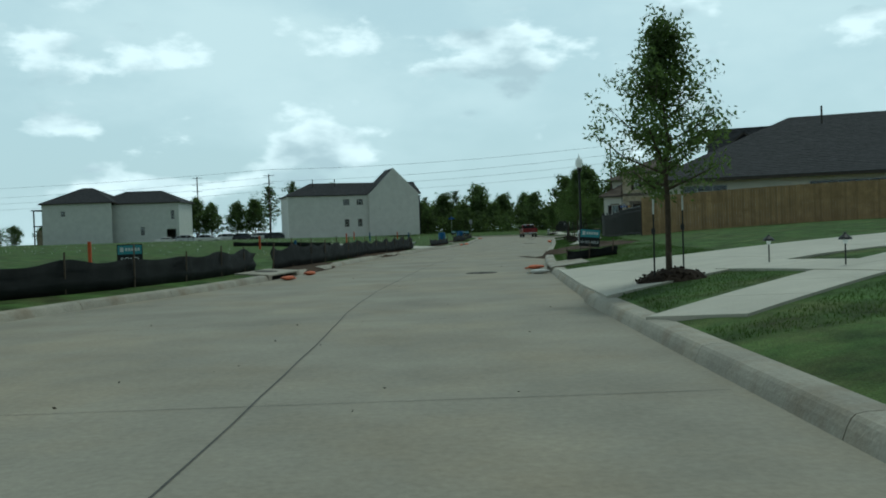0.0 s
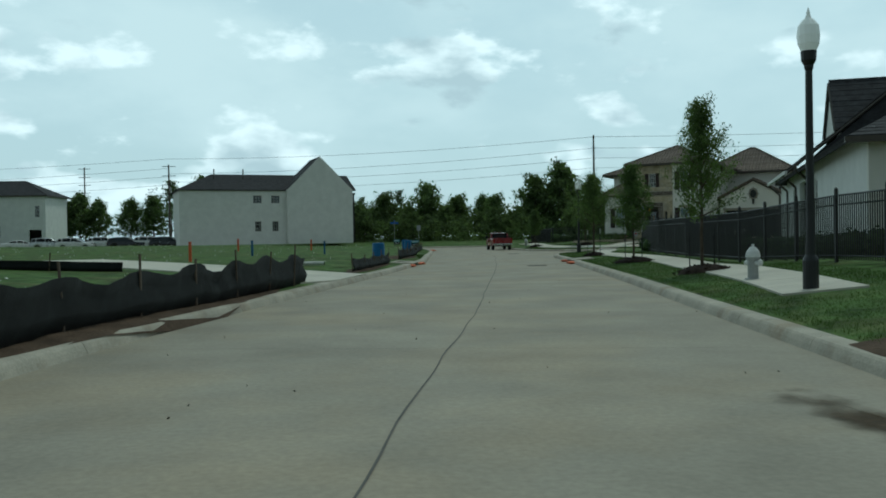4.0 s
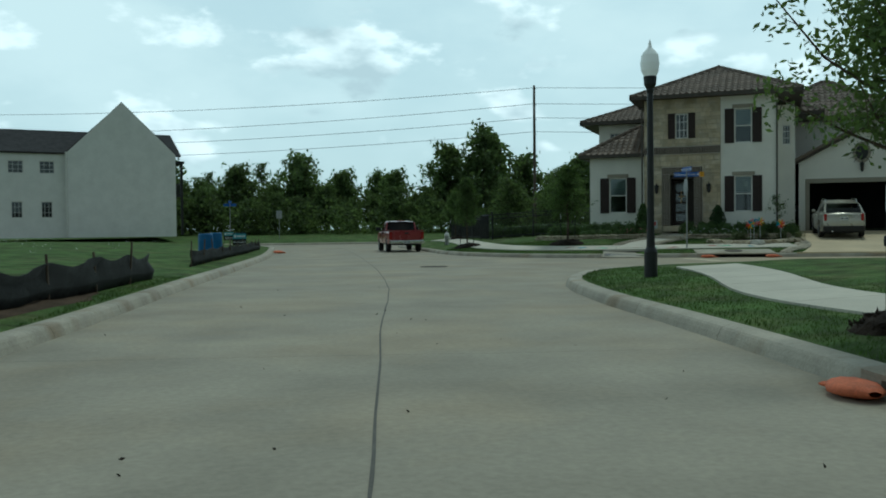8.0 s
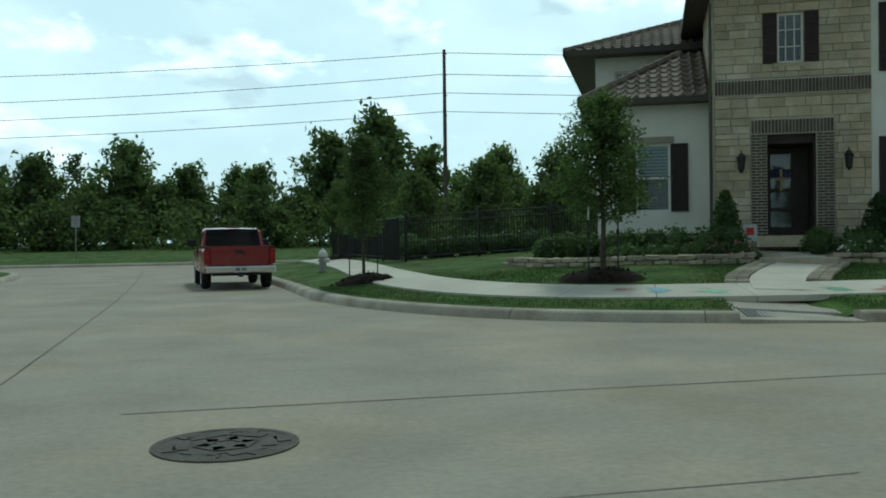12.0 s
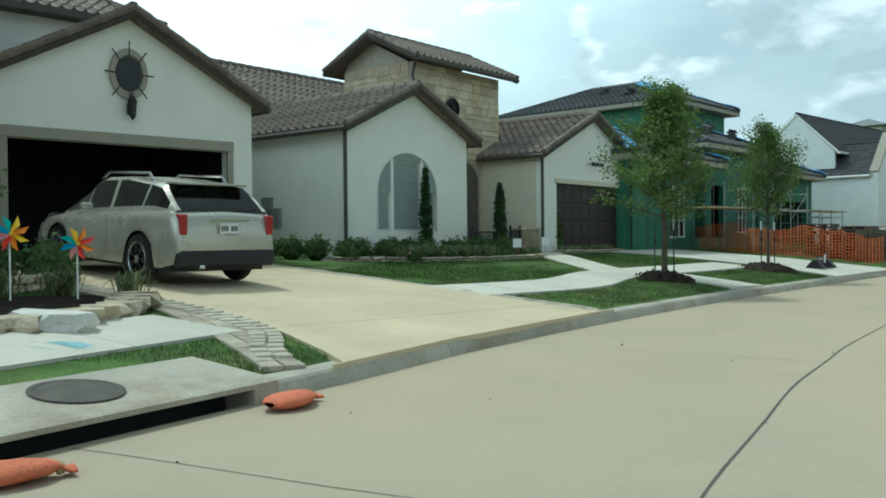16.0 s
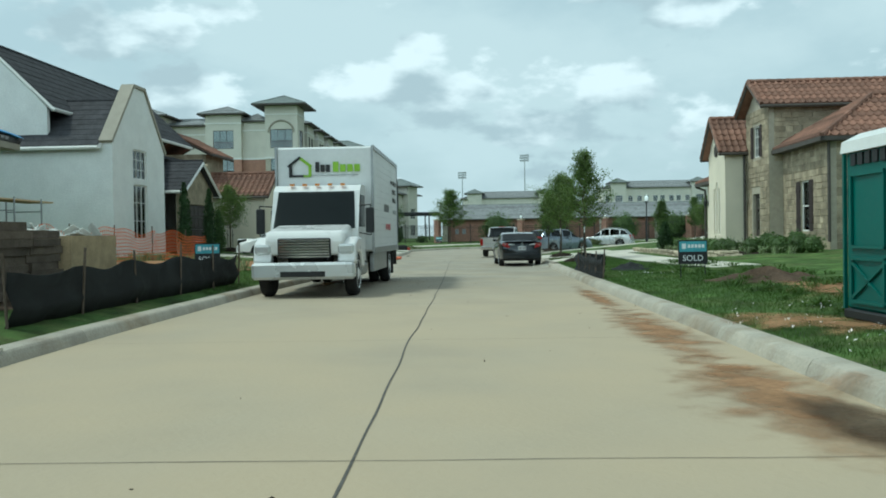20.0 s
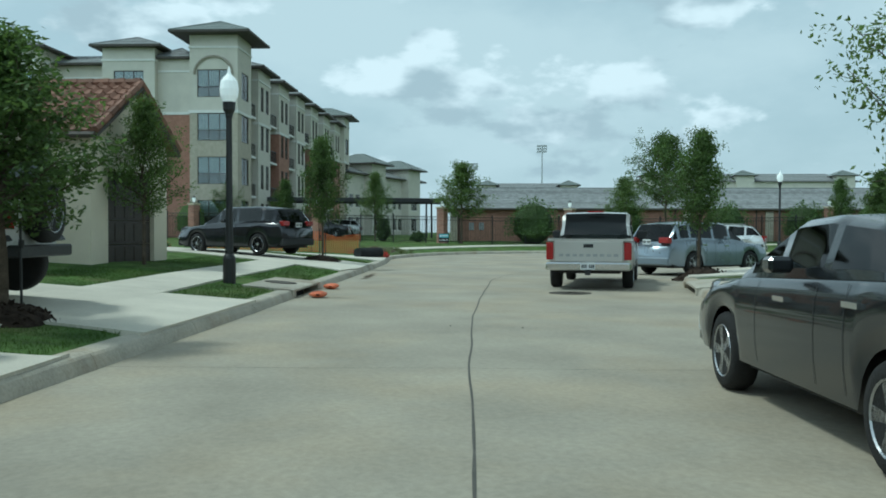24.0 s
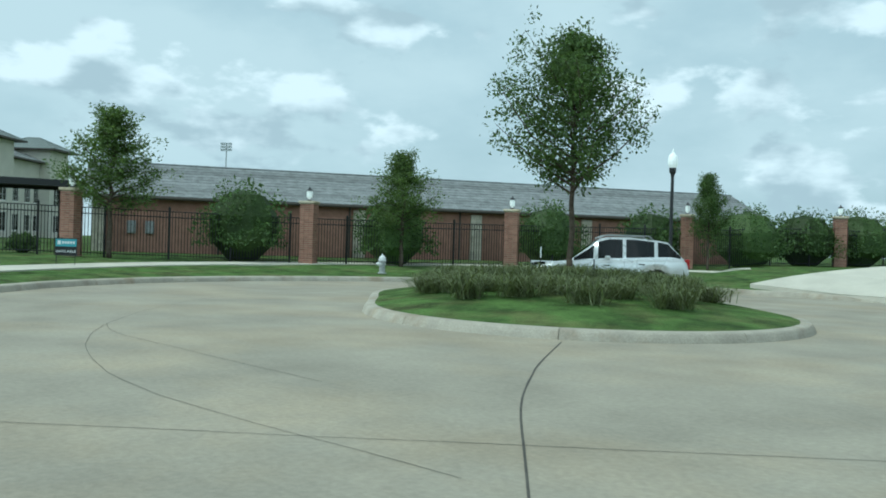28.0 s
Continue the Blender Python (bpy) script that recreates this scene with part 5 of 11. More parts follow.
    part("bars", bm, "trim", H).matrix_local = m
    # white bay beside the tower
    mb = on_wall((1.78, 0.03), (4.4, 0.03))
    w1, w2 = (0.63, 1.46, 1.94, 3.68), (0.64, 1.45, 5.28, 6.95)
    wall(H, (1.78, 0.03), (4.4, 0.03), 0.8, 7.62, "stucco", ((*w1, "hung"), (*w2, "hung")))
    for w in (w1, w2):
        shutters(H, mb, w[0], w[1], w[2], w[3], 0.44)
        trim_bar(H, mb, w[0] - 0.1, w[1] + 0.12, w[3] + 0.02, w[3] + 0.2)
    wall(H, (4.4, 0.25), (4.4, 4.0), 0.8, 7.62, "stucco")
    # low wing
    ml = on_wall((-4.9, 1.2), (-1.9, 1.2))
    w3 = (1.02, 1.92, 1.97, 3.8)
    wall(H, (-4.9, 1.2), (-1.9, 1.2), 0.8, 4.95, "stucco", ((*w3, "hung"),))
    shutters(H, ml, *w3, 0.46)
    trim_bar(H, ml, w3[0] - 0.1, w3[1] + 0.1, w3[3] + 0.02, w3[3] + 0.2)
    wall(H, (-4.9, 8), (-4.9, 1.42), 0.8, 4.95, "stucco")
    t = Tiles()
    a, b, c, dd = (-5.35, 0.75, 5.0), (-1.85, 0.75, 5.0), (-1.85, 3.9, 6.75), (-2.6, 3.9, 6.75)
    t.slope(a, b, c, dd)
    t.slope((-5.35, 8.0, 5.0), a, dd, (-2.6, 8.0, 6.75))
    t.cap(a, dd)
    t.done("roof", "roof_tile", H, "barrel tile roof of the low wing")
    bm = bmesh.new()
    box(bm, -5.4, -1.9, 0.68, 0.8, 4.85, 5.0)
    box(bm, -5.42, -5.3, 0.7, 8, 4.85, 5.0)
    box(bm, -5.3, -1.95, 0.8, 1.3, 4.86, 4.9)
    part("gutter", bm, "gutter", H)
    # main body and its roofs
    block(H, -5.2, 4.4, 5.4, 15.0, 0.8, 7.1, "stucco", front=((0.6, 1.4, 5.4, 6.6, "grid"),))
    hip(H, -5.5, 6.0, 5.4, 15.0, 7.22, 2.25, "roof_tile", 0.62, "brown barrel tile hipped roof")
    block(H, 4.4, 11.0, 8.5, 16.0, 0.8, 7.1, "stucco", front=((5.4, 6.2, 5.3, 6.4, "grid"),))
    hip(H, 3.0, 11.0, 8.5, 16.0, 7.2, 2.55, "roof_tile", 0.55, "brown barrel tile hipped roof")
    hip(H, -1.9, 4.9, 0.0, 9.0, 7.72, 1.85, "roof_tile", 0.58)
    block(H, 4.4, 5.2, 2.4, 8.5, 0.8, 7.3, "stucco", front=((0.2, 0.6, 5.3, 6.3, "grid"),))
    # garage wing, its door up
    mg = on_wall((5.4, 3.2), (11.25, 3.2))
    wall(H, (5.4, 3.2), (11.25, 3.2), 0.6, 4.45, "stucco", ((0.5, 5.2, 0.6, 3.36, "open"),), gable=[(2.9, 6.0)], label="white gable wall over an open garage")
    trim_bar(H, mg, 0.3, 5.35, 3.36, 3.58, proud=0.06)
    trim_bar(H, mg, 0.3, 0.5, 0.9, 3.36)
    trim_bar(H, mg, 5.2, 5.35, 0.9, 3.36)
    wall(H, (11.25, 3.42), (11.25, 9.5), 0.6, 4.45, "stucco")
    wall(H, (5.4, 9.5), (5.4, 3.42), 0.6, 4.45, "stucco")
    # near-black liners added inside the garage: its shade painted on all faces
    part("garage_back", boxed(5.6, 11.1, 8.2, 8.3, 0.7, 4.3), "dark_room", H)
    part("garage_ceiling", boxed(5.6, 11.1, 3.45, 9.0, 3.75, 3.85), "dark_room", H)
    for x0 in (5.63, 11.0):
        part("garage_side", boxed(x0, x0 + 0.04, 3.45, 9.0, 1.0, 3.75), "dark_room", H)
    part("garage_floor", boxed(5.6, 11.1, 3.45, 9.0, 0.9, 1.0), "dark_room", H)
    gabled(H, 5.4, 11.25, 3.2, 9.6, 4.45, 1.72, "roof_tile", over=0.3, rake=0.28, label="barrel tile gable roof")
    bm = bmesh.new()
    lathe(bm, [(0.48, 0.0), (0.48, 0.06), (0.36, 0.07), (0.35, 0.03)], 28)
    o = part("oval_vent", bm, "trim", H, "round trim with a dark wrought iron grille")
    o.matrix_local = mg @ Matrix.Translation((2.9, -0.01, 4.83)) @ Matrix.Rotation(radians(90), 4, "X") @ Matrix.Diagonal((0.85, 1.1, 1, 1))
    bm = bmesh.new()
    lathe(bm, [(0.33, 0.0), (0.33, 0.05), (0.25, 0.06)], 24)
    for k in range(8):
        g = k * math.pi / 4
        rod(bm, (0.3 * math.cos(g), 0.3 * math.sin(g), 0.06), (0.62 * math.cos(g), 0.62 * math.sin(g), 0.08), 0.015, n=5)
    part("grille", bm, "iron", o)
    lantern(H, mg @ Matrix.Translation((2.9, -0.06, 4.1)))
    for s in (-2.0, 4.36):
        pipe(H, [(s, -0.05, 7.2), (s, -0.05, 1.2)], 0.04, "gutter")
    return H


def lantern(parent, m):
    bm = bmesh.new()
    lathe(bm, [(0.02, 0.26), (0.05, 0.24), (0.12, 0.14), (0.10, 0.12), (0.075, -0.16), (0.04, -0.2), (0.02, -0.24)], 6, 0, -0.14)
    rod(bm, (0, 0, 0.05), (0, -0.14, 0.33), 0.014, n=5)
    rod(bm, (0, -0.14, 0.33), (0, -0.14, 0.25), 0.014, n=5)
    box(bm, -0.05, 0.05, -0.01, 0.02, -0.12, 0.12)
    part("lantern", bm, "iron", parent, "black iron wall lantern").matrix_local = m


corner_house()


def house_two():
    H = thing("courtyard_house", 44.0, 104.5, 0, -24, "white stucco house with a limestone tower and tile roofs", "house")
    m = on_wall((-6.5, 0), (-1.55, 0))
    # gable with a broad three-light arched window
    wall(H, (-6.5, 0), (-1.55, 0), 0.7, 4.2, "stucco", ((1.75, 2.85, 1.55, 3.46, "blind"), (1.1, 1.62, 1.55, 2.6, "blind"), (2.98, 3.5, 1.55, 2.6, "blind")), gable=[(2.47, 5.35)], label="white gable wall with an arched window")
    for q0, q1, zt in ((1.80, 2.80, 3.42), (1.15, 1.57, 2.56), (3.03, 3.45, 2.56)):
        bm = bmesh.new()
        k = int((zt - 1.6) / 0.09)
        prof = [(0.058, 1.6)]
        for i in range(k):
            za = 1.6 + (zt - 1.6) * i / k
            prof += [(0.030, za), (0.046, za + (zt - 1.6) / k - 0.004)]
        prof += [(0.058, zt)]
        prism(bm, prof, q0, q1, "x")
        part("louvre", bm, "louvre", H, "closed grey-green plantation louvres").matrix_local = m
    for s, sgn in ((1.62, -1), (2.98, 1)):
        bm = bmesh.new()
        pts = [(s, 2.6)] + [(2.3 + sgn * 1.2 * math.cos(a), 2.6 + 1.06 * math.sin(a)) for a in [math.radians(6.9 * i) for i in range(9)]]
        prism(bm, pts, -0.012, 0.05)
        part("arched_light", bm, "louvre", H, "shuttered quarter-round window light").matrix_local = m
    bm = bmesh.new()
    prism(bm, [(1.75, 3.46)] + [(2.3 + 1.2 * math.cos(a), 2.6 + 1.06 * math.sin(a)) for a in [math.radians(118 - 6.2 * i) for i in range(10)]] + [(2.85, 3.46)], -0.012, 0.05)
    top_light = part("arched_light", bm, "louvre", H, "shallow curved top of the window")
    top_light.matrix_local = m
    bm = bmesh.new()
    edge = [(2.3 + 1.22 * math.cos(i * math.pi / 20), -0.02, 2.6 + 1.08 * math.sin(i * math.pi / 20)) for i in range(21)]
    for a, b in zip([(3.52, -0.02, 1.53)] + edge, edge + [(1.08, -0.02, 1.53)]):
        rod(bm, a, b, 0.03, n=5)
    part("arch_trim", bm, "white_trim", top_light)
    wall(H, (-6.5, 7.0), (-6.5, 0.22), 0.7, 4.2, "stucco", ((1.2, 1.9, 2.0, 3.3, "hung"),))
    wall(H, (-1.55, 0.22), (-1.55, 4.5), 0.7, 4.2, "stucco")
    gabled(H, -6.5, -1.55, 0.0, 9.0, 4.2, 1.32, "roof_tile", over=0.32, rake=0.3, label="brown barrel tile gable roof")
    # tower
    tw = wall(H, (-1.0, 2.5), (3.6, 2.5), 0.7, 7.0, "mortar", ((2.0, 3.2, 1.3, 3.3, "door"),), label="pale limestone tower front")
    stones(tw, Matrix.Identity(4), 0, 4.6, 0.9, 7.0, "golden_limestone", [(1.75, 3.45, 1.2, 3.9)], 0.16, 0.34, 0.3, 0.8, 8)
    bm = bmesh.new()
    ring = [(2.6 + 0.72 * math.cos(i * math.pi / 12), 3.3 + 0.62 * math.sin(i * math.pi / 12)) for i in range(13)]
    prism(bm, [(3.32, 1.2)] + ring + [(1.88, 1.2)], -0.03, 0.0)
    part("arch_niche", bm, "dark_brick", tw, "dark brick arch over the door")
    tl = wall(H, (-1.0, 5.6), (-1.0, 2.72), 0.7, 7.0, "mortar", gable=[(0.8, 8.1)])
    stones(tl, Matrix.Identity(4), 0, 2.9, 4.2, 7.0, "golden_limestone", [], 0.16, 0.34, 0.3, 0.8, 9)
    wall(H, (3.6, 2.72), (3.6, 5.6), 0.7, 7.0, "mortar")
    gabled(H, -1.0, 3.6, 2.5, 5.6, 7.05, 1.0, "roof_tile", axis="x", over=0.55, rake=0.45)
    bm = bmesh.new()
    lathe(bm, [(0.34, 0.0), (0.34, 0.05), (0.30, 0.05), (0.30, 0.0)], 24)
    ring = part("iron_medallion", bm, "iron", H, "round black iron wall ornament")
    ring.matrix_local = on_wall((-1.0, 2.5), (3.6, 2.5)) @ Matrix.Translation((1.9, -0.04, 5.7)) @ Matrix.Rotation(radians(90), 4, "X")
    for k in range(8):
        g, bm = k * math.pi / 8, bmesh.new()
        rod(bm, (-0.42 * math.cos(g), -0.42 * math.sin(g), 0.03), (0.42 * math.cos(g), 0.42 * math.sin(g), 0.03), 0.012, n=4)
        part("iron_bar", bm, "iron", ring)
    # garage wing
    wall(H, (2.55, 0), (9.1, 0), 0.7, 4.15, "stucco", ((0.9, 5.55, 0.7, 3.2, "garage"),), gable=[(3.3, 5.6)], label="white garage gable")
    trim_bar(H, on_wall((2.55, 0), (9.1, 0)), 0.8, 5.65, 3.2, 3.36, "stucco_cream")
    wall(H, (2.55, 6.5), (2.55, 0.22), 0.7, 4.15, "stucco_cream")
    wall(H, (9.1, 0.22), (9.1, 6.5), 0.7, 4.15, "stucco")
    gabled(H, 2.55, 9.1, 0, 8.5, 4.15, 1.62, "roof_tile", over=0.3, rake=0.28)
    bm = bmesh.new()
    for s in (3.0, 3.3, 3.6):
        rod(bm, (s, 0, 3.95), (s, -0.25, 4.0), 0.015, n=5)
        lathe(bm, [(0.09, 3.88), (0.07, 3.98), (0.02, 4.03)], 8, s, -0.25)
    part("wall_lamp", bm, "iron", H).matrix_local = on_wall((2.55, 0), (9.1, 0))
    block(H, -8.5, 8.0, 5.6, 13.0, 0.7, 4.3, "stucco")
    hip(H, -8.5, 8.0, 5.0, 13.0, 4.35, 3.05, "roof_tile", 0.45, "broad brown tile roof")
    wall(H, (3.6, 2.2), (2.77, 2.2), 1.0, 1.0 + 0.9, "fieldstone")
    pipe(H, [(-6.6, -0.05, 4.1), (-6.6, -0.05, 1.1)], 0.05, "gutter")
    pipe(H, [(2.5, -0.05, 4.1), (2.5, -0.05, 1.1)], 0.05, "gutter")
    pipe(H, [(-1.05, 2.4, 6.9), (-1.3, 2.3, 6.5), (-1.3, 2.0, 5.4)], 0.05, "gutter")
    bm = bmesh.new()
    box(bm, -0.16, 0.16, -0.16, 0, 1.9, 2.5)
    box(bm, 0.2, 0.5, -0.14, 0, 1.7, 2.2)
    rod(bm, (0.0, -0.08, 1.9), (0.0, -0.08, 1.1), 0.03, n=6)
    part("meter_box", bm, "galvanised", H, "grey electric meter boxes").matrix_local = on_wall((-6.5, 7.0), (-6.5, 0.0)) @ Matrix.Translation((4.0, 0, 0))
    return H


house_two()


def house_three():
    H = thing("unfinished_house", 58.0, 97.0, 0, -27, "unfinished house in green sheathing with loose dark roof tiles", "house")

    def shell(x0, x1, y0, y1, z0, z1, front=(), left=(), right=()):
        block(H, x0, x1, y0, y1, z0, z1, "sheathing", front=front, left=left, right=right)
        bm = bmesh.new()
        for k in range(int((x1 - x0) / 1.22) + 1):
            x = x0 + 1.22 * k
            box(bm, x - 0.04, x + 0.04, y0 - 0.006, y0 - 0.002, z0, z1)
        for k in range(int((y1 - y0) / 1.22) + 1):
            y = y0 + 1.22 * k
            box(bm, x0 - 0.006, x0 - 0.002, y - 0.04, y + 0.04, z0, z1)
        part("seam_tape", bm, "tape", H)
    shell(-8.0, -1.4, 0.2, 7, 0.8, 4.4, front=((3.0, 4.4, 1.3, 3.4, "grid"), (5.2, 6.2, 1.3, 3.6, "open")))
    shell(-1.4, 4.4, 0.6, 7, 0.8, 5.3, front=((1.0, 2.2, 1.3, 3.6, "open"), (3.6, 4.9, 1.5, 3.6, "grid")))
    shell(4.4, 14.5, 1.5, 8, 0.8, 4.6, front=((1.4, 2.6, 1.3, 3.4, "open"), (4.6, 9.2, 0.8, 3.2, "open")))
    shell(1.4, 7.6, 3.6, 13, 4.4, 7.8, front=((2.5, 4.0, 5.8, 7.0, "open"),))
    # near-black deck and inner wall added; the rooms' shade is their colour
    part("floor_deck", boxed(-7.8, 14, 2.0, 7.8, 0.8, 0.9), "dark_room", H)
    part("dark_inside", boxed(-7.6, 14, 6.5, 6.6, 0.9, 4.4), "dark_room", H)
    lab = "dark roof tiles over blue underlay"
    for q, z, rise in (((-8.0, -1.4, 0.2, 7), 4.5, 1.5), ((-1.4, 4.4, 0.6, 7), 5.4, 1.4), ((4.4, 14.5, 1.5, 8), 4.7, 1.5), ((1.4, 7.6, 3.6, 13), 7.95, 1.5)):
        hip(H, *q, z, rise, "dark_tile", 0.6, lab, gutter=False)
        x0, x1, y0, y1 = q
        part("fascia", boxed(x0 - 0.6, x1 + 0.6, y0 - 0.6, y1 + 0.6, z - 0.27, z - 0.07), "trim", H, "bare primed fascia and soffit")
    # strips of blue membrane left open on the hips
    for a, b in (((-8.6, -0.4, 4.55), (-4.8, 3.4, 6.0)), ((-0.8, -0.4, 4.55), (-4.6, 3.4, 6.0)), ((5.0, 0.0, 5.45), (1.6, 3.4, 6.8)), ((8.2, 3.0, 8.0), (4.5, 6.7, 9.4)), ((0.8, 3.0, 8.0), (4.5, 6.7, 9.4)), ((15.1, 0.9, 4.75), (11.4, 4.5, 6.2))):
        bm = bmesh.new()
        a, b = Vector(a), Vector(b)
        d = (b - a).normalized()
        s = d.cross(Vector((0, 0, 1))).normalized() * 0.38
        n = 10
        for i in range(n):
            p, q = a.lerp(b, i / n), a.lerp(b, (i + 1) / n)
            h0, h1 = 0.16 + 0.03 * math.sin(i * 2.1), 0.16 + 0.03 * math.sin((i + 1) * 2.1)
            z = Vector((0, 0, 1))
            for sg in (-1, 1):
                vs = [bm.verts.new(v) for v in (p + z * h0, q + z * h1, q + s * sg - z * 0.06 + z * h1 * 0.6, p + s * sg - z * 0.06 + z * h0 * 0.6)]
                bm.faces.new(vs)
        part("membrane", bm, "underlay", H, "blue roofing membrane")
    # stacks of tiles on the roofs
    rng = random.Random(7)
    for cx, cy, cz in ((-6.5, 1.0, 5.05), (-5.2, 1.6, 5.3), (-3.6, 1.1, 5.1), (0.2, 1.2, 6.0), (1.8, 1.8, 6.25), (3.0, 1.2, 6.0), (6.4, 2.4, 5.3), (8.6, 2.8, 5.5), (10.6, 2.4, 5.3), (2.2, 6.2, 8.6), (3.0, 8.2, 8.9), (4.4, 5.0, 8.8), (5.6, 5.4, 8.95), (6.8, 5.2, 8.6)):
        stack = None
        for k in range(6):
            bm = boxed(-0.22, 0.22, -0.18, 0.18, 0.07 * k, 0.07 * k + 0.055, pose(rng.uniform(-0.06, 0.06), 0, -0.05, 18 + rng.uniform(-6, 6), rng.uniform(-8, 8), rng.uniform(-25, 25)))
            o = part("loose_tile", bm, "dark_tile", stack or H)
            if stack is None:
                stack = o
                o.location = (cx, cy, cz)
    # scaffold
    bm = bmesh.new()
    for x in (-2.6, -0.6, 1.4, 3.4):
        for y in (-2.2, -1.0):
            rod(bm, (x, y, 0.75), (x, y, 3.6), 0.025, n=6)
            rod(bm, (x, y, 2.0), (x + (2 if x < 3 else 0), y, 3.2), 0.015, n=5)
        for z in (1.3, 1.9, 2.5, 3.2):
            rod(bm, (x, -2.2, z), (x, -1.0, z), 0.02, n=6)
    for y in (-2.2, -1.0):
        rod(bm, (-2.6, y, 2.4), (3.4, y, 2.4), 0.02, n=6)
    S = thing("scaffold", 58.0, 97.0, 0, -27, "galvanised tube scaffold with timber planks", "scaffold")
    part("tube_frames", bm, "galvanised", S)
    for k in range(4):
        part("plank", boxed(-6.0, 3.8, -2.15 + 0.28 * k, -1.9 + 0.28 * k, 2.42, 2.47), "lumber", S)
    bm = bmesh.new()
    for x in (9.6, 11.4, 13.2):
        for y in (-0.6, 0.5):
            rod(bm, (x, y, 0.8), (x, y, 2.7), 0.025, n=6)
        for z in (1.3, 1.8, 2.3):
            rod(bm, (x, -0.6, z), (x, 0.5, z), 0.018, n=5)
    part("tube_frames", bm, "galvanised", S)
    for k in range(3):
        part("plank", boxed(9, 14.2, -0.55 + 0.3 * k, -0.3 + 0.3 * k, 2.6, 2.65), "lumber", S)
    return H


house_three()


def house_four():
    """White brick house with a steep parapet gable."""
    H = thing("parapet_house", 76.4, 86.4, 0, -31, "white painted brick house with dark shingle roofs", "house")
    wall(H, (-2.6, 0), (2.6, 0), 0.7, 5.1, "white_brick", ((1.9, 3.3, 1.4, 3.6, "grid"), (1.9, 3.3, 3.8, 5.0, "grid")), gable=[(3.1, 7.45), (2.1, 7.45)], th=0.4, label="tall white parapet gable")
    bm = bmesh.new()
    for a, b in (((-2.66, 5.05), (-0.5, 7.5)), ((0.5, 7.5), (2.66, 5.05)), ((-0.56, 7.47), (0.56, 7.47))):
        a, b = Vector((a[0], 0.2, a[1])), Vector((b[0], 0.2, b[1]))
        d = (b - a).normalized()
        n = Vector((-d.z, 0, d.x))
        vs = []
        for p in (a, b):
            for y in (-0.26, 0.26):
                for h in (0.0, 0.12):
                    vs.append(bm.verts.new(p + n * h + Vector((0, y, 0))))
        for f in ((0, 1, 3, 2), (4, 6, 7, 5), (0, 4, 5, 1), (2, 3, 7, 6), (0, 2, 6, 4), (1, 5, 7, 3)):
            bm.faces.new([vs[i] for i in f])
    part("coping", bm, "trim", H)
    wall(H, (-2.6, 7), (-2.6, 0.4), 0.7, 5.0, "white_brick", th=0.3)
    wall(H, (2.6, 0.4), (2.6, 7), 0.7, 5.0, "white_brick", th=0.3)
    gabled(H, -2.6, 2.6, 0.45, 12, 4.95, 2.1, "shingle", over=0.25, rake=0.0, flat=True, bargeboard="white_trim")
    # cross body with the big west gable
    wall(H, (-2.2, 7.5), (-2.2, 2.7), 4.9, 6.5, "white_brick", gable=[(2.4, 9.0)], label="white upper gable")
    gabled(H, -2.1, 13.0, 2.7, 7.5, 6.5, 2.6, "shingle", axis="x", over=0.3, rake=0.12, flat=True, bargeboard="white_trim")
    block(H, -4.2, 13, 7, 13, 0.7, 4.9, "white_brick")
    t = Tiles(flat=True)
    t.slope((-4.6, 13.4, 4.8), (-4.6, 6.6, 4.8), (-2.4, 6.6, 6.6), (-2.4, 13.4, 6.6))
    t.done("roof", "shingle", H)
    # dormer band and garage wing
    block(H, 2.6, 8.5, 1.6, 7, 0.7, 5.2, "white_brick", front=((1.0, 1.8, 4.3, 5.0, "far"), (2.2, 3.0, 4.3, 5.0, "far"), (3.4, 4.2, 4.3, 5.0, "far")))
    part("dormer_roof", boxed(2.5, 8.8, 1.2, 7, 5.2, 5.35), "shingle", H)
    wall(H, (4.0, -0.2), (8.6, -0.2), 0.7, 3.5, "fieldstone", ((0.9, 3.7, 0.7, 3.0, "garage"),), gable=[(4.4, 4.0), (4.3, 5.1), (4.0, 5.1)])
    gabled(H, 4.0, 8.6, -0.2, 6, 3.6, 1.5, "shingle", over=0.3, rake=0.3, flat=True, bargeboard="white_trim")
    wall(H, (8.6, 0.0), (8.6, 7), 0.7, 3.6, "white_brick")
    return H


house_four()


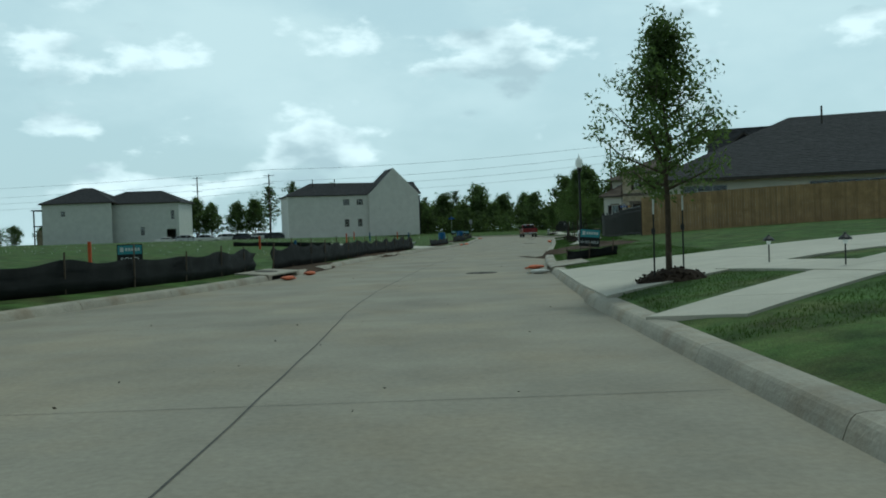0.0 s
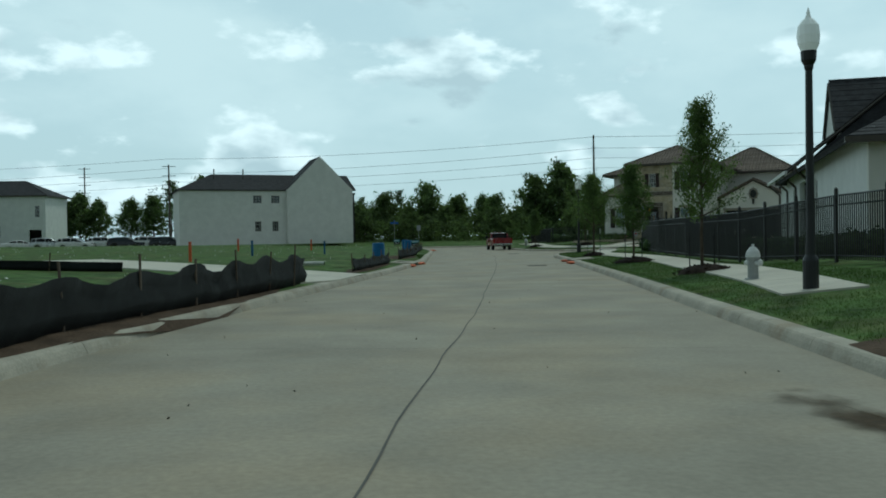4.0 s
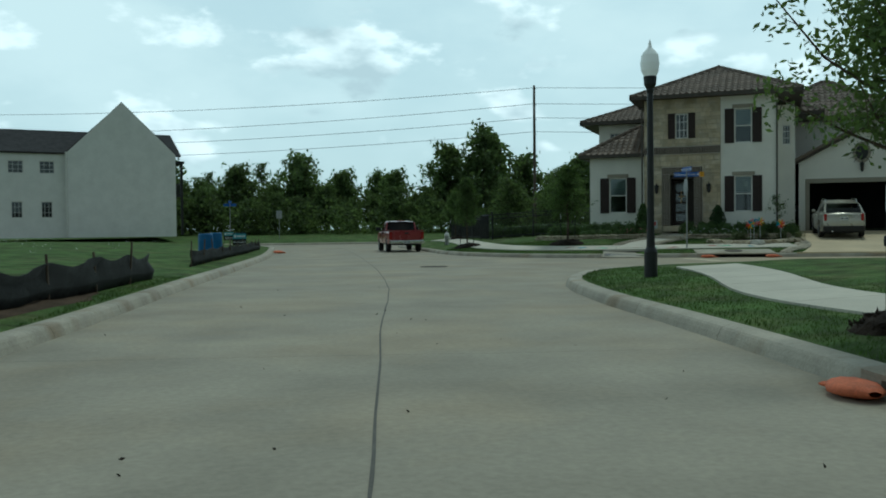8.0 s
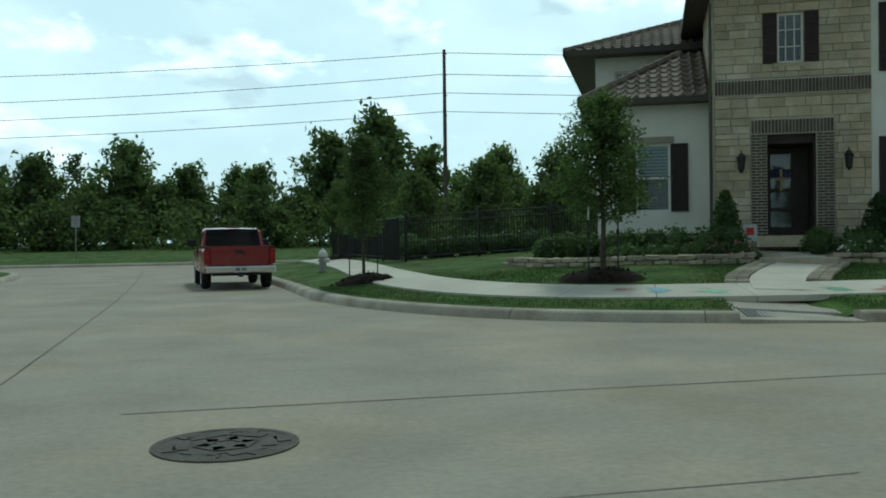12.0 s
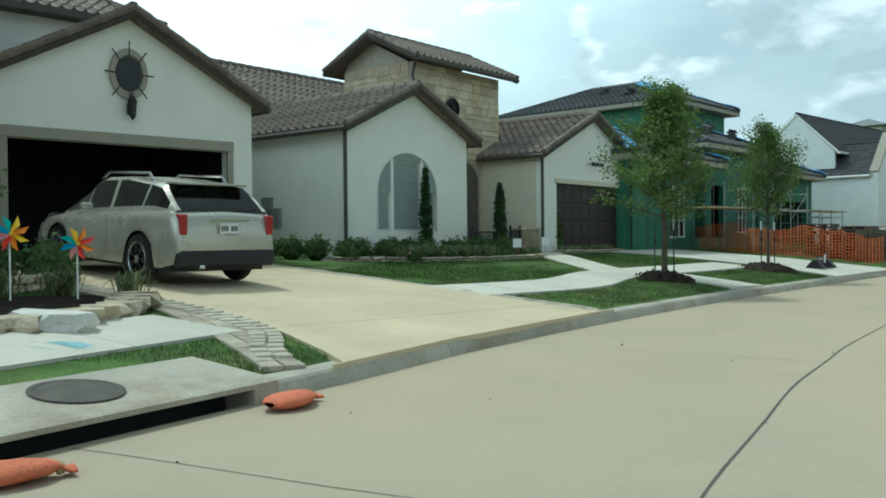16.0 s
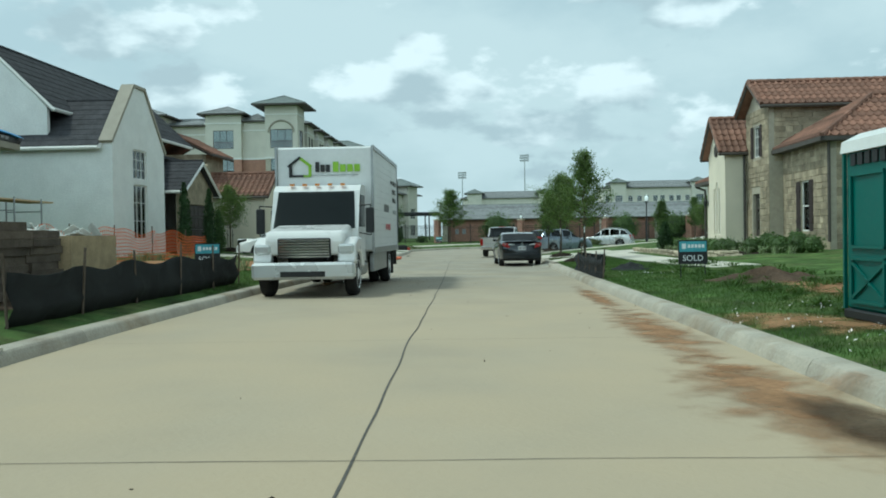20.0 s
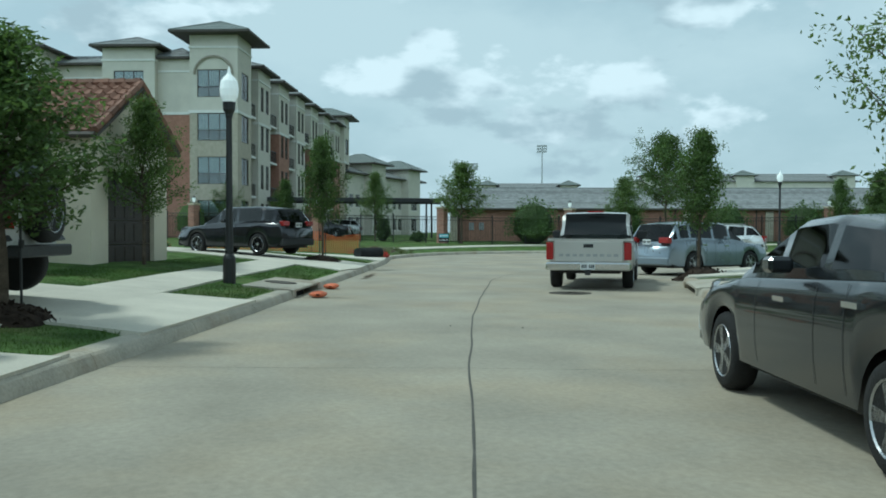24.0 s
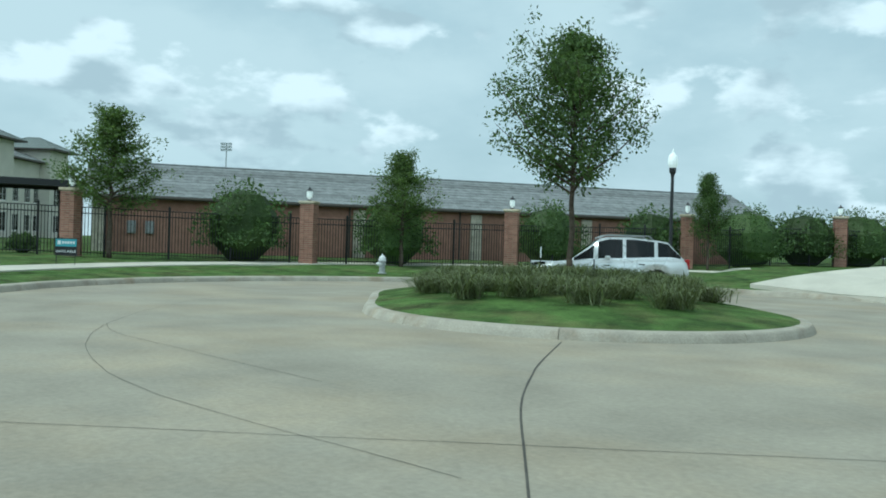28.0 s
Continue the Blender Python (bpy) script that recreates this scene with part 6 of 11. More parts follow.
def house_five():
    H = thing("red_tile_house", 89.8, 77.8, 0, -31, "cream stucco house with red tile gables", "house")
    wall(H, (-2.2, -1.0), (1.8, -1.0), 0.5, 3.7, "stucco_cream", ((1.4, 2.9, 0.7, 3.0, "blind"),), gable=[(2.0, 5.0)])
    wall(H, (-2.2, 8), (-2.2, -0.78), 0.5, 3.7, "stucco_cream")
    wall(H, (1.8, -0.78), (1.8, 4), 0.5, 3.7, "stucco_cream")
    gabled(H, -2.2, 1.8, -1.0, 8, 3.75, 1.4, "red_tile", over=0.3, rake=0.25)
    wall(H, (2.1, -2.5), (6.7, -2.5), 0.4, 3.6, "stucco_cream", ((0.9, 3.7, 0.4, 2.8, "garage"),), gable=[(2.3, 4.9)])
    wall(H, (2.1, 6), (2.1, -2.3), 0.4, 3.6, "stucco_cream")
    wall(H, (6.7, -2.28), (6.7, 6), 0.4, 3.6, "stucco_cream")
    gabled(H, 2.1, 6.7, -2.5, 7, 3.6, 1.5, "red_tile", over=0.3, rake=0.25)
    block(H, -3.5, 9, 4, 12, 0.5, 4.4, "fieldstone")
    hip(H, -3.5, 9, 4, 12, 4.4, 2.6, "red_tile", 0.4)
    block(H, -0.6, 2.6, 2.8, 6, 0.5, 6.3, "fieldstone")
    gabled(H, -0.6, 2.6, 2.8, 6, 6.3, 1.1, "red_tile", axis="x", over=0.5, rake=0.4)
    return H


house_five()


def house_six():
    """Fieldstone house across the street; its plan frame runs along its street front."""
    H = thing("fieldstone_house", 65.85, 62.35, 0, 149, "fieldstone and cream stucco house with red tile roofs", "house")
    # front runs from the cream gable (x > 0 is towards the right when seen from the street)
    tw = wall(H, (-3.3, 0.0), (0.0, 0.0), 0.5, 6.7, "mortar", ((0.9, 1.9, 1.1, 3.0, "door"), (1.1, 2.1, 4.6, 6.0, "grid")), gable=[(1.65, 7.8)])
    stones(tw, Matrix.Identity(4), 0, 3.3, 0.6, 6.7, "fieldstone", [(0.75, 2.05, 1.0, 3.3), (1.0, 2.2, 4.5, 6.1)], 0.18, 0.34, 0.25, 0.6, 21)
    ts = wall(H, (0.0, 0.22), (0.0, 4.5), 0.5, 6.7, "mortar")
    stones(ts, Matrix.Identity(4), 0, 4.2, 4.3, 6.7, "fieldstone", [], 0.18, 0.34, 0.25, 0.6, 22)
    wall(H, (-3.3, 4.5), (-3.3, 0.22), 0.5, 6.7, "mortar")
    gabled(H, -3.3, 0.0, 0.0, 13, 6.7, 1.25, "red_tile", over=0.35, rake=0.4, label="red barrel tile gable roof")
    sh = on_wall((-3.3, 0), (0, 0))
    shutters(H, sh, 1.1, 2.1, 4.6, 6.0, 0.3)
    # cream gable with tall arched lights
    wall(H, (-6.4, -1.0), (-3.3, -1.0), 0.5, 5.0, "stucco_cream", ((0.95, 1.25, 1.2, 3.4, "far"), (1.4, 1.7, 1.2, 3.7, "far"), (1.85, 2.15, 1.2, 3.4, "far")), gable=[(1.55, 6.6)], label="cream stucco gable")
    wall(H, (-6.4, 4), (-6.4, -0.8), 0.5, 5.0, "stucco_cream")
    wall(H, (-3.3, -0.78), (-3.3, 0.0), 0.5, 5.0, "stucco_cream")
    gabled(H, -6.4, -3.3, -1.0, 8, 5.0, 1.75, "red_tile", over=0.3, rake=0.3)
    bm = bmesh.new()
    lathe(bm, [(0.28, 0), (0.28, 0.05), (0.2, 0.06)], 20)
    part("oval_vent", bm, "dark_wood", H).matrix_local = on_wall((-6.4, -1.0), (-3.3, -1.0)) @ Matrix.Translation((1.55, -0.01, 5.2)) @ Matrix.Rotation(radians(90), 4, "X")
    # low stone wing towards the first street
    fw = wall(H, (0.0, 0.6), (5.2, 0.6), 0.5, 4.7, "mortar", ((2.1, 3.1, 1.3, 3.3, "hung"),))
    stones(fw, Matrix.Identity(4), 0, 5.2, 0.6, 4.7, "fieldstone", [(2.1, 3.1, 1.3, 3.3)], 0.18, 0.34, 0.25, 0.6, 23)
    shutters(H, on_wall((0, 0.6), (5.2, 0.6)), 2.1, 3.1, 1.3, 3.3, 0.42)
    wr = wall(H, (5.2, 0.82), (5.2, 14), 0.5, 4.7, "mortar", ((3.0, 4.6, 1.3, 3.4, "blind"),))
    stones(wr, Matrix.Identity(4), 0, 2.4, 0.6, 4.7, "fieldstone", [], 0.18, 0.34, 0.25, 0.6, 24)
    trim = part("stucco_panel", boxed(2.45, 6.5, -0.03, 0.0, 0.6, 1.28), "stucco_cream", H)
    trim.matrix_local = on_wall((5.2, 0.82), (5.2, 14))
    hip(H, 0.0, 5.2, 0.6, 14, 4.75, 1.9, "red_tile", 0.45)
    hip(H, -9, 5.2, 7, 16, 4.8, 3.2, "red_tile", 0.4)
    pipe(H, [(5.35, 0.5, 4.6), (5.35, 0.5, 0.9)], 0.06, "gutter")
    pipe(H, [(-3.2, -0.15, 4.9), (-3.2, -0.15, 0.9)], 0.06, "gutter")
    # porch wing with its garage, farther along the street
    wall(H, (-12.0, 0.25), (-6.4, 0.25), 0.5, 4.0, "stucco_cream", ((0.9, 5.0, 0.5, 3.3, "garage"),))
    wall(H, (-12.0, 9), (-12.0, 0.45), 0.5, 4.0, "stucco_cream")
    part("beam", boxed(0.8, 5.1, -0.03, 0.0, 3.3, 3.6), "dark_wood", H, "dark stained timber beam").matrix_local = on_wall((-12.0, 0.25), (-6.4, 0.25))
    hip(H, -12.0, -5.0, 0.25, 12, 4.05, 1.9, "red_tile", 0.5)
    pipe(H, [(-12.5, -0.3, 4.0), (-12.45, -0.25, 3.85), (-12.08, 0.15, 3.65), (-12.08, 0.15, 0.8)], 0.06, "gutter")
    lantern(H, on_wall((-12.0, 0.25), (-6.4, 0.25)) @ Matrix.Translation((0.35, -0.06, 2.9)))
    return H


house_six()


def far_white_house(x, y, turn, label, flip=False):
    H = thing("far_white_house", x, y, 0, turn, label, "house", "white houses over the lots")
    wall(H, (0, 0), (13.4, 0), 0.8, 7.7, "white_brick", ((9.0, 10.2, 6.0, 7.1, "far"), (11.3, 12.5, 6.0, 7.1, "far"), (9.2, 10.1, 2.4, 3.8, "far"), (11.4, 12.3, 2.4, 3.8, "far")), label="long white wall with four small windows")
    wall(H, (13.4, -0.4), (22.0, -0.4), 0.8, 7.8, "white_brick", gable=[(4.3, 12.1)], label="blank white gable wall")
    wall(H, (0, 9), (0, 0.22), 0.8, 7.7, "white_brick")
    wall(H, (22, -0.18), (22, 9), 0.8, 7.8, "white_brick", ((2, 3, 2, 4, "far"), (5, 6, 2, 4, "far")))
    wall(H, (22, 9.2), (0, 9.2), 0.8, 7.7, "white_brick")
    t = Tiles(flat=True)
    r0, r1 = (4.4, 4.5, 10.0), (22.5, 4.5, 10.0)
    t.slope((-0.3, -0.3, 7.75), (22.5, -0.3, 7.75), r1, r0), t.slope((22.5, 9.3, 7.75), (-0.3, 9.3, 7.75), r0, r1), t.slope((-0.3, 9.3, 7.75), (-0.3, -0.3, 7.75), r0, r0)
    t.done("roof", "shingle", H, "dark shingle roof")
    bm = bmesh.new()
    prism(bm, [(0.1, 7.8), (8.9, 7.8), (4.5, 9.85)], 21.95, 22.2, "x")
    part("end_gable", bm, "white_brick", H)
    gabled(H, 13.4, 22.0, -0.3, 6, 7.85, 4.2, "shingle", over=0.05, rake=0.02, flat=True)
    for s in (4.6, 8.3):
        pipe(H, [(s, 3.0, 9), (s, 3.0, 10.6)], 0.08, "gutter", "vent_pipe", 6)
    pipe(H, [(13.3, -0.45, 7.8), (13.3, -0.45, 1)], 0.07, "white_trim")
    bm = bmesh.new()
    box(bm, 22.25, 23.5, 4.0, 8.6, 4.4, 4.6)
    box(bm, 22.25, 23.6, 3.8, 8.8, 7.4, 7.6)
    for yy in (4.2, 8.4):
        box(bm, 23.3, 23.5, yy - 0.1, yy + 0.1, 0.9, 7.4)
    for k in range(18):
        rod(bm, (23.45, 4.2 + 0.24 * k, 4.6), (23.45, 4.2 + 0.24 * k, 5.6), 0.02, n=4)
    box(bm, 23.4, 23.5, 4.1, 8.5, 5.55, 5.65)
    part("balcony", bm, "iron", H, "dark timber balcony on posts")
    return H


far_white_house(-25.2, 143.2, 17.5, "white brick two-storey house with a dark roof over an empty lot")


def white_house_two():
    H = thing("far_white_house", -75, 164.5, 0, 0, "long white two-storey house with a dark hipped roof", "house", "white houses over the lots")
    wall(H, (0, 0), (13, 0), 0.8, 8.8, "white_brick", ((3.5, 4.4, 6.3, 7.4, "far"),))
    wall(H, (11, 2), (25, 2), 0.8, 8.5, "white_brick", ((6.6, 7.5, 2.3, 4.0, "far"), (11.6, 13.4, 1.0, 3.4, "none"), (12.4, 13.2, 5.2, 7.0, "far")))
    wall(H, (25, 2.2), (25, 11), 0.8, 8.5, "white_brick")
    wall(H, (0, 11), (0, 0.2), 0.8, 8.8, "white_brick")
    wall(H, (25, 11), (0, 11), 0.8, 8.5, "white_brick")
    hip(H, 0, 13, 0, 11, 8.8, 3.0, "shingle", 0.4, "dark shingle roof", flat=True)
    hip(H, 9, 25, 2, 11, 8.5, 2.4, "shingle", 0.4, flat=True)
    bm = bmesh.new()
    box(bm, -2.2, -0.1, 1, 5, 4.6, 4.8)
    box(bm, -2.4, -0.1, 0.8, 5.2, 7.6, 7.8)
    for yy in (1.1, 4.9):
        box(bm, -2.1, -1.9, yy - 0.1, yy + 0.1, 0.9, 7.6)
    part("porch", bm, "iron", H)
    block(H, -2.0, 0.0, 2, 8, 0.8, 4.0, "fieldstone")
    return H


white_house_two()


def dark_roof_house():
    H = thing("dark_roof_house", 13.6, 56.3, 0, -20, "long white house under large dark shingle roofs behind fences", "house")
    # front block under a broad hip
    wall(H, (0, 0), (24, 0), 0.9, 3.95, "stucco", ((1.6, 4.4, 2.3, 3.6, "far"), (9.0, 14.0, 2.3, 3.6, "far")))
    wall(H, (24, 0.22), (24, 21.78), 0.9, 3.95, "stucco")
    wall(H, (24, 22), (10, 22), 0.9, 3.95, "stucco")
    t = Tiles(flat=True)
    a, b, c, d = (-0.6, -0.6, 3.95), (24.6, -0.6, 3.95), (24.6, 24, 3.95), (-0.6, 24, 3.95)
    p, q = (8.4, 14.1, 8.9), (18.2, 14.1, 8.9)
    t.slope(a, b, q, p), t.slope(b, c, q, q), t.slope(c, d, p, q), t.slope(d, a, p, p)
    t.done("roof", "shingle", H, "large dark shingle hipped roof")
    part("gutter", boxed(-0.7, 26.7, -0.72, -0.58, 3.75, 3.92), "gutter", H)
    # west wing along the street, its eave a little higher
    wall(H, (0, 27.3), (0, 0.22), 0.9, 4.25, "white_brick", ((1.4, 2.0, 1.7, 2.6, "far"), (3.9, 4.6, 1.7, 2.8, "far"), (6.6, 7.6, 1.9, 3.5, "far"), (9.6, 12.6, 0.9, 3.6, "open"), (15.0, 16.2, 1.9, 3.5, "far")), label="long white brick wall with small windows and a porch")
    part("porch_back", boxed(1.6, 1.75, 14.2, 18.2, 0.9, 4.2), "white_brick", H)
    wall(H, (10, 27.3), (0.22, 27.3), 0.9, 4.25, "white_brick", gable=[(4.9, 8.7)], label="white gable end")
    wall(H, (10, 22.2), (10, 27.1), 0.9, 4.25, "white_brick")
    gabled(H, 0, 10, 21.0, 27.3, 4.2, 4.5, "shingle", over=0.6, rake=0.25, label="steep dark shingle roof", flat=True)
    bm = bmesh.new()
    prism(bm, [(0.2, 4.4), (9.8, 4.4), (5.0, 8.5)], 20.9, 21.1)
    part("roof_end", bm, "shingle", H)
    # steep white gable standing on the west slope
    wall(H, (2.15, 25.4), (2.15, 21.3), 5.9, 6.5, "white_brick", gable=[(2.05, 9.05)], label="steep white gable on the roof slope")
    gabled(H, 2.15, 12.0, 21.3, 25.4, 6.5, 2.72, "shingle", axis="x", over=0.1, rake=0.1, flat=True)
    bm = bmesh.new()
    box(bm, -0.72, -0.6, 17.0, 27.9, 4.02, 4.18)
    part("gutter", bm, "white_trim", H, "white eaves gutter")
    for y in (27.2, 22.6, 18.4, 13.0):
        pipe(H, [(-0.66, y, 4.1), (-0.62, y, 3.95), (-0.1, y, 3.45), (-0.1, y, 1.0)], 0.055, "gutter")
    pipe(H, [(10.5, 11.5, 6.5), (10.5, 11.5, 9.3)], 0.07, "gutter", "vent_pipe", 6)
    return H


dark_roof_house()

# ---- trees, shrubs, grasses ----
def leaf_quads(verts, faces, p, r, n, size, rng, flat=1.0):
    for _ in range(n):
        c = Vector((p[0] + max(-1.5 * r, min(1.5 * r, rng.gauss(0, r))), p[1] + max(-1.5 * r, min(1.5 * r, rng.gauss(0, r))), p[2] + max(-1.5 * r, min(1.5 * r, rng.gauss(0, r * flat)))))
        a = Vector((rng.gauss(0, 1), rng.gauss(0, 1), rng.gauss(0, 1))).normalized()
        b = a.cross(Vector((rng.gauss(0, 1), rng.gauss(0, 1), rng.gauss(0, 1)))).normalized()
        s = size * rng.uniform(0.6, 1.25)
        k = len(verts)
        verts += [tuple(c - a * s), tuple(c + b * s * 0.45), tuple(c + a * s), tuple(c - b * s * 0.45)]
        faces.append((k, k + 1, k + 2, k + 3))


def make_tree(name, seed, H, R, low, trunk, leaf, bark, mat, limbs=26, leaves=9, per=11, size=0.075, ragged=0.35, top=0.45, label="", group=""):
    """A tree at the origin: tapered trunk, limbs, and leaves in loose sprays along them. low: where the crown begins."""
    rng = random.Random(seed)
    T = thing(name, label=label, category="tree", group=group)
    bm = bmesh.new()
    pts = [Vector((0, 0, -0.1))]
    n = 9
    for i in range(1, n + 1):
        f = i / n
        pts.append(Vector((rng.gauss(0, 0.012) * H * f, rng.gauss(0, 0.012) * H * f, H * 0.96 * f)))
    for i in range(n):
        rod(bm, pts[i], pts[i + 1], trunk * (1 - 0.92 * (i / n)) + 0.006, trunk * (1 - 0.92 * ((i + 1) / n)) + 0.006, 8, caps=(i in (0, n - 1)))
    verts, faces = [], []

    def spine(z):
        f = max(0.0, min(0.999, z / (H * 0.96))) * n
        i = int(f)
        return pts[i].lerp(pts[i + 1], f - i)
    for k in range(limbs):
        f = (k + rng.random()) / limbs
        z = low + (H * 0.93 - low) * f
        a = k * 2.399 + rng.uniform(-0.4, 0.4)
        shape = math.sin(math.pi * min(1.0, (0.18 + 0.82 * f)) ** top) ** 0.8
        reach = R * max(0.22, shape) * rng.uniform(1 - ragged, 1 + ragged * 0.8)
        rise = min(reach * rng.uniform(0.35, 0.95), max(0.05, H * 0.98 - z))
        p0 = spine(z)
        p1 = p0 + Vector((math.cos(a) * reach, math.sin(a) * reach, rise))
        mid = p0.lerp(p1, 0.5) + Vector((rng.gauss(0, 0.06), rng.gauss(0, 0.06), -rise * 0.08)) * R
        r = trunk * 0.38 * (1 - 0.7 * f) + 0.004
        rod(bm, p0, mid, r, r * 0.6, 5, caps=False)
        rod(bm, mid, p1, r * 0.6, r * 0.2, 5)
        for j in range(leaves):
            g = 0.25 + 0.8 * (j + rng.random()) / leaves
            q = (p0.lerp(mid, g * 2) if g < 0.5 else mid.lerp(p1, min(1.08, g * 2 - 1)))
            off = Vector((rng.gauss(0, 1), rng.gauss(0, 1), rng.gauss(0, 0.7))) * (0.09 * R * (0.5 + g))
            if j % 3 == 0:
                rod(bm, q, q + off, r * 0.25, r * 0.12, 4, caps=False)
            leaf_quads(verts, faces, q + off, 0.075 * R + 0.03, per, size, rng, 0.8)
    for j in range(10):
        leaf_quads(verts, faces, spine(H * (0.86 + 0.014 * j)), 0.08 * R, per, size, rng)
    part("trunk", bm, bark, T, smoothed=True)
    raw("crown", verts, faces, mat, T)
    return T


OAK = "young street tree with small green leaves, held by stakes"
tree_a = make_tree("street_tree", 11, 4.5, 1.0, 1.35, 0.055, None, "bark", "leaf", limbs=44, leaves=12, per=24, size=0.043, label=OAK, group="street trees")
tree_b = make_tree("street_tree", 12, 4.2, 0.95, 1.25, 0.05, None, "bark", "leaf_dark", limbs=48, leaves=12, per=25, size=0.045, ragged=0.3, label=OAK, group="street trees")
tree_c = make_tree("street_tree", 13, 4.4, 1.25, 1.5, 0.055, None, "bark", "leaf", limbs=46, leaves=12, per=23, size=0.045, ragged=0.5, top=0.6, label=OAK, group="street trees")
tree_d = make_tree("island_tree", 14, 6.0, 1.55, 2.1, 0.075, None, "bark", "leaf_dark", limbs=54, leaves=14, per=24, size=0.055, ragged=0.45, top=0.75, label="larger young tree on the turning-circle island")
tree_d.matrix_basis = pose(103.4, 46.0, 0.5)
TREES = [(tree_a, 3.76, 14.8, 4.5), (tree_a, 8.35, 55.0, 4.6), (tree_b, 9.8, 66.4, 3.9), (tree_c, 11.05, 78.2, 4.3), (tree_b, 14.0, 113.6, 3.8), (tree_b, 17.55, 108.5, 3.9), (tree_b, 16.4, 129, 3.6),
         (tree_a, 38.1, 99.4, 4.6), (tree_c, 44.3, 96.6, 4.4), (tree_b, 79.8, 76.5, 3.7), (tree_b, 97.9, 66.3, 4.8), (tree_a, 68.2, 70.35, 4.6), (tree_c, 74.6, 67.0, 4.2), (tree_b, 87.0, 59.2, 4.4),
         (tree_a, 124.6, 46.4, 6.0), (tree_a, 118.3, 36.6, 5.0), (tree_c, 96.0, 36.4, 4.6), (tree_b, 91.5, 45.5, 4.2), (tree_a, 128.5, 51.5, 5.2), (tree_b, 133, 57, 5.0), (tree_c, 138, 60, 4.6), (tree_b, 110.5, 24.0, 5.0), (tree_b, 104.6, 72.5, 3.6), (tree_a, 91.0, 73.3, 4.2), (tree_c, 85.5, 80.5, 3.6), (tree_b, 57.5, 66.0, 3.4)]
used = set()
rngt = random.Random(3)
STAKED = []
for k, (kind_of, x, y, h) in enumerate(TREES):
    hh = {tree_a: 4.5, tree_b: 4.2, tree_c: 4.4}[kind_of]
    broad = {0: 0.95, 1: 0.82, 2: 0.9, 5: 1.4, 7: 1.3, 8: 0.85, 9: 1.6, 10: 0.9, 14: 1.5, 15: 1.4}.get(k, 1.0) * h / hh
    m = pose(x, y, ground(x, y), 0, 0, rngt.uniform(0, 360)) @ Matrix.Diagonal((broad, broad, h / hh, 1.0))
    if kind_of in used:
        copy_thing(kind_of, m)
    else:
        kind_of.matrix_basis = m
        used.add(kind_of)
    if k not in (14, 15, 18, 19, 20, 21, 22, 23):
        STAKED.append((x, y))


def mulch_bed(x, y, r, h=0.19):
    rng = random.Random(int(x * 100 + y))
    z0 = ground(x, y)
    verts, faces = [(x, y, z0 + h)], []
    rings, n = 4, 18
    for i in range(1, rings + 1):
        for j in range(n):
            a = 2 * math.pi * j / n
            rr = r * i / rings * (1 + 0.12 * math.sin(3 * a + x) + rng.uniform(-0.05, 0.05))
            px, py = x + rr * math.cos(a), y + rr * math.sin(a)
            verts.append((px, py, ground(px, py) + h * (1 - (i / rings) ** 2) + (rng.uniform(0, 0.03) if i < rings else -0.03)))
    for j in range(n):
        faces.append((0, 1 + j, 1 + (j + 1) % n))
    for i in range(rings - 1):
        for j in range(n):
            a, b = 1 + i * n + j, 1 + i * n + (j + 1) % n
            faces.append((a, a + n, b + n, b))
    bed = raw("mulch_bed", verts, faces, "mulch")
    verts, faces = [], []
    for _ in range(160):
        a, rr = rng.uniform(0, 6.283), r * math.sqrt(rng.random())
        px, py = x + rr * math.cos(a), y + rr * math.sin(a)
        leaf_quads(verts, faces, (px, py, ground(px, py) + h * (1 - (rr / r) ** 2) + 0.02), 0.01, 1, 0.05, rng)
    tagged(raw("bark_chip", verts, faces, "mulch", bed), kind="stuff")
    return tagged(bed, "mound of dark bark mulch round a tree", "mulch", "mulch beds")


def tree_stake(x, y, white):
    z = ground(x, y)
    t = thing("tree_stake", x, y, z, 0, "dark steel stake beside a young tree" + (" with a white tip" if white else ""), "stake", "tree stakes")
    bm = bmesh.new()
    rod(bm, (0, 0, -0.15), (0.01, 0.01, 1.15), 0.016, n=6)
    part("post", bm, "iron", t)
    if white:
        bm = bmesh.new()
        rod(bm, (0.01, 0.01, 1.15), (0.012, 0.012, 1.4), 0.018, n=6)
        part("tip", bm, "letter_white", t)
    bm = bmesh.new()
    lathe(bm, [(0.03, 0.82), (0.035, 0.87), (0.03, 0.92)], 8)
    part("tie", bm, "black_plastic", t)


for k, (x, y) in enumerate(STAKED):
    mulch_bed(x, y, 0.62 + 0.12 * (k % 3))
    a = 0.6 + k
    if x > 30:
        a = radians(-35)
    elif y > 40:
        a = 0.2
    for s in (-1, 1):
        tree_stake(x + s * 0.36 * math.cos(a), y + s * 0.36 * math.sin(a), k % 3 != 1)

# the wood behind the far road
wood_a = make_tree("wood_tree", 31, 9.0, 3.6, 1.2, 0.18, None, "bark", "leaf_wood", limbs=46, leaves=9, per=11, size=0.26, ragged=0.35, label="tall tree in the wood behind the houses", group="trees of the wood")
wood_b = make_tree("wood_tree", 32, 7.5, 3.4, 0.4, 0.15, None, "bark", "leaf_wood", limbs=44, leaves=9, per=11, size=0.26, ragged=0.45, top=0.6, label="broad tree in the wood behind the houses", group="trees of the wood")
wood_c = make_tree("wood_tree", 33, 10.5, 2.8, 3.0, 0.14, None, "bark", "leaf_wood", limbs=28, leaves=6, per=8, size=0.24, ragged=0.6, label="thin ragged tree in the wood", group="trees of the wood")
rngw = random.Random(5)
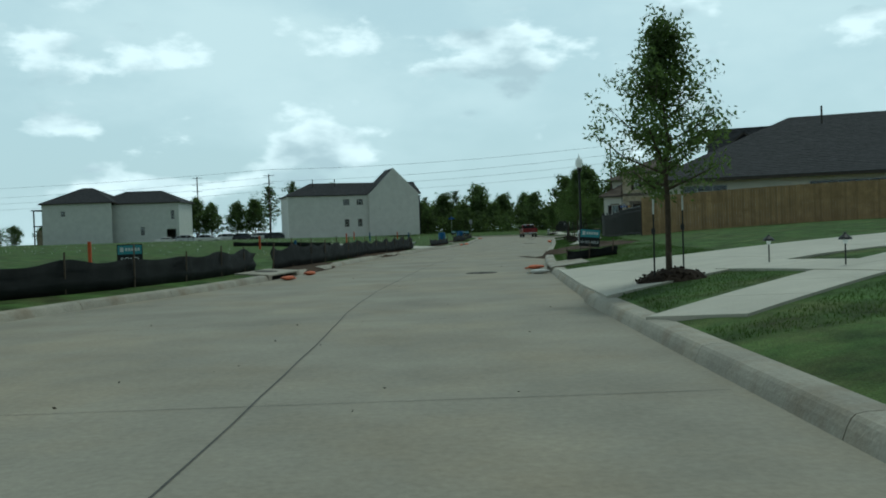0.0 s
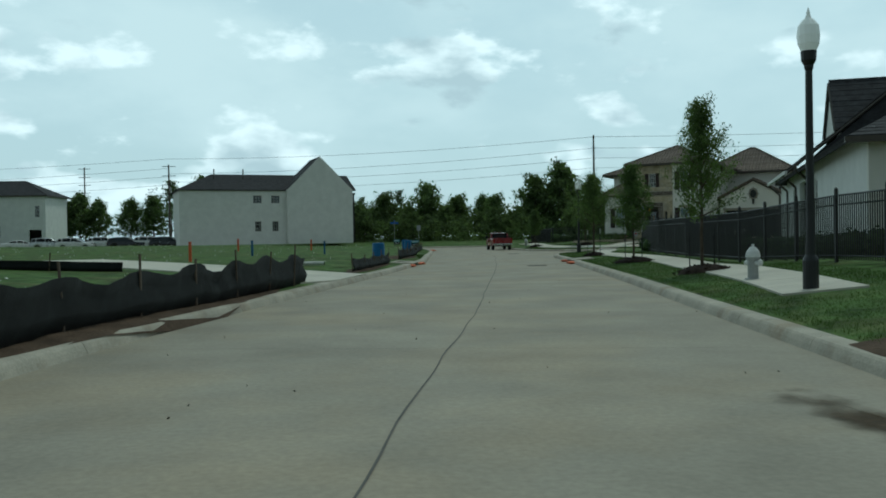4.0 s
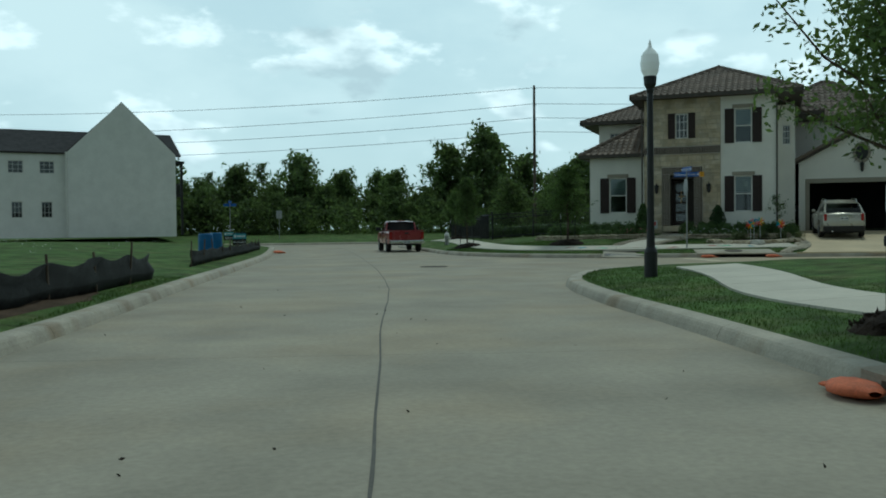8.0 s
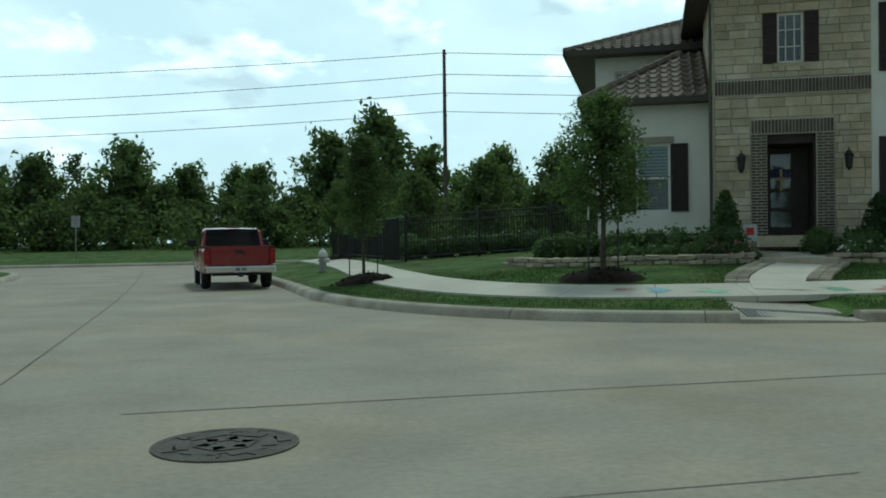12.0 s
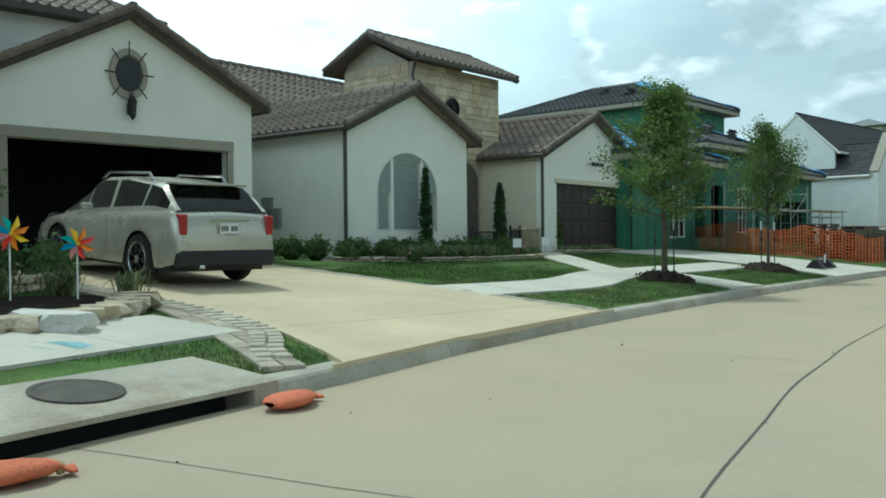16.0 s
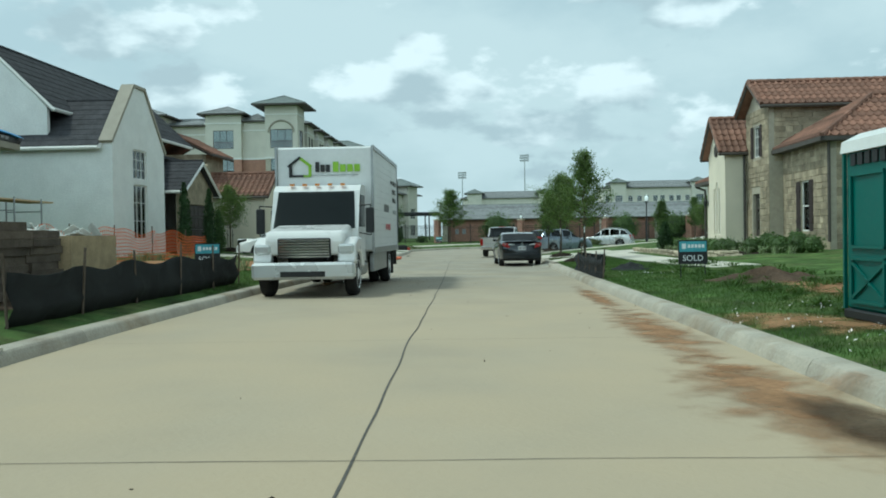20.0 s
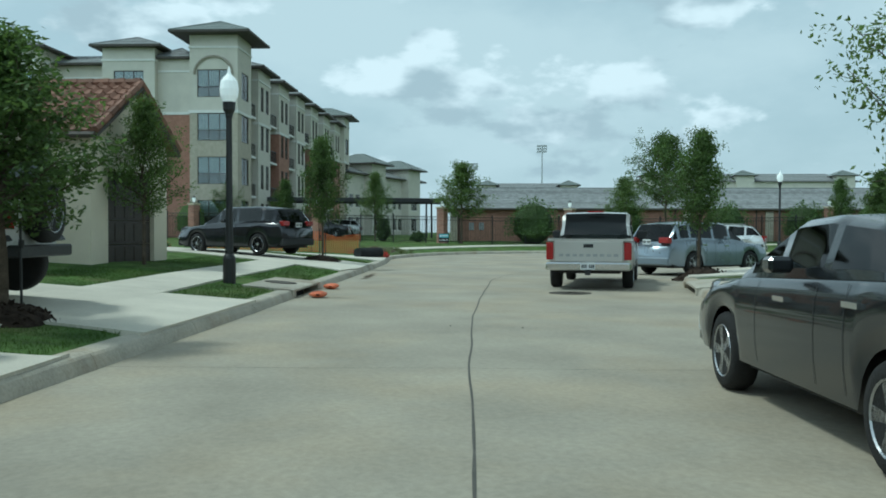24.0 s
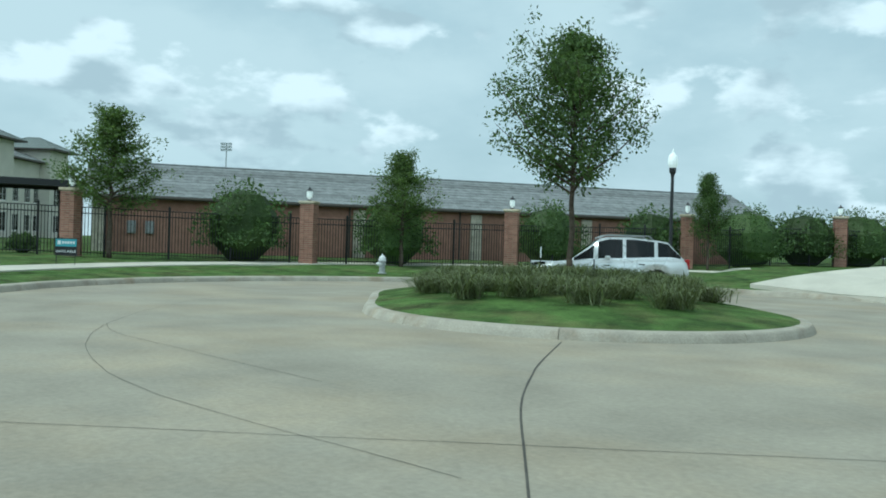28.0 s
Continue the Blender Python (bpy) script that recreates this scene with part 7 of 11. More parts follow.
first = {wood_a, wood_b, wood_c}


def plant(kind_of, x, y, s, z=None):
    m = pose(x, y, ground(x, y) - 0.2 if z is None else z, 0, 0, rngw.uniform(0, 360)) @ Matrix.Scale(s, 4)
    if kind_of in first:
        kind_of.matrix_basis = m
        first.discard(kind_of)
    else:
        copy_thing(kind_of, m)


for x in range(-14, 62, 3):
    plant(wood_b if x % 2 else wood_a, x + rngw.uniform(-1, 1), 166 + rngw.uniform(-3, 3), rngw.uniform(0.62, 0.85))
for x in range(-18, 64, 3):
    plant(wood_b if x % 2 else wood_a, x + rngw.uniform(-1, 1), 172 + rngw.uniform(-2, 2), rngw.uniform(0.8, 1.05))
for x in range(-20, 70, 4):
    plant(rngw.choice((wood_a, wood_b, wood_c)), x + rngw.uniform(-1.5, 1.5), 178 + rngw.uniform(-3, 5), rngw.uniform(0.75, 1.0))
for x, y, s in ((27.5, 168, 1.62), (24, 171, 1.4), (33, 172, 1.25), (38, 166, 1.2), (7, 172, 1.25), (43, 150, 0.95), (30, 140.5, 0.9), (36, 142, 1.0), (25, 139, 0.75), (42, 143, 1.0), (48, 146, 1.1), (52, 152, 1.2)):
    plant(wood_a, x, y if y > 147 else y + 8, s)
for x, y, s in ((-12, 168, 1.15), (-8, 170, 1.3), (-4, 173, 1.25), (0, 169, 1.05), (4, 174, 1.2), (12, 173, 1.0), (17, 172, 0.95), (46, 172, 1.25), (52, 170, 1.3)):
    plant(wood_b if x % 8 else wood_a, x, y, s)
for x in range(-62, -24, 4):
    plant(rngw.choice((wood_a, wood_c, wood_c)), x + rngw.uniform(-1.5, 1.5), 198 + rngw.uniform(-4, 6), rngw.uniform(0.95, 1.35))
for x in range(-140, -80, 6):
    plant(wood_b, x, 205 + rngw.uniform(-5, 5), rngw.uniform(0.7, 1.0))
for x, y, s in ((62, 150, 1.0), (70, 140, 0.9), (58, 135, 0.8), (80, 130, 0.9)):
    plant(wood_a, x, y, s)


def undergrowth():
    rng = random.Random(8)
    verts, faces = [], []
    for k in range(1100):
        x = rng.uniform(-16, 66)
        y = rng.uniform(160.5, 165)
        h = rng.uniform(0.2, 1.0) * rng.uniform(0.3, 4.0)
        leaf_quads(verts, faces, (x, y, 0.8 + h), 0.45, 16, 0.22, rng)
    ob = raw("undergrowth", verts, faces, "leaf_wood")
    return tagged(ob, "dense green undergrowth along the wood's edge", "undergrowth", kind="stuff")


undergrowth()


def shrub(x, y, r, h, mat="shrub_leaf", n=420, size=0.05, name="shrub", label="rounded green garden shrub", flower=None, seed=None, z=None):
    rng = random.Random(seed if seed is not None else int(x * 37 + y * 91))
    t = thing(name, x, y, ground(x, y) if z is None else z, 0, label, "shrub")
    verts, faces = [], []
    for _ in range(n):
        a, b = rng.uniform(0, 6.283), math.acos(rng.uniform(-0.25, 1))
        q = rng.uniform(0.72, 1.0) * (1 + 0.16 * math.sin(3 * a + 5 * b + x))
        p = (r * q * math.sin(b) * math.cos(a), r * q * math.sin(b) * math.sin(a), max(0.02, h * (0.32 + 0.66 * q * math.cos(b))))
        leaf_quads(verts, faces, p, 0.03, 2, size, rng)
    raw("foliage", verts, faces, mat, t)
    bm = bmesh.new()
    lathe(bm, [(r * 0.3, 0.0), (r * 0.72, h * 0.25), (r * 0.74, h * 0.55), (r * 0.45, h * 0.82), (0.03, h * 0.88)], 9)
    part("inner_mass", bm, "leaf_dark", t)
    if flower:
        verts, faces = [], []
        for _ in range(int(n * 0.07)):
            a, b = rng.uniform(0, 6.283), math.acos(rng.uniform(0.1, 1))
            leaf_quads(verts, faces, (r * math.sin(b) * math.cos(a), r * math.sin(b) * math.sin(a), h * (0.34 + 0.7 * math.cos(b))), 0.02, 2, 0.04, rng)
        raw("blossom", verts, faces, flower, t)
    return t


def cone_shrub(x, y, r, h, mat="cypress_leaf", label="slender dark columnar cypress", name="cypress", n=900, z=None):
    rng = random.Random(int(x * 37 + y * 91))
    t = thing(name, x, y, ground(x, y) if z is None else z, 0, label, "shrub")
    verts, faces = [], []
    for _ in range(n):
        f = rng.random()
        rr = r * (1 - f ** 2.2) ** 0.7 * (0.55 + 0.45 * min(1, f * 8)) * rng.uniform(0.75, 1.08)
        a = rng.uniform(0, 6.283)
        leaf_quads(verts, faces, (rr * math.cos(a), rr * math.sin(a), 0.08 + h * f), 0.03, 2, 0.055, rng)
    raw("foliage", verts, faces, mat, t)
    bm = bmesh.new()
    lathe(bm, [(0.05, -0.05), (0.06, 0.1), (r * 0.6, 0.3), (r * 0.7, h * 0.4), (r * 0.35, h * 0.8), (0.02, h * 0.97)], 8)
    part("inner_mass", bm, mat, t)
    return t


def tussock(x, y, r, h, mat="muhly", n=70, label="clump of fine ornamental grass", name="ornamental_grass", group="", z=None):
    rng = random.Random(int(x * 57 + y * 31))
    t = thing(name, x, y, ground(x, y) if z is None else z, 0, label, "grass", group)
    verts, faces = [], []
    for _ in range(n):
        a = rng.uniform(0, 6.283)
        lean = rng.uniform(0.3, 1.2) * r
        hh = h * rng.uniform(0.6, 1.0)
        w = 0.007 + 0.004 * rng.random()
        d = Vector((math.cos(a), math.sin(a), 0))
        s = Vector((-math.sin(a), math.cos(a), 0)) * w
        p0 = Vector((rng.gauss(0, 0.22), rng.gauss(0, 0.22), 0)) * r
        p1, p2 = p0 + d * lean * 0.5 + Vector((0, 0, hh * 0.72)), p0 + d * lean * rng.uniform(1.0, 1.5) + Vector((0, 0, hh * rng.uniform(0.3, 0.95)))
        k = len(verts)
        verts += [tuple(p0 - s), tuple(p0 + s), tuple(p1 + s), tuple(p1 - s), tuple(p2)]
        faces += [(k, k + 1, k + 2, k + 3), (k + 3, k + 2, k + 4)]
    tagged(raw("blade", verts, faces, mat, t), kind="stuff")
    return t

# ---- apartments and the brick garages beyond the turning circle ----
def apartments():
    H = thing("apartment_building", 139.0, 62.5, 0, -120, "four-storey apartment building of brick and cream stucco", "apartment building")

    def bay(x0, x1, y0, y1, top, low, fr=(), rt=(), roof=1.0, roof_mat="grey_shingle", over=0.7, rt_off=0.0):
        """One bay: dark brick to the third floor, cream above; windows given as columns along the front and the right side."""
        floors = (1.2, 4.6, 8.0, 11.4)
        hf = [(a, b, z + 0.45, z + 2.6, "apt") for a, b in fr for z in floors]
        hr = [(a, b, z + 0.45, z + 2.6, "apt") for a, b in rt for z in floors]
        cut, top = 10.7, top + (0.95 if roof_mat == "metal_roof" else 0.55)
        for z0, z1, mat in ((0.3, cut, low), (cut, top, "stucco_grey")):
            wall(H, (x0, y0), (x1, y0), z0, z1, mat, [h for h in hf if z0 <= h[2] < z1])
            wall(H, (x1, y0 + 0.22), (x1, y1), z0, z1, mat, [h for h in hr if z0 <= h[2] < z1])
            wall(H, (x0, y1), (x0, y0 + 0.22), z0, z1, mat)
        bm = bmesh.new()
        for zb, hb in ((10.6, 0.22), (top - 1.2, 0.16)):
            box(bm, x0 - 0.08, x1 + 0.08, y0 - 0.08, y1, zb, zb + hb)
        part("belt_course", bm, "white_trim", H)
        hip(H, x0, x1, y0, y1, top, roof, roof_mat, over, flat=True)
    bay(-0.3, 3.5, 0, 4.0, 15.9, "pale_brick", fr=((0.6, 3.2),), rt=((0.9, 3.0),), roof=1.3, roof_mat="metal_roof", over=1.2)
    bm = bmesh.new()
    for a, b in zip(range(12), range(1, 13)):
        p = [(1.6 + 1.5 * math.cos(math.pi * k / 12), 0, 13.6 + 1.4 * math.sin(math.pi * k / 12)) for k in (a, b)]
        rod(bm, (p[0][0], -0.06, p[0][2]), (p[1][0], -0.06, p[1][2]), 0.12, n=5)
    part("arch_trim", bm, "trim", H)
    bay(-3.2, -0.3, 1.0, 8, 14.6, "red_brick", roof=1.0, over=0.4)
    bay(-7.4, -3.2, 0.3, 8, 15.4, "red_brick", fr=((0.9, 3.3),), roof=1.1)
    # recessed balcony bay: lower walls coloured near-black for the shade in it
    bay(-12.4, -7.4, 2.5, 9, 14.4, "dark_room", roof=1.0)
    bay(-17.5, -12.4, 0.3, 9, 15.4, "red_brick", fr=((0.9, 2.6), (3.0, 4.6)), roof=1.2)
    bay(-23, -17.5, 2.0, 9, 14.4, "red_brick", fr=((1.2, 4.0),), roof=1.0)
    for k in range(6):
        y0 = 4.0 + 7.6 * k
        bay(-6, 1.6, y0, y0 + 3.4, 13.9, "red_brick", roof=0.8, over=0.5)
        for z in (1.0, 4.4, 7.8, 11.2):
            bm = bmesh.new()
            box(bm, 1.6, 3.0, y0, y0 + 3.4, z - 0.2, z)
            part("balcony_floor", bm, "white_trim", H)
            bm = bmesh.new()
            box(bm, 2.93, 2.98, y0 + 0.05, y0 + 3.35, z + 0.98, z + 1.04)
            for j in range(14):
                box(bm, 2.94, 2.97, y0 + 0.1 + j * 0.24, y0 + 0.13 + j * 0.24, z, z + 1.0)
            part("balcony_rail", bm, "iron", H)
            # near-black sheet as the door; the opening's shade is its colour
            part("balcony_door", boxed(1.82, 1.85, y0 + 0.6, y0 + 2.6, z, z + 2.2), "dark_room", H)
        bay(-6, 3.2, y0 + 3.4, y0 + 7.6, 15.0, "red_brick" if k % 2 else "stucco_grey", rt=((0.6, 1.7), (2.3, 3.5)), roof=1.0, over=0.7)
    bay(-3, 3.8, 49.6, 53.6, 15.9, "pale_brick", rt=((0.8, 3.2),), roof=1.3, roof_mat="metal_roof", over=1.2)
    part("ridge_roof", boxed(-22, -1, 5, 45, 14.7, 16.1), "grey_shingle", H)
    return H


apartments()


def far_apartments(x, y, turn, length, top, label, towers=(0.1, 0.5, 0.9)):
    H = thing("far_apartments", x, y, 0, turn, label, "apartment building", "far apartments")
    n = int(length / 5)
    fl = [1.2 + 3.2 * k for k in range(int((top - 1.2) / 3.2))]
    wall(H, (0, 0), (length, 0), 0.3, top, "stucco_grey", [(5 * k + a, 5 * k + a + 1.5, z + 0.4, z + 2.3, "far") for k in range(n) for a in (0.7, 2.9) for z in fl if z + 2.4 < top])
    wall(H, (0, 12), (0, 0.22), 0.3, top, "stucco_grey")
    wall(H, (length, 0.22), (length, 12), 0.3, top, "stucco_grey")
    hip(H, 0, length, 0, 12, top, 2.4, "grey_shingle", 0.8, "grey shingle roof", flat=True)
    for f in towers:
        x0 = length * f - 2.4
        wall(H, (x0, -1.2), (x0 + 4.8, -1.2), 0.3, top + 1.6, "stucco_grey", [(1.2, 3.6, z + 0.3, z + 2.4, "far") for z in fl])
        wall(H, (x0, 5), (x0, -1.0), 0.3, top + 1.6, "stucco_grey")
        wall(H, (x0 + 4.8, -0.98), (x0 + 4.8, 5), 0.3, top + 1.6, "stucco_grey")
        hip(H, x0, x0 + 4.8, -1.2, 5, top + 1.6, 1.5, "metal_roof", 0.9, flat=True)
    return H


far_apartments(182.2, 33.3, -47.6, 27, 9.6, "three-storey cream apartment block with grey hipped roofs", towers=(0.3, 0.8))


def carport(x, y, turn, L, z=4.3):
    g = ground(x, y)
    t = thing("carport", x, y, 0, turn, "long dark flat-roofed carport over parked cars", "carport")
    part("roof", boxed(0, L, 0, 5.2, z, z + 0.14), "gutter", t)
    for zz, yy in ((z - 0.22, -0.06), (z - 0.22, 5.2)):
        part("fascia", boxed(-0.05, L + 0.05, yy, yy + 0.06, zz, z + 0.16), "iron", t)
    k = 0
    while 1.0 + 5.0 * k < L:
        for yy in (0.5, 4.7):
            part("post", boxed(0.95 + 5.0 * k, 1.1 + 5.0 * k, yy, yy + 0.15, g - 0.3, z), "iron", t)
        k += 1
    return t


carport(146.8, 55.5, -109.5, 19.0)
far_apartments(292, -48, -120, 32, 13.4, "distant pale apartment block with green turrets", towers=(0.12, 0.85))
far_apartments(262, -82, -120, 60, 15.6, "distant white apartment block behind the garages", towers=(0.08, 0.5, 0.95))

PILLARS = [(139.4, 71.3), (134.9, 63.3), (130.4, 55.3), (125.3, 47.6), (120.8, 39.6), (116.3, 31.6), (111.8, 23.6), (107.3, 15.6), (102.8, 7.6)]


def brick_pillar(x, y):
    z = ground(x, y)
    t = thing("brick_pillar", x, y, z, -60, "red brick gate pillar with a lantern on its cap", "pillar", "brick pillars")
    part("core", boxed(-0.27, 0.27, -0.27, 0.27, -0.3, 2.5), "mortar", t)
    me = bpy.data.meshes.get("pillar_course")
    if me is None:
        bm = bmesh.new()
        for j in range(28):
            o = 0.0 if j % 2 else 0.1
            zc = 0.02 + 0.088 * j
            for s in (-0.30, 0.27):
                for a in (-0.3, -0.1, 0.1):
                    box(bm, a + 0.005, a + 0.195, s, s + 0.03, zc, zc + 0.074)
                    box(bm, s, s + 0.03, a + 0.005, a + 0.195, zc, zc + 0.074)
        me = bpy.data.meshes.new("pillar_course")
        bm.to_mesh(me)
        bm.free()
    mesh_part("brick_courses", me, "red_brick", t)
    part("cap", boxed(-0.36, 0.36, -0.36, 0.36, 2.5, 2.62, bevel=0.03), "limestone", t)
    bm = bmesh.new()
    lathe(bm, [(0.05, 2.62), (0.05, 2.74), (0.12, 2.78), (0.13, 3.02), (0.10, 3.05)], 6)
    part("lantern_glass", bm, "globe", t)
    bm = bmesh.new()
    lathe(bm, [(0.16, 3.05), (0.05, 3.15), (0.01, 3.22)], 6)
    lathe(bm, [(0.10, 2.62), (0.10, 2.66), (0.04, 2.70)], 6)
    part("lantern_cap", bm, "iron", t)


for p in PILLARS:
    brick_pillar(*p)


def iron_fence(line, h=1.75, step=0.105, post=2.4, label="black iron picket fence", arch=False, lift=0.05, r=0.011):
    t = thing("iron_fence", label=label, category="fence", group="iron fences")
    st = along(line, step)
    verts, faces = [], []

    def bar(x, y, z0, z1, w):
        k = len(verts)
        for zz in (z0, z1):
            verts.extend([(x - w, y - w, zz), (x + w, y - w, zz), (x + w, y + w, zz), (x - w, y + w, zz)])
        faces.extend([(k, k + 1, k + 5, k + 4), (k + 1, k + 2, k + 6, k + 5), (k + 2, k + 3, k + 7, k + 6), (k + 3, k, k + 4, k + 7), (k + 4, k + 5, k + 6, k + 7)])
    zs = {}
    for x, y, a in along(line, 1.2):
        zs[(x, y)] = ground(x, y)
    keys = list(zs)
    j = 0
    for k, (x, y, a) in enumerate(st):
        while j + 1 < len(keys) and math.hypot(keys[j + 1][0] - x, keys[j + 1][1] - y) < math.hypot(keys[j][0] - x, keys[j][1] - y):
            j += 1
        bar(x, y, zs[keys[j]] + lift, zs[keys[j]] + h - 0.05, r)
    tagged(raw("picket", verts, faces, "iron", t), kind="stuff")
    pts = [(x, y, ground(x, y)) for x, y, a in along(line, post)] + [(*line[-1], ground(*line[-1]))]
    for a, b in zip(pts, pts[1:]):
        for zz in (0.15, h - 0.28, h - 0.05):
            bm = bmesh.new()
            rod(bm, (a[0], a[1], a[2] + zz), (b[0], b[1], b[2] + zz), 0.02, n=4)
            part("rail", bm, "iron", t)
    for x, y, z in pts:
        bm = bmesh.new()
        box(bm, -0.035, 0.035, -0.035, 0.035, -0.2, h + 0.08)
        lathe(bm, [(0.05, h + 0.08), (0.05, h + 0.11), (0.01, h + 0.15)], 6)
        o = part("post", bm, "iron", t)
        o.location = (x, y, z)
    return t


iron_fence(PILLARS, h=1.95, label="black iron estate fence between brick pillars", step=0.12)


def garages():
    H = thing("garage_row", 130.6, 44.2, 0, -119.4, "long low red brick garage row with a grey shingle roof", "garage")
    L = 36.5
    n = int(L / 3.05)
    bm = bmesh.new()
    w = wall(H, (0, 0), (L, 0), 0.4, 3.2, "red_brick", label="red brick wall with pale stone piers")
    wall(H, (0, 7), (0, 0.22), 0.4, 3.2, "red_brick")
    wall(H, (L, 0.22), (L, 7), 0.4, 3.2, "red_brick")
    wall(H, (L, 7), (0, 7), 0.4, 3.2, "red_brick")
    for s in (0.3, 7.0, 12.4, 18.6, 25.0, 31.0, 36.0):
        p = part("stone_pier", boxed(s - 0.3, s + 0.3, -0.1, 0.0, 0.4, 3.0), "mortar", H, "pale stone pier")
        stones(p, Matrix.Translation((0, -0.1, 0)), s - 0.3, s + 0.3, 0.45, 3.0, "pale_brick", [], 0.14, 0.2, 0.2, 0.35, int(s * 7))
    for s in (3.4, 9.7, 15.5, 21.8, 28):
        part("wall_panel", boxed(s - 1.9, s + 1.9, -0.03, 0.0, 0.5, 2.6), "red_brick", H)
        pipe(H, [(s + 2.2, -0.06, 3.1), (s + 2.2, -0.06, 0.5)], 0.05, "gutter")
    for s in (1.7, 2.5):
        part("meter_box", boxed(s - 0.2, s + 0.2, -0.2, -0.01, 1.5, 2.1, bevel=0.02), "galvanised", H)
    gabled(H, 0, L, 0, 7, 3.25, 1.75, "grey_shingle", axis="x", over=0.45, rake=0.35, flat=True, label="grey weathered shingle roof")
    return H


garages()
for x, y, r, h in ((122.9, 41.4, 1.75, 2.9), (119.6, 35.8, 1.6, 2.7), (116.0, 29.2, 1.5, 2.7), (113.4, 24.2, 1.5, 2.6), (110.6, 19.4, 1.9, 2.8), (108.9, 16.2, 1.8, 2.6), (107.2, 13.2, 1.9, 2.7), (105.5, 10.0, 1.8, 2.7), (103.8, 7.0, 1.9, 2.8), (102, 3.8, 1.9, 2.8)):
    shrub(x, y, r * 1.12, h * 1.15, "shrub_leaf", 2200, 0.075, "clipped_bush", "large clipped dark evergreen bush behind the fence")
for x, y, r, h in ((129.6, 50.4, 0.7, 1.9), (127.5, 48.5, 0.6, 0.8), (133, 56.5, 0.6, 0.9), (137.5, 63, 1.4, 3.0), (134, 60, 1.1, 2.4)):
    shrub(x, y, r, h, "shrub_leaf", 700, 0.06, "fence_shrub", "green shrub behind the iron fence")

# ---- vehicles ----
def wheel_meshes(R, w, spokes=5, steel=False):
    bm = bmesh.new()
    lathe(bm, [(R * 0.62, -w / 2 + 0.01), (R * 0.70, -w / 2), (R * 0.93, -w / 2 + 0.01), (R, -w / 4), (R, w / 4), (R * 0.93, w / 2 - 0.01), (R * 0.70, w / 2), (R * 0.62, w / 2 - 0.01)], 28)
    tyre = bpy.data.meshes.new("tyre")
    bm.to_mesh(tyre)
    bm.free()
    tyre.materials.append(MATS["tyre"])
    bm = bmesh.new()
    f = w / 2 - 0.012
    lathe(bm, [(R * 0.60, f - 0.05), (R * 0.68, f + 0.004), (R * 0.66, f + 0.014), (R * 0.60, f - 0.008)], 28)
    if steel:
        lathe(bm, [(R * 0.60, f - 0.03), (R * 0.35, f - 0.06), (R * 0.3, f), (R * 0.12, f + 0.03), (0.01, f + 0.03)], 20)
    else:
        for k in range(spokes):
            for o in (-0.11, 0.11):
                a = 2 * math.pi * k / spokes
                box(bm, R * 0.12, R * 0.63, -0.022, 0.022, f - 0.035, f + 0.002, Matrix.Rotation(a + o, 4, "Z"))
        lathe(bm, [(R * 0.16, f - 0.03), (R * 0.16, f + 0.008), (0.01, f + 0.012)], 14)
    rim = bpy.data.meshes.new("rim")
    bmesh.ops.recalc_face_normals(bm, faces=bm.faces)
    bm.to_mesh(rim)
    bm.free()
    rim.materials.append(MATS["rim"])
    return tyre, rim


def add_wheel(T, x, y, R, meshes, left):
    tyre, rim = meshes
    tyre.polygons.foreach_set("use_smooth", [True] * len(tyre.polygons))
    o = new("wheel", tyre)
    o.parent = T
    o.matrix_local = Matrix.Translation((x, y, R)) @ Matrix.Rotation(radians(-90 if left else 90), 4, "X")
    r = new("rim", rim)
    r.parent = o
    return o


def interp(line, x):
    if x <= line[0][0]:
        return line[0][1]
    for (a, p), (b, q) in zip(line, line[1:]):
        if x <= b:
            return p + (q - p) * (x - a) / (b - a)
    return line[-1][1]


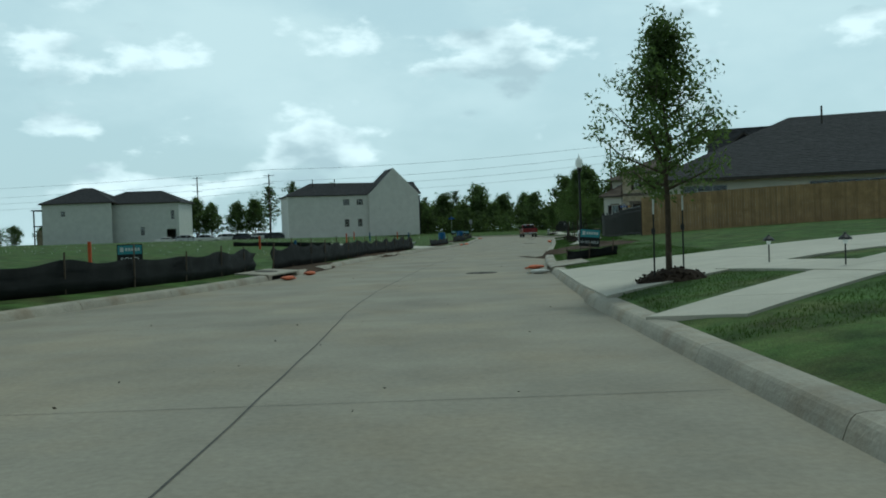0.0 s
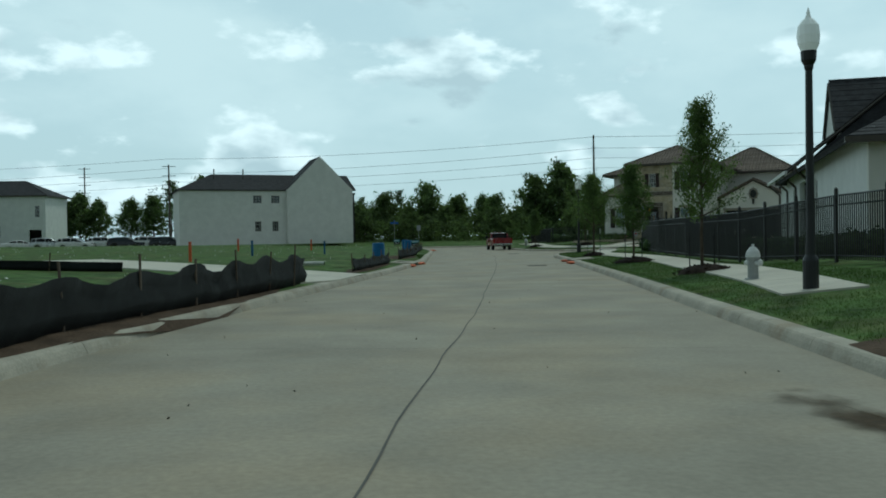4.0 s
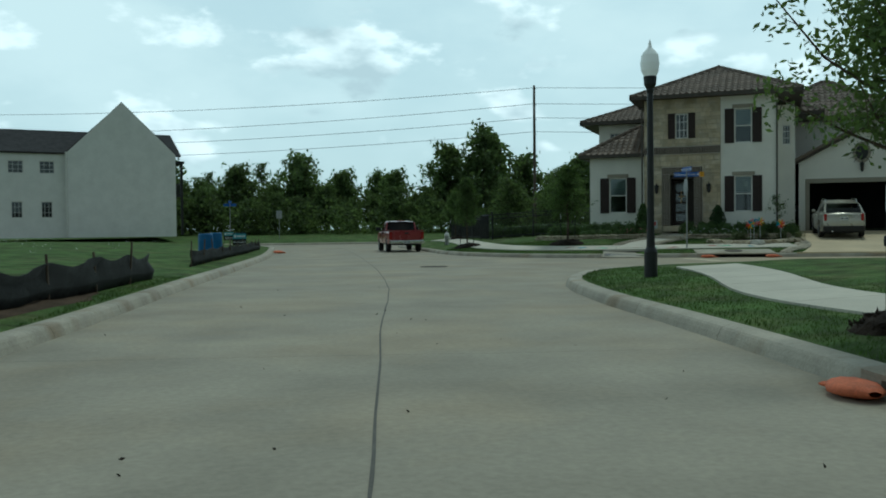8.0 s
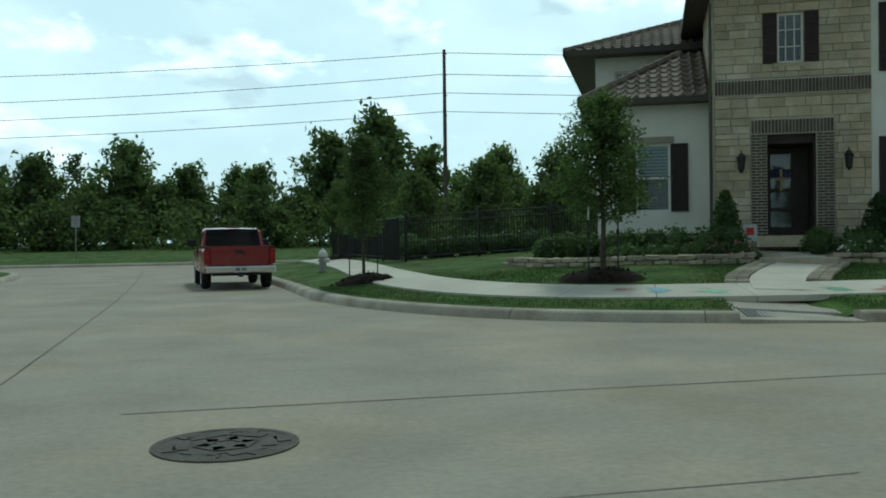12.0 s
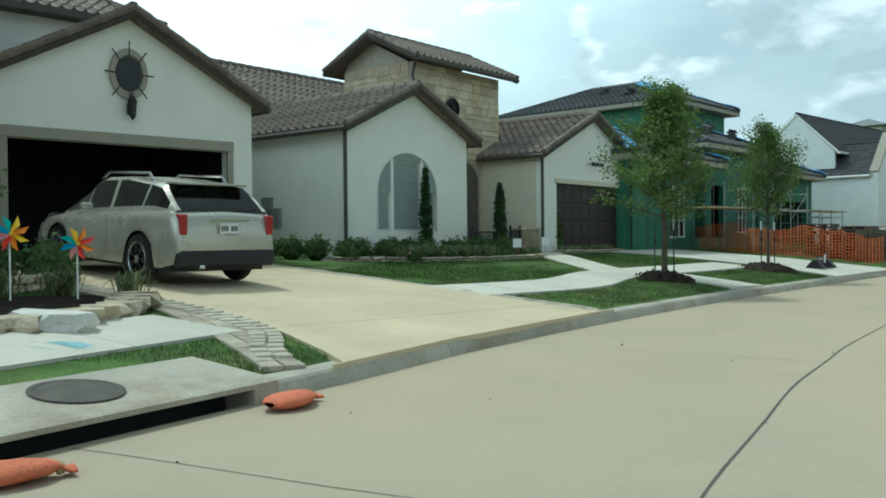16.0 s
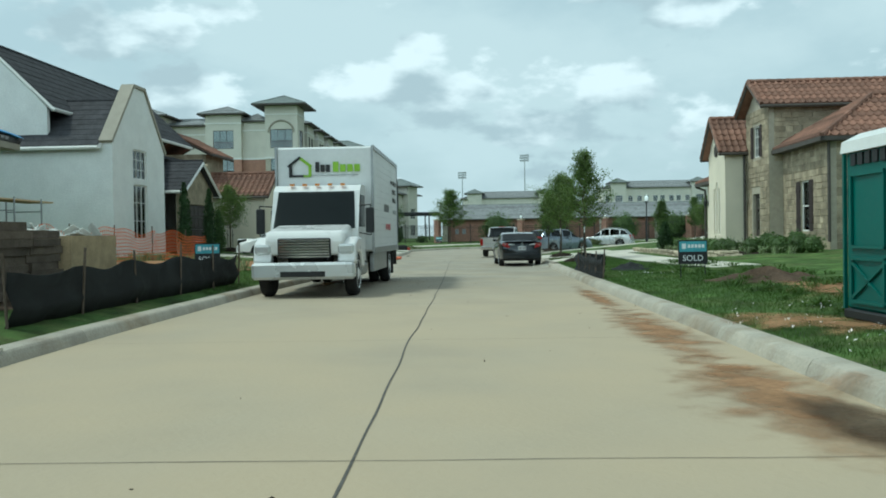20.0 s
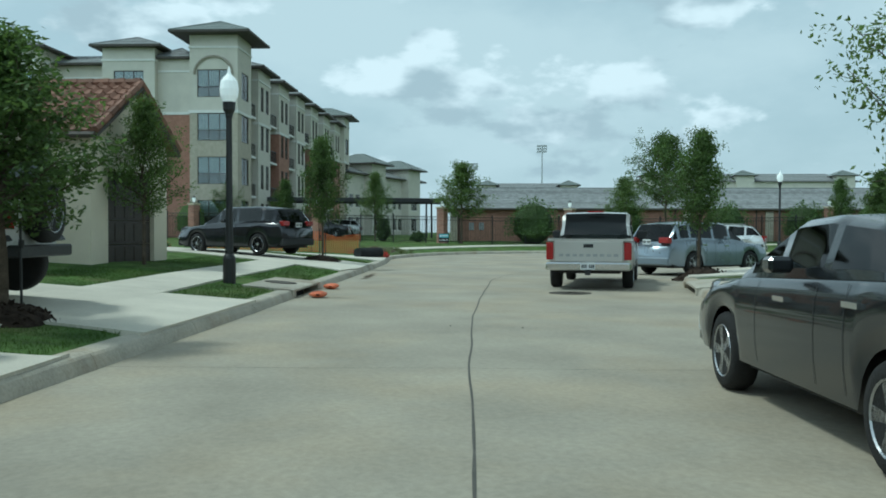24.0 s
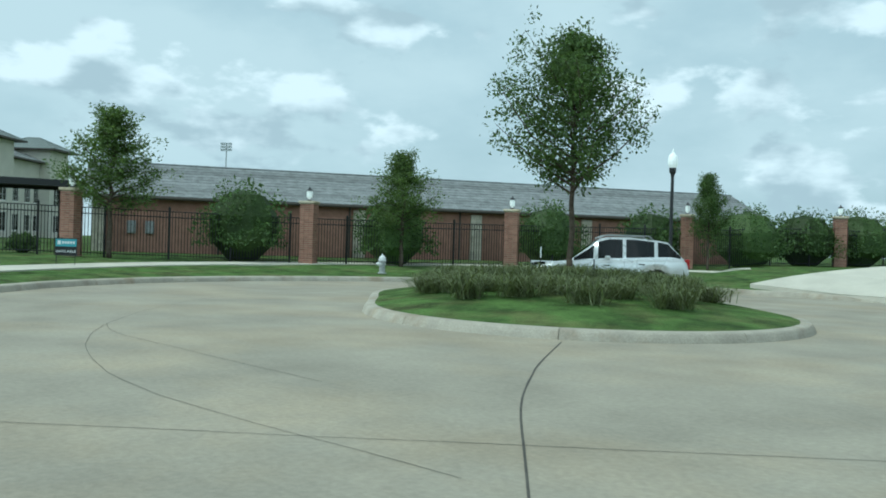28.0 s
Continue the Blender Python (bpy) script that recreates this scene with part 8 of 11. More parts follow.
def shell_bodies(L, W, deck, roof, sill, R, axles, pillars, lean=0.80, steps=90):
    """Loft of a car: body with wheel arches, and its glass. Front at +x."""
    body, glass = bmesh.new(), bmesh.new()
    xs = [-L / 2 + L * i / steps for i in range(steps + 1)]
    ra = R + 0.055
    rows, cab = [], []
    for x in xs:
        e = abs(2 * x / L)
        hw = W / 2 * (1 - 0.13 * max(0, (e - 0.72) / 0.28) ** 2)
        d = interp(deck, x)
        zl = sill + 0.10 * max(0, (e - 0.85) / 0.15)
        for a in axles:
            if abs(x - a) < ra:
                zl = max(zl, R + math.sqrt(ra * ra - (x - a) ** 2) * 0.98)
        zl = min(zl, d - 0.12)
        s = d - zl
        half = [(hw * 0.965, zl), (hw * 0.995, zl + 0.30 * s), (hw, zl + 0.55 * s), (hw * 0.985, zl + 0.82 * s), (hw * 0.95, d - 0.025), (hw * 0.88, d), (0.0, d + 0.028)]
        ring = half + [(-y, z) for y, z in half[-2::-1]]
        rows.append([body.verts.new((x, y, z)) for y, z in ring])
        r = interp(roof, x)
        cab.append((x, hw, d, r))
    n = len(rows[0])
    for a, b in zip(rows, rows[1:]):
        for i in range(n - 1):
            body.faces.new((a[i], b[i], b[i + 1], a[i + 1]))
    body.faces.new(rows[0])
    body.faces.new(rows[-1][::-1])
    prev = None
    for k, (x, hw, d, r) in enumerate(cab):
        if r <= d + 0.02:
            prev = None
            continue
        h = r - d
        f = min(1.0, h / 0.42)
        ye = hw * (0.90 - (0.90 - lean) * f)
        pts = [(hw * 0.92, d - 0.01), (hw * 0.905, d + 0.06 * f), (ye, r - 0.075 * f), (ye * 0.90, r - 0.02 * f), (0, r)]
        slope = abs(interp(roof, min(x + 0.03, L / 2)) - interp(roof, max(x - 0.03, -L / 2))) / 0.06
        if prev is not None:
            px, pp, ps = prev
            steep = (slope + ps) / 2 > 0.30
            xm = (px + x) / 2
            pillar = any(abs(xm - q) < 0.05 for q in pillars)
            for sg in (1, -1):
                for i in range(4):
                    if i == 1:
                        tgt = body if (pillar or min(pp[2][1] - pp[1][1], pts[2][1] - pts[1][1]) < 0.07) else glass
                    elif i >= 2:
                        tgt = glass if (steep and i == 3) else body
                    else:
                        tgt = body
                    q = [(px, *pp[i]), (x, *pts[i]), (x, *pts[i + 1]), (px, *pp[i + 1])]
                    vs = [tgt.verts.new((a, b * sg, c)) for a, b, c in q]
                    tgt.faces.new(vs)
        prev = (x, pts, slope)
    for bm in (body, glass):
        bmesh.ops.remove_doubles(bm, verts=bm.verts, dist=0.0008)
    return body, glass


def car(name, x, y, z, heading, L, W, deck, roof, R, axles, paint, label, pillars=(), sill=0.30, lean=0.80, tilt=0.0, spokes=5, rails=False, kind="car", group="", tail=None, dark_low=False, lamps=True):
    T = thing(name, x, y, z, heading, label, kind, group)
    if tilt:
        T.matrix_world = T.matrix_world @ Matrix.Rotation(radians(-tilt), 4, "Y")
    body, glass = shell_bodies(L, W, deck, roof, sill, R, axles, pillars, lean)
    part("body", body, paint, T, smoothed=True)
    part("glazing", glass, "car_glass", T, "dark car glass", smoothed=True)
    bm = bmesh.new()
    top = max(r for _, r in roof)
    box(bm, -L / 2 + 0.25, L / 2 - 0.25, -W / 2 + 0.14, W / 2 - 0.14, sill - 0.06, 0.62)
    part("underside", bm, "black_plastic", T)
    meshes = wheel_meshes(R, 0.22, spokes)
    for a in axles:
        for s in (1, -1):
            add_wheel(T, a, s * (W / 2 - 0.12), R, meshes, s > 0)
    db, df = interp(deck, -L / 2 + 0.05), interp(deck, L / 2 - 0.05)
    t0, t1, tw = tail or (db - 0.34, db - 0.06, 0.26)
    for s in (1, -1):
        y0, y1 = sorted((s * (W / 2 * 0.86 - tw), s * (W / 2 * 0.855)))
        if lamps:
            part("tail_light", boxed(-L / 2 - 0.015, -L / 2 + 0.16, y0, y1, t0, t1, bevel=0.02), "tail_red", T)
        y0, y1 = sorted((s * (W / 2 * 0.86 - 0.36), s * W / 2 * 0.88))
        part("headlight", boxed(L / 2 - 0.14, L / 2 + 0.01, y0, y1, df - 0.22, df - 0.06, bevel=0.02), "headlamp", T)
        mx = max((a for a, r in roof if r > interp(deck, a) + 0.05), default=0)
        mx = interp([(0, 0), (1, 1)], 0) + (mx - 0.25)
        part("mirror", boxed(mx - 0.08, mx + 0.08, *sorted((s * (W / 2 - 0.02), s * (W / 2 + 0.15))), interp(deck, mx) + 0.03, interp(deck, mx) + 0.14, bevel=0.025), paint, T)
        for hx in (-0.95, 0.12):
            part("door_handle", boxed(hx - 0.10, hx + 0.10, *sorted((s * (W / 2 - 0.02), s * (W / 2 + 0.018))), interp(deck, hx) - 0.17, interp(deck, hx) - 0.135), "chrome" if paint != "paint_black" else paint, T)
        for hx in (axles[0] + R + 0.2, -0.42, 0.62):
            if hx < axles[1] - R:
                d, zz = interp(deck, hx), sill
                prof = [(W / 2 * f + 0.003, zz + (d - zz) * g) for f, g in ((0.975, 0.08), (0.995, 0.30), (1.0, 0.55), (0.985, 0.82), (0.955, 0.96))]
                vv = [(hx + o, s * y, z) for y, z in prof for o in (-0.004, 0.004)]
                raw("door_gap", vv, [(2 * i, 2 * i + 1, 2 * i + 3, 2 * i + 2) for i in range(4)], "black_plastic", T)
    low = "black_plastic" if dark_low else paint
    part("rear_bumper", boxed(-L / 2 - 0.05, -L / 2 + 0.2, -W / 2 * 0.88, W / 2 * 0.88, sill + 0.02, sill + 0.27, bevel=0.04), low, T)
    part("front_bumper", boxed(L / 2 - 0.2, L / 2 + 0.05, -W / 2 * 0.86, W / 2 * 0.86, sill - 0.02, sill + 0.25, bevel=0.04), low, T)
    part("grille", boxed(L / 2 - 0.06, L / 2 + 0.02, -0.45, 0.45, sill + 0.27, df - 0.12, bevel=0.015), "black_plastic", T)
    zp = (t0 + t1) / 2 - 0.05
    plate(T, -L / 2 - 0.02, zp)
    if rails:
        for s in (1, -1):
            bm = bmesh.new()
            yy = s * W / 2 * lean * 0.88
            pts = [(-1.35, top - 0.10), (-1.2, top + 0.04), (0.1, top + 0.05), (0.35, top - 0.06)]
            for (a, b), (c, d) in zip(pts, pts[1:]):
                rod(bm, (a, yy, b), (c, yy, d), 0.022, n=6)
            part("roof_rail", bm, "chrome" if rails is True else rails, T)
    return T


def plate(T, x, z, w=0.32):
    p = part("number_plate", boxed(x - 0.012, x, -w / 2, w / 2, z - 0.08, z + 0.08), "plate", T)
    bm = bmesh.new()
    for k in range(7):
        if k != 3:
            yy = -w / 2 + 0.035 + k * (w - 0.07) / 6
            box(bm, x - 0.016, x - 0.012, yy - 0.013, yy + 0.013, z - 0.04, z + 0.035)
    part("bars", bm, "letter_black", p)


SEDAN = dict(deck=[(-2.4, 0.92), (-2.3, 1.05), (-1.75, 1.09), (1.0, 0.98), (1.7, 0.88), (2.3, 0.70), (2.42, 0.55)], roof=[(-1.95, 1.0), (-1.75, 1.09), (-0.95, 1.40), (-0.3, 1.46), (0.25, 1.43), (1.15, 0.98), (1.3, 0.9)], R=0.33, axles=(-1.37, 1.41), pillars=(-0.42, -1.38, 0.32))
SUV = dict(deck=[(-2.4, 0.90), (-2.32, 1.08), (-1.5, 1.12), (0.9, 1.05), (1.7, 0.98), (2.3, 0.82), (2.42, 0.62)], roof=[(-2.42, 0.9), (-2.36, 1.10), (-2.0, 1.60), (-1.2, 1.69), (0.0, 1.68), (0.3, 1.63), (1.15, 1.06), (1.3, 0.98)], R=0.37, axles=(-1.40, 1.40), pillars=(-1.55, -0.45, 0.40, -2.05))
CROSS = dict(deck=[(-2.42, 0.72), (-2.36, 1.06), (-2.2, 1.15), (-1.5, 1.14), (0.9, 1.02), (1.7, 0.95), (2.3, 0.80), (2.42, 0.60)], roof=[(-2.36, 1.06), (-2.24, 1.17), (-1.78, 1.54), (-1.55, 1.58), (-0.7, 1.66), (0.05, 1.645), (0.35, 1.57), (1.25, 1.03), (1.4, 0.98)], R=0.39, axles=(-1.40, 1.42), pillars=(-1.42, -0.42, 0.42), lean=0.76)
champagne = car("champagne_suv", 30.4, 107.8, ground(30.4, 107.8) + 0.03, 62, 4.83, 1.90, paint="paint_champagne", label="champagne-coloured sport utility car backed out on the driveway", rails=True, tilt=3.5, tail=(0.80, 1.10, 0.13), dark_low=True, spokes=7, **CROSS)
for y0 in (-0.34, 0.0):
    part("tailgate_trim", boxed(-2.46, -2.43, y0, y0 + 0.34, 1.0, 1.03), "chrome", champagne)
part("exhaust", boxed(-2.5, -2.3, 0.42, 0.52, 0.30, 0.36, bevel=0.02), "chrome", champagne)
part("spoiler", boxed(-1.98, -1.66, -0.62, 0.62, 1.535, 1.575, bevel=0.012), "paint_champagne", champagne)
saloon = car("dark_sedan", 72.42, 70.96, 0.0, -27, 4.85, 1.82, paint="paint_grey", label="dark grey four-door saloon parked at the kerb", tail=(0.79, 0.85, 0.0), lamps=False, **SEDAN)
for side in (1, -1):
    red, clear = [(0.81, 1.00), (0.83, 0.90), (0.72, 0.83), (0.50, 0.78), (0.56, 0.88), (0.57, 0.975)], [(0.565, 0.975), (0.555, 0.905), (0.32, 0.90), (0.30, 0.93)]
    lamp = bmesh.new()
    prism(lamp, [(y * side, z) for y, z in red], -2.455, -2.28, "x")
    lamp = part("tail_light", lamp, "tail_red", saloon, "red tail light with a clear inner lens")
    lens = bmesh.new()
    prism(lens, [(y * side, z) for y, z in clear], -2.45, -2.3, "x")
    part("reversing_lens", lens, "headlamp", lamp)
    part("chrome_edge", boxed(-2.462, -2.45, *sorted((side * 0.62, side * 0.735)), 0.955, 0.967), "chrome", lamp)
    part("chrome_edge", boxed(-2.462, -2.45, *sorted((side * 0.725, side * 0.737)), 0.87, 0.955), "chrome", lamp)
    pipe_end = bmesh.new()
    lathe(pipe_end, [(0.0, -0.02), (0.035, -0.02), (0.035, 0.05), (0.045, 0.05), (0.045, -0.1)], 14)
    part("exhaust", pipe_end, "black_plastic", saloon).matrix_local = Matrix.Translation((-2.46, side * 0.52, 0.30)) @ Matrix.Rotation(radians(-90), 4, "Y")
badge = bmesh.new()
lathe(badge, [(0.05, 0.0), (0.05, 0.012), (0.064, 0.012), (0.064, 0.0)], 20)
part("badge", badge, "chrome", saloon, "plain chrome ring on the boot lid").matrix_local = Matrix.Translation((-2.425, 0, 0.93)) @ Matrix.Rotation(radians(-90), 4, "Y")
part("boot_lip", boxed(-2.40, -2.24, -0.68, 0.68, 1.035, 1.065, bevel=0.012), "paint_grey", saloon)
car("black_suv", 100.0, 68.5, ground(100.0, 68.5) + 0.03, 34, 4.82, 1.94, paint="paint_black", label="black sport utility car on a driveway", dark_low=True, tail=(1.0, 1.16, 0.36), spokes=7, **SUV)
car("blue_grey_suv", 90.4, 56.0, 0.0, -82, 4.94, 1.98, paint="paint_blue", label="blue-grey sport utility car parked at the kerb", tail=(1.0, 1.18, 0.40), spokes=6, **SUV)
TALL = dict(CROSS, roof=[(a, b + 0.14 * (b > 1.2)) for a, b in CROSS["roof"]])
car("silver_estate_car", 106.9, 38.7, 0.0, 38, 4.85, 1.88, paint="paint_light", label="light silver estate car standing in the turning circle", tail=(0.84, 1.16, 0.12), rails="galvanised", **TALL)
car("white_saloon", 77.9, 79.5, ground(77.9, 79.5) + 0.03, 64, 4.85, 1.84, paint="paint_white", label="white four-door saloon on a driveway", tail=(0.86, 1.04, 0.30), **SEDAN)
PARKED = [(-47, 150, 20, "paint_white", SEDAN), (-43.5, 150.5, 10, "paint_light", SUV), (-40, 150, 0, "paint_white", SUV), (-36.5, 151, 5, "paint_white", SUV), (-33.5, 150, 0, "paint_black", SUV), (-30.5, 150.5, 10, "paint_white", SUV), (-28, 149.5, 0, "paint_grey", SUV)]
for x, y, a, c, s in PARKED:
    car("parked_car", x, y, ground(x, y), a, 4.8, 1.88, paint=c, label="car parked beyond the empty lots", group="cars beyond the lots", **s)
for x, y, a, c, s in ((146, 58, 60, "paint_white", SUV), (151, 55.5, 60, "paint_light", SUV), (143, 50.5, 60, "paint_black", SEDAN), (149, 47, 60, "paint_light", SUV), (157, 51, 60, "paint_white", SUV), (141, 61.5, 60, "paint_grey", SEDAN)):
    car("parked_car", x, y, ground(x, y), a, 4.8, 1.88, paint=c, label="car parked in front of the apartments", group="apartment car park", **s)


def pickup(name, x, y, heading, paint, label, W=1.98, L=5.7, H=1.80, cab=(-0.15, 1.15), two_tone=None):
    z0 = 0.0
    T = thing(name, x, y, z0, heading, label, "pickup truck")
    R = 0.38
    deck = [(-L / 2, 1.12), (-0.75, 1.14), (0.6, 1.12), (1.4, 1.10), (2.5, 1.02), (2.8, 0.86), (L / 2, 0.68)]
    roof = [(-0.86, 1.10), (-0.72, 1.16), (-0.58, H - 0.05), (-0.1, H), (0.45, H - 0.03), (1.15, 1.15), (1.3, 1.10)]
    axles = (-L / 2 + 1.15, L / 2 - 1.0)
    body, glass = shell_bodies(L, W, deck, roof, 0.46, R, axles, (-0.12, -0.66, 0.5), 0.84)
    part("body", body, paint, T, smoothed=True)
    part("glazing", glass, "car_glass", T, smoothed=True)
    part("underside", boxed(-L / 2 + 0.2, L / 2 - 0.3, -0.7, 0.7, 0.38, 0.7), "black_plastic", T)
    tailgate = part("tailgate", boxed(-L / 2 - 0.03, -L / 2 + 0.04, -W / 2 * 0.78, W / 2 * 0.78, 0.66, 1.13, bevel=0.015), paint, T)
    part("handle", boxed(-L / 2 - 0.045, -L / 2 - 0.03, -0.11, 0.11, 0.98, 1.06), "black_plastic", tailgate)
    part("cargo_bed", boxed(-L / 2 + 0.08, -0.85, -W / 2 + 0.17, W / 2 - 0.17, 1.146, 1.152), "black_plastic", T)
    rail = bmesh.new()
    for s in (1, -1):
        box(rail, -L / 2 + 0.02, -0.8, *sorted((s * (W / 2 - 0.16), s * (W / 2 - 0.06))), 1.13, 1.19)
    box(rail, -L / 2 - 0.02, -L / 2 + 0.06, -W / 2 + 0.1, W / 2 - 0.1, 1.13, 1.18)
    part("bed_rail", rail, paint, T)
    part("rear_bumper", boxed(-L / 2 - 0.16, -L / 2 + 0.02, -W / 2 * 0.96, W / 2 * 0.96, 0.46, 0.64, bevel=0.03), "chrome", T, "chromed step bumper")
    part("hitch", boxed(-L / 2 - 0.24, -L / 2 - 0.1, -0.06, 0.06, 0.36, 0.46), "black_plastic", T)
    plate(T, -L / 2 - 0.165, 0.56)
    for s in (1, -1):
        part("tail_light", boxed(-L / 2 - 0.02, -L / 2 + 0.12, *sorted((s * W / 2 * 0.80, s * W / 2 * 0.965)), 0.70, 1.10, bevel=0.015), "tail_red", T)
        part("headlight", boxed(L / 2 - 0.2, L / 2 + 0.0, *sorted((s * 0.5, s * 0.85)), 0.74, 0.90, bevel=0.02), "headlamp", T)
        part("mirror", boxed(0.72, 0.86, *sorted((s * (W / 2 - 0.02), s * (W / 2 + 0.24))), 1.17, 1.38, bevel=0.02), "black_plastic", T)
        part("door_gap", boxed(-0.1, -0.092, *sorted((s * (W / 2 - 0.04), s * (W / 2 + 0.001))), 0.55, 1.1), "black_plastic", T)
    part("brake_light", boxed(-0.66, -0.62, -0.2, 0.2, H - 0.03, H + 0.01), "tail_red", T)
    m = wheel_meshes(R, 0.26, 5)
    for a in axles:
        for s in (1, -1):
            add_wheel(T, a, s * (W / 2 - 0.15), R, m, s > 0)
    return T


red = pickup("red_pickup", 11.45, 120.2, 91, "paint_red", "dark red pickup truck parked at the kerb", W=1.95, L=5.4, H=1.72)
silver = pickup("silver_pickup", 87.1, 62.6, -41, "paint_silver", "silver pickup truck with a bare tailgate parked at the kerb", W=2.0, L=5.7, H=1.86)
bm = bmesh.new()
for k in range(9):
    box(bm, -2.884, -2.880, 0.62 - k * 0.155 - 0.05, 0.62 - k * 0.155 + 0.05, 0.775, 0.835)
part("tailgate_bars", bm, "galvanised", silver, "row of pressed bars on the tailgate")


def wrangler(x, y, heading):
    T = thing("white_off_roader", x, y, ground(x, y) + 0.03, heading, "white boxy off-road car with a spare wheel and black top", "car")
    bm = bmesh.new()
    box(bm, -1.75, 0.75, -0.78, 0.78, 0.62, 1.2, bevel=0.04)
    box(bm, 0.7, 2.0, -0.62, 0.62, 0.66, 1.16, bevel=0.05)
    part("body", bm, "paint_white", T)
    bm = bmesh.new()
    prism(bm, [(-1.72, 1.2), (0.7, 1.2), (0.42, 1.78), (-1.66, 1.8)], -0.72, 0.72)
    part("glazing", bm, "car_glass", T)
    part("hard_top", boxed(-1.7, 0.44, -0.74, 0.74, 1.75, 1.86, bevel=0.03), "black_plastic", T, "black hard top")
    for px in (-1.66, -0.75, 0.1):
        for s in (-0.75, 0.70):
            part("pillar", boxed(px, px + 0.13, s, s + 0.05, 1.19, 1.77), "paint_white", T)
    for s in (-0.75, 0.71):
        part("window_rail", boxed(-1.64, 0.5, s, s + 0.04, 1.66, 1.75), "paint_white", T)
    for fx in (-1.2, 1.45):
        for s in (1, -1):
            bm = bmesh.new()
            prism(bm, [(fx - 0.60, 0.72), (fx - 0.42, 0.95), (fx + 0.42, 0.95), (fx + 0.60, 0.72), (fx + 0.54, 0.70), (fx + 0.38, 0.88), (fx - 0.38, 0.88), (fx - 0.54, 0.70)], *sorted((s * 0.66, s * 0.95)))
            part("wheel_flare", bm, "black_plastic", T)
            part("door_handle", boxed(fx * 0.35 - 0.14, fx * 0.35 + 0.04, *sorted((s * 0.77, s * 0.80)), 1.06, 1.10), "black_plastic", T)
    part("bumper", boxed(-1.95, -1.78, -0.8, 0.8, 0.5, 0.66, bevel=0.02), "black_plastic", T)
    m = wheel_meshes(0.40, 0.26, 5)
    for a in (-1.2, 1.45):
        for s in (1, -1):
            add_wheel(T, a, s * 0.78, 0.40, m, s > 0)
    sp = add_wheel(T, 0, 0, 0.40, m, True)
    sp.matrix_local = Matrix.Translation((-1.92, 0.0, 1.08)) @ Matrix.Rotation(radians(-90), 4, "Y")
    for s in (1, -1):
        part("tail_light", boxed(-1.80, -1.74, *sorted((s * 0.62, s * 0.76)), 0.86, 1.08), "tail_red", T)
    return T


wrangler(82.08, 77.7, 64)


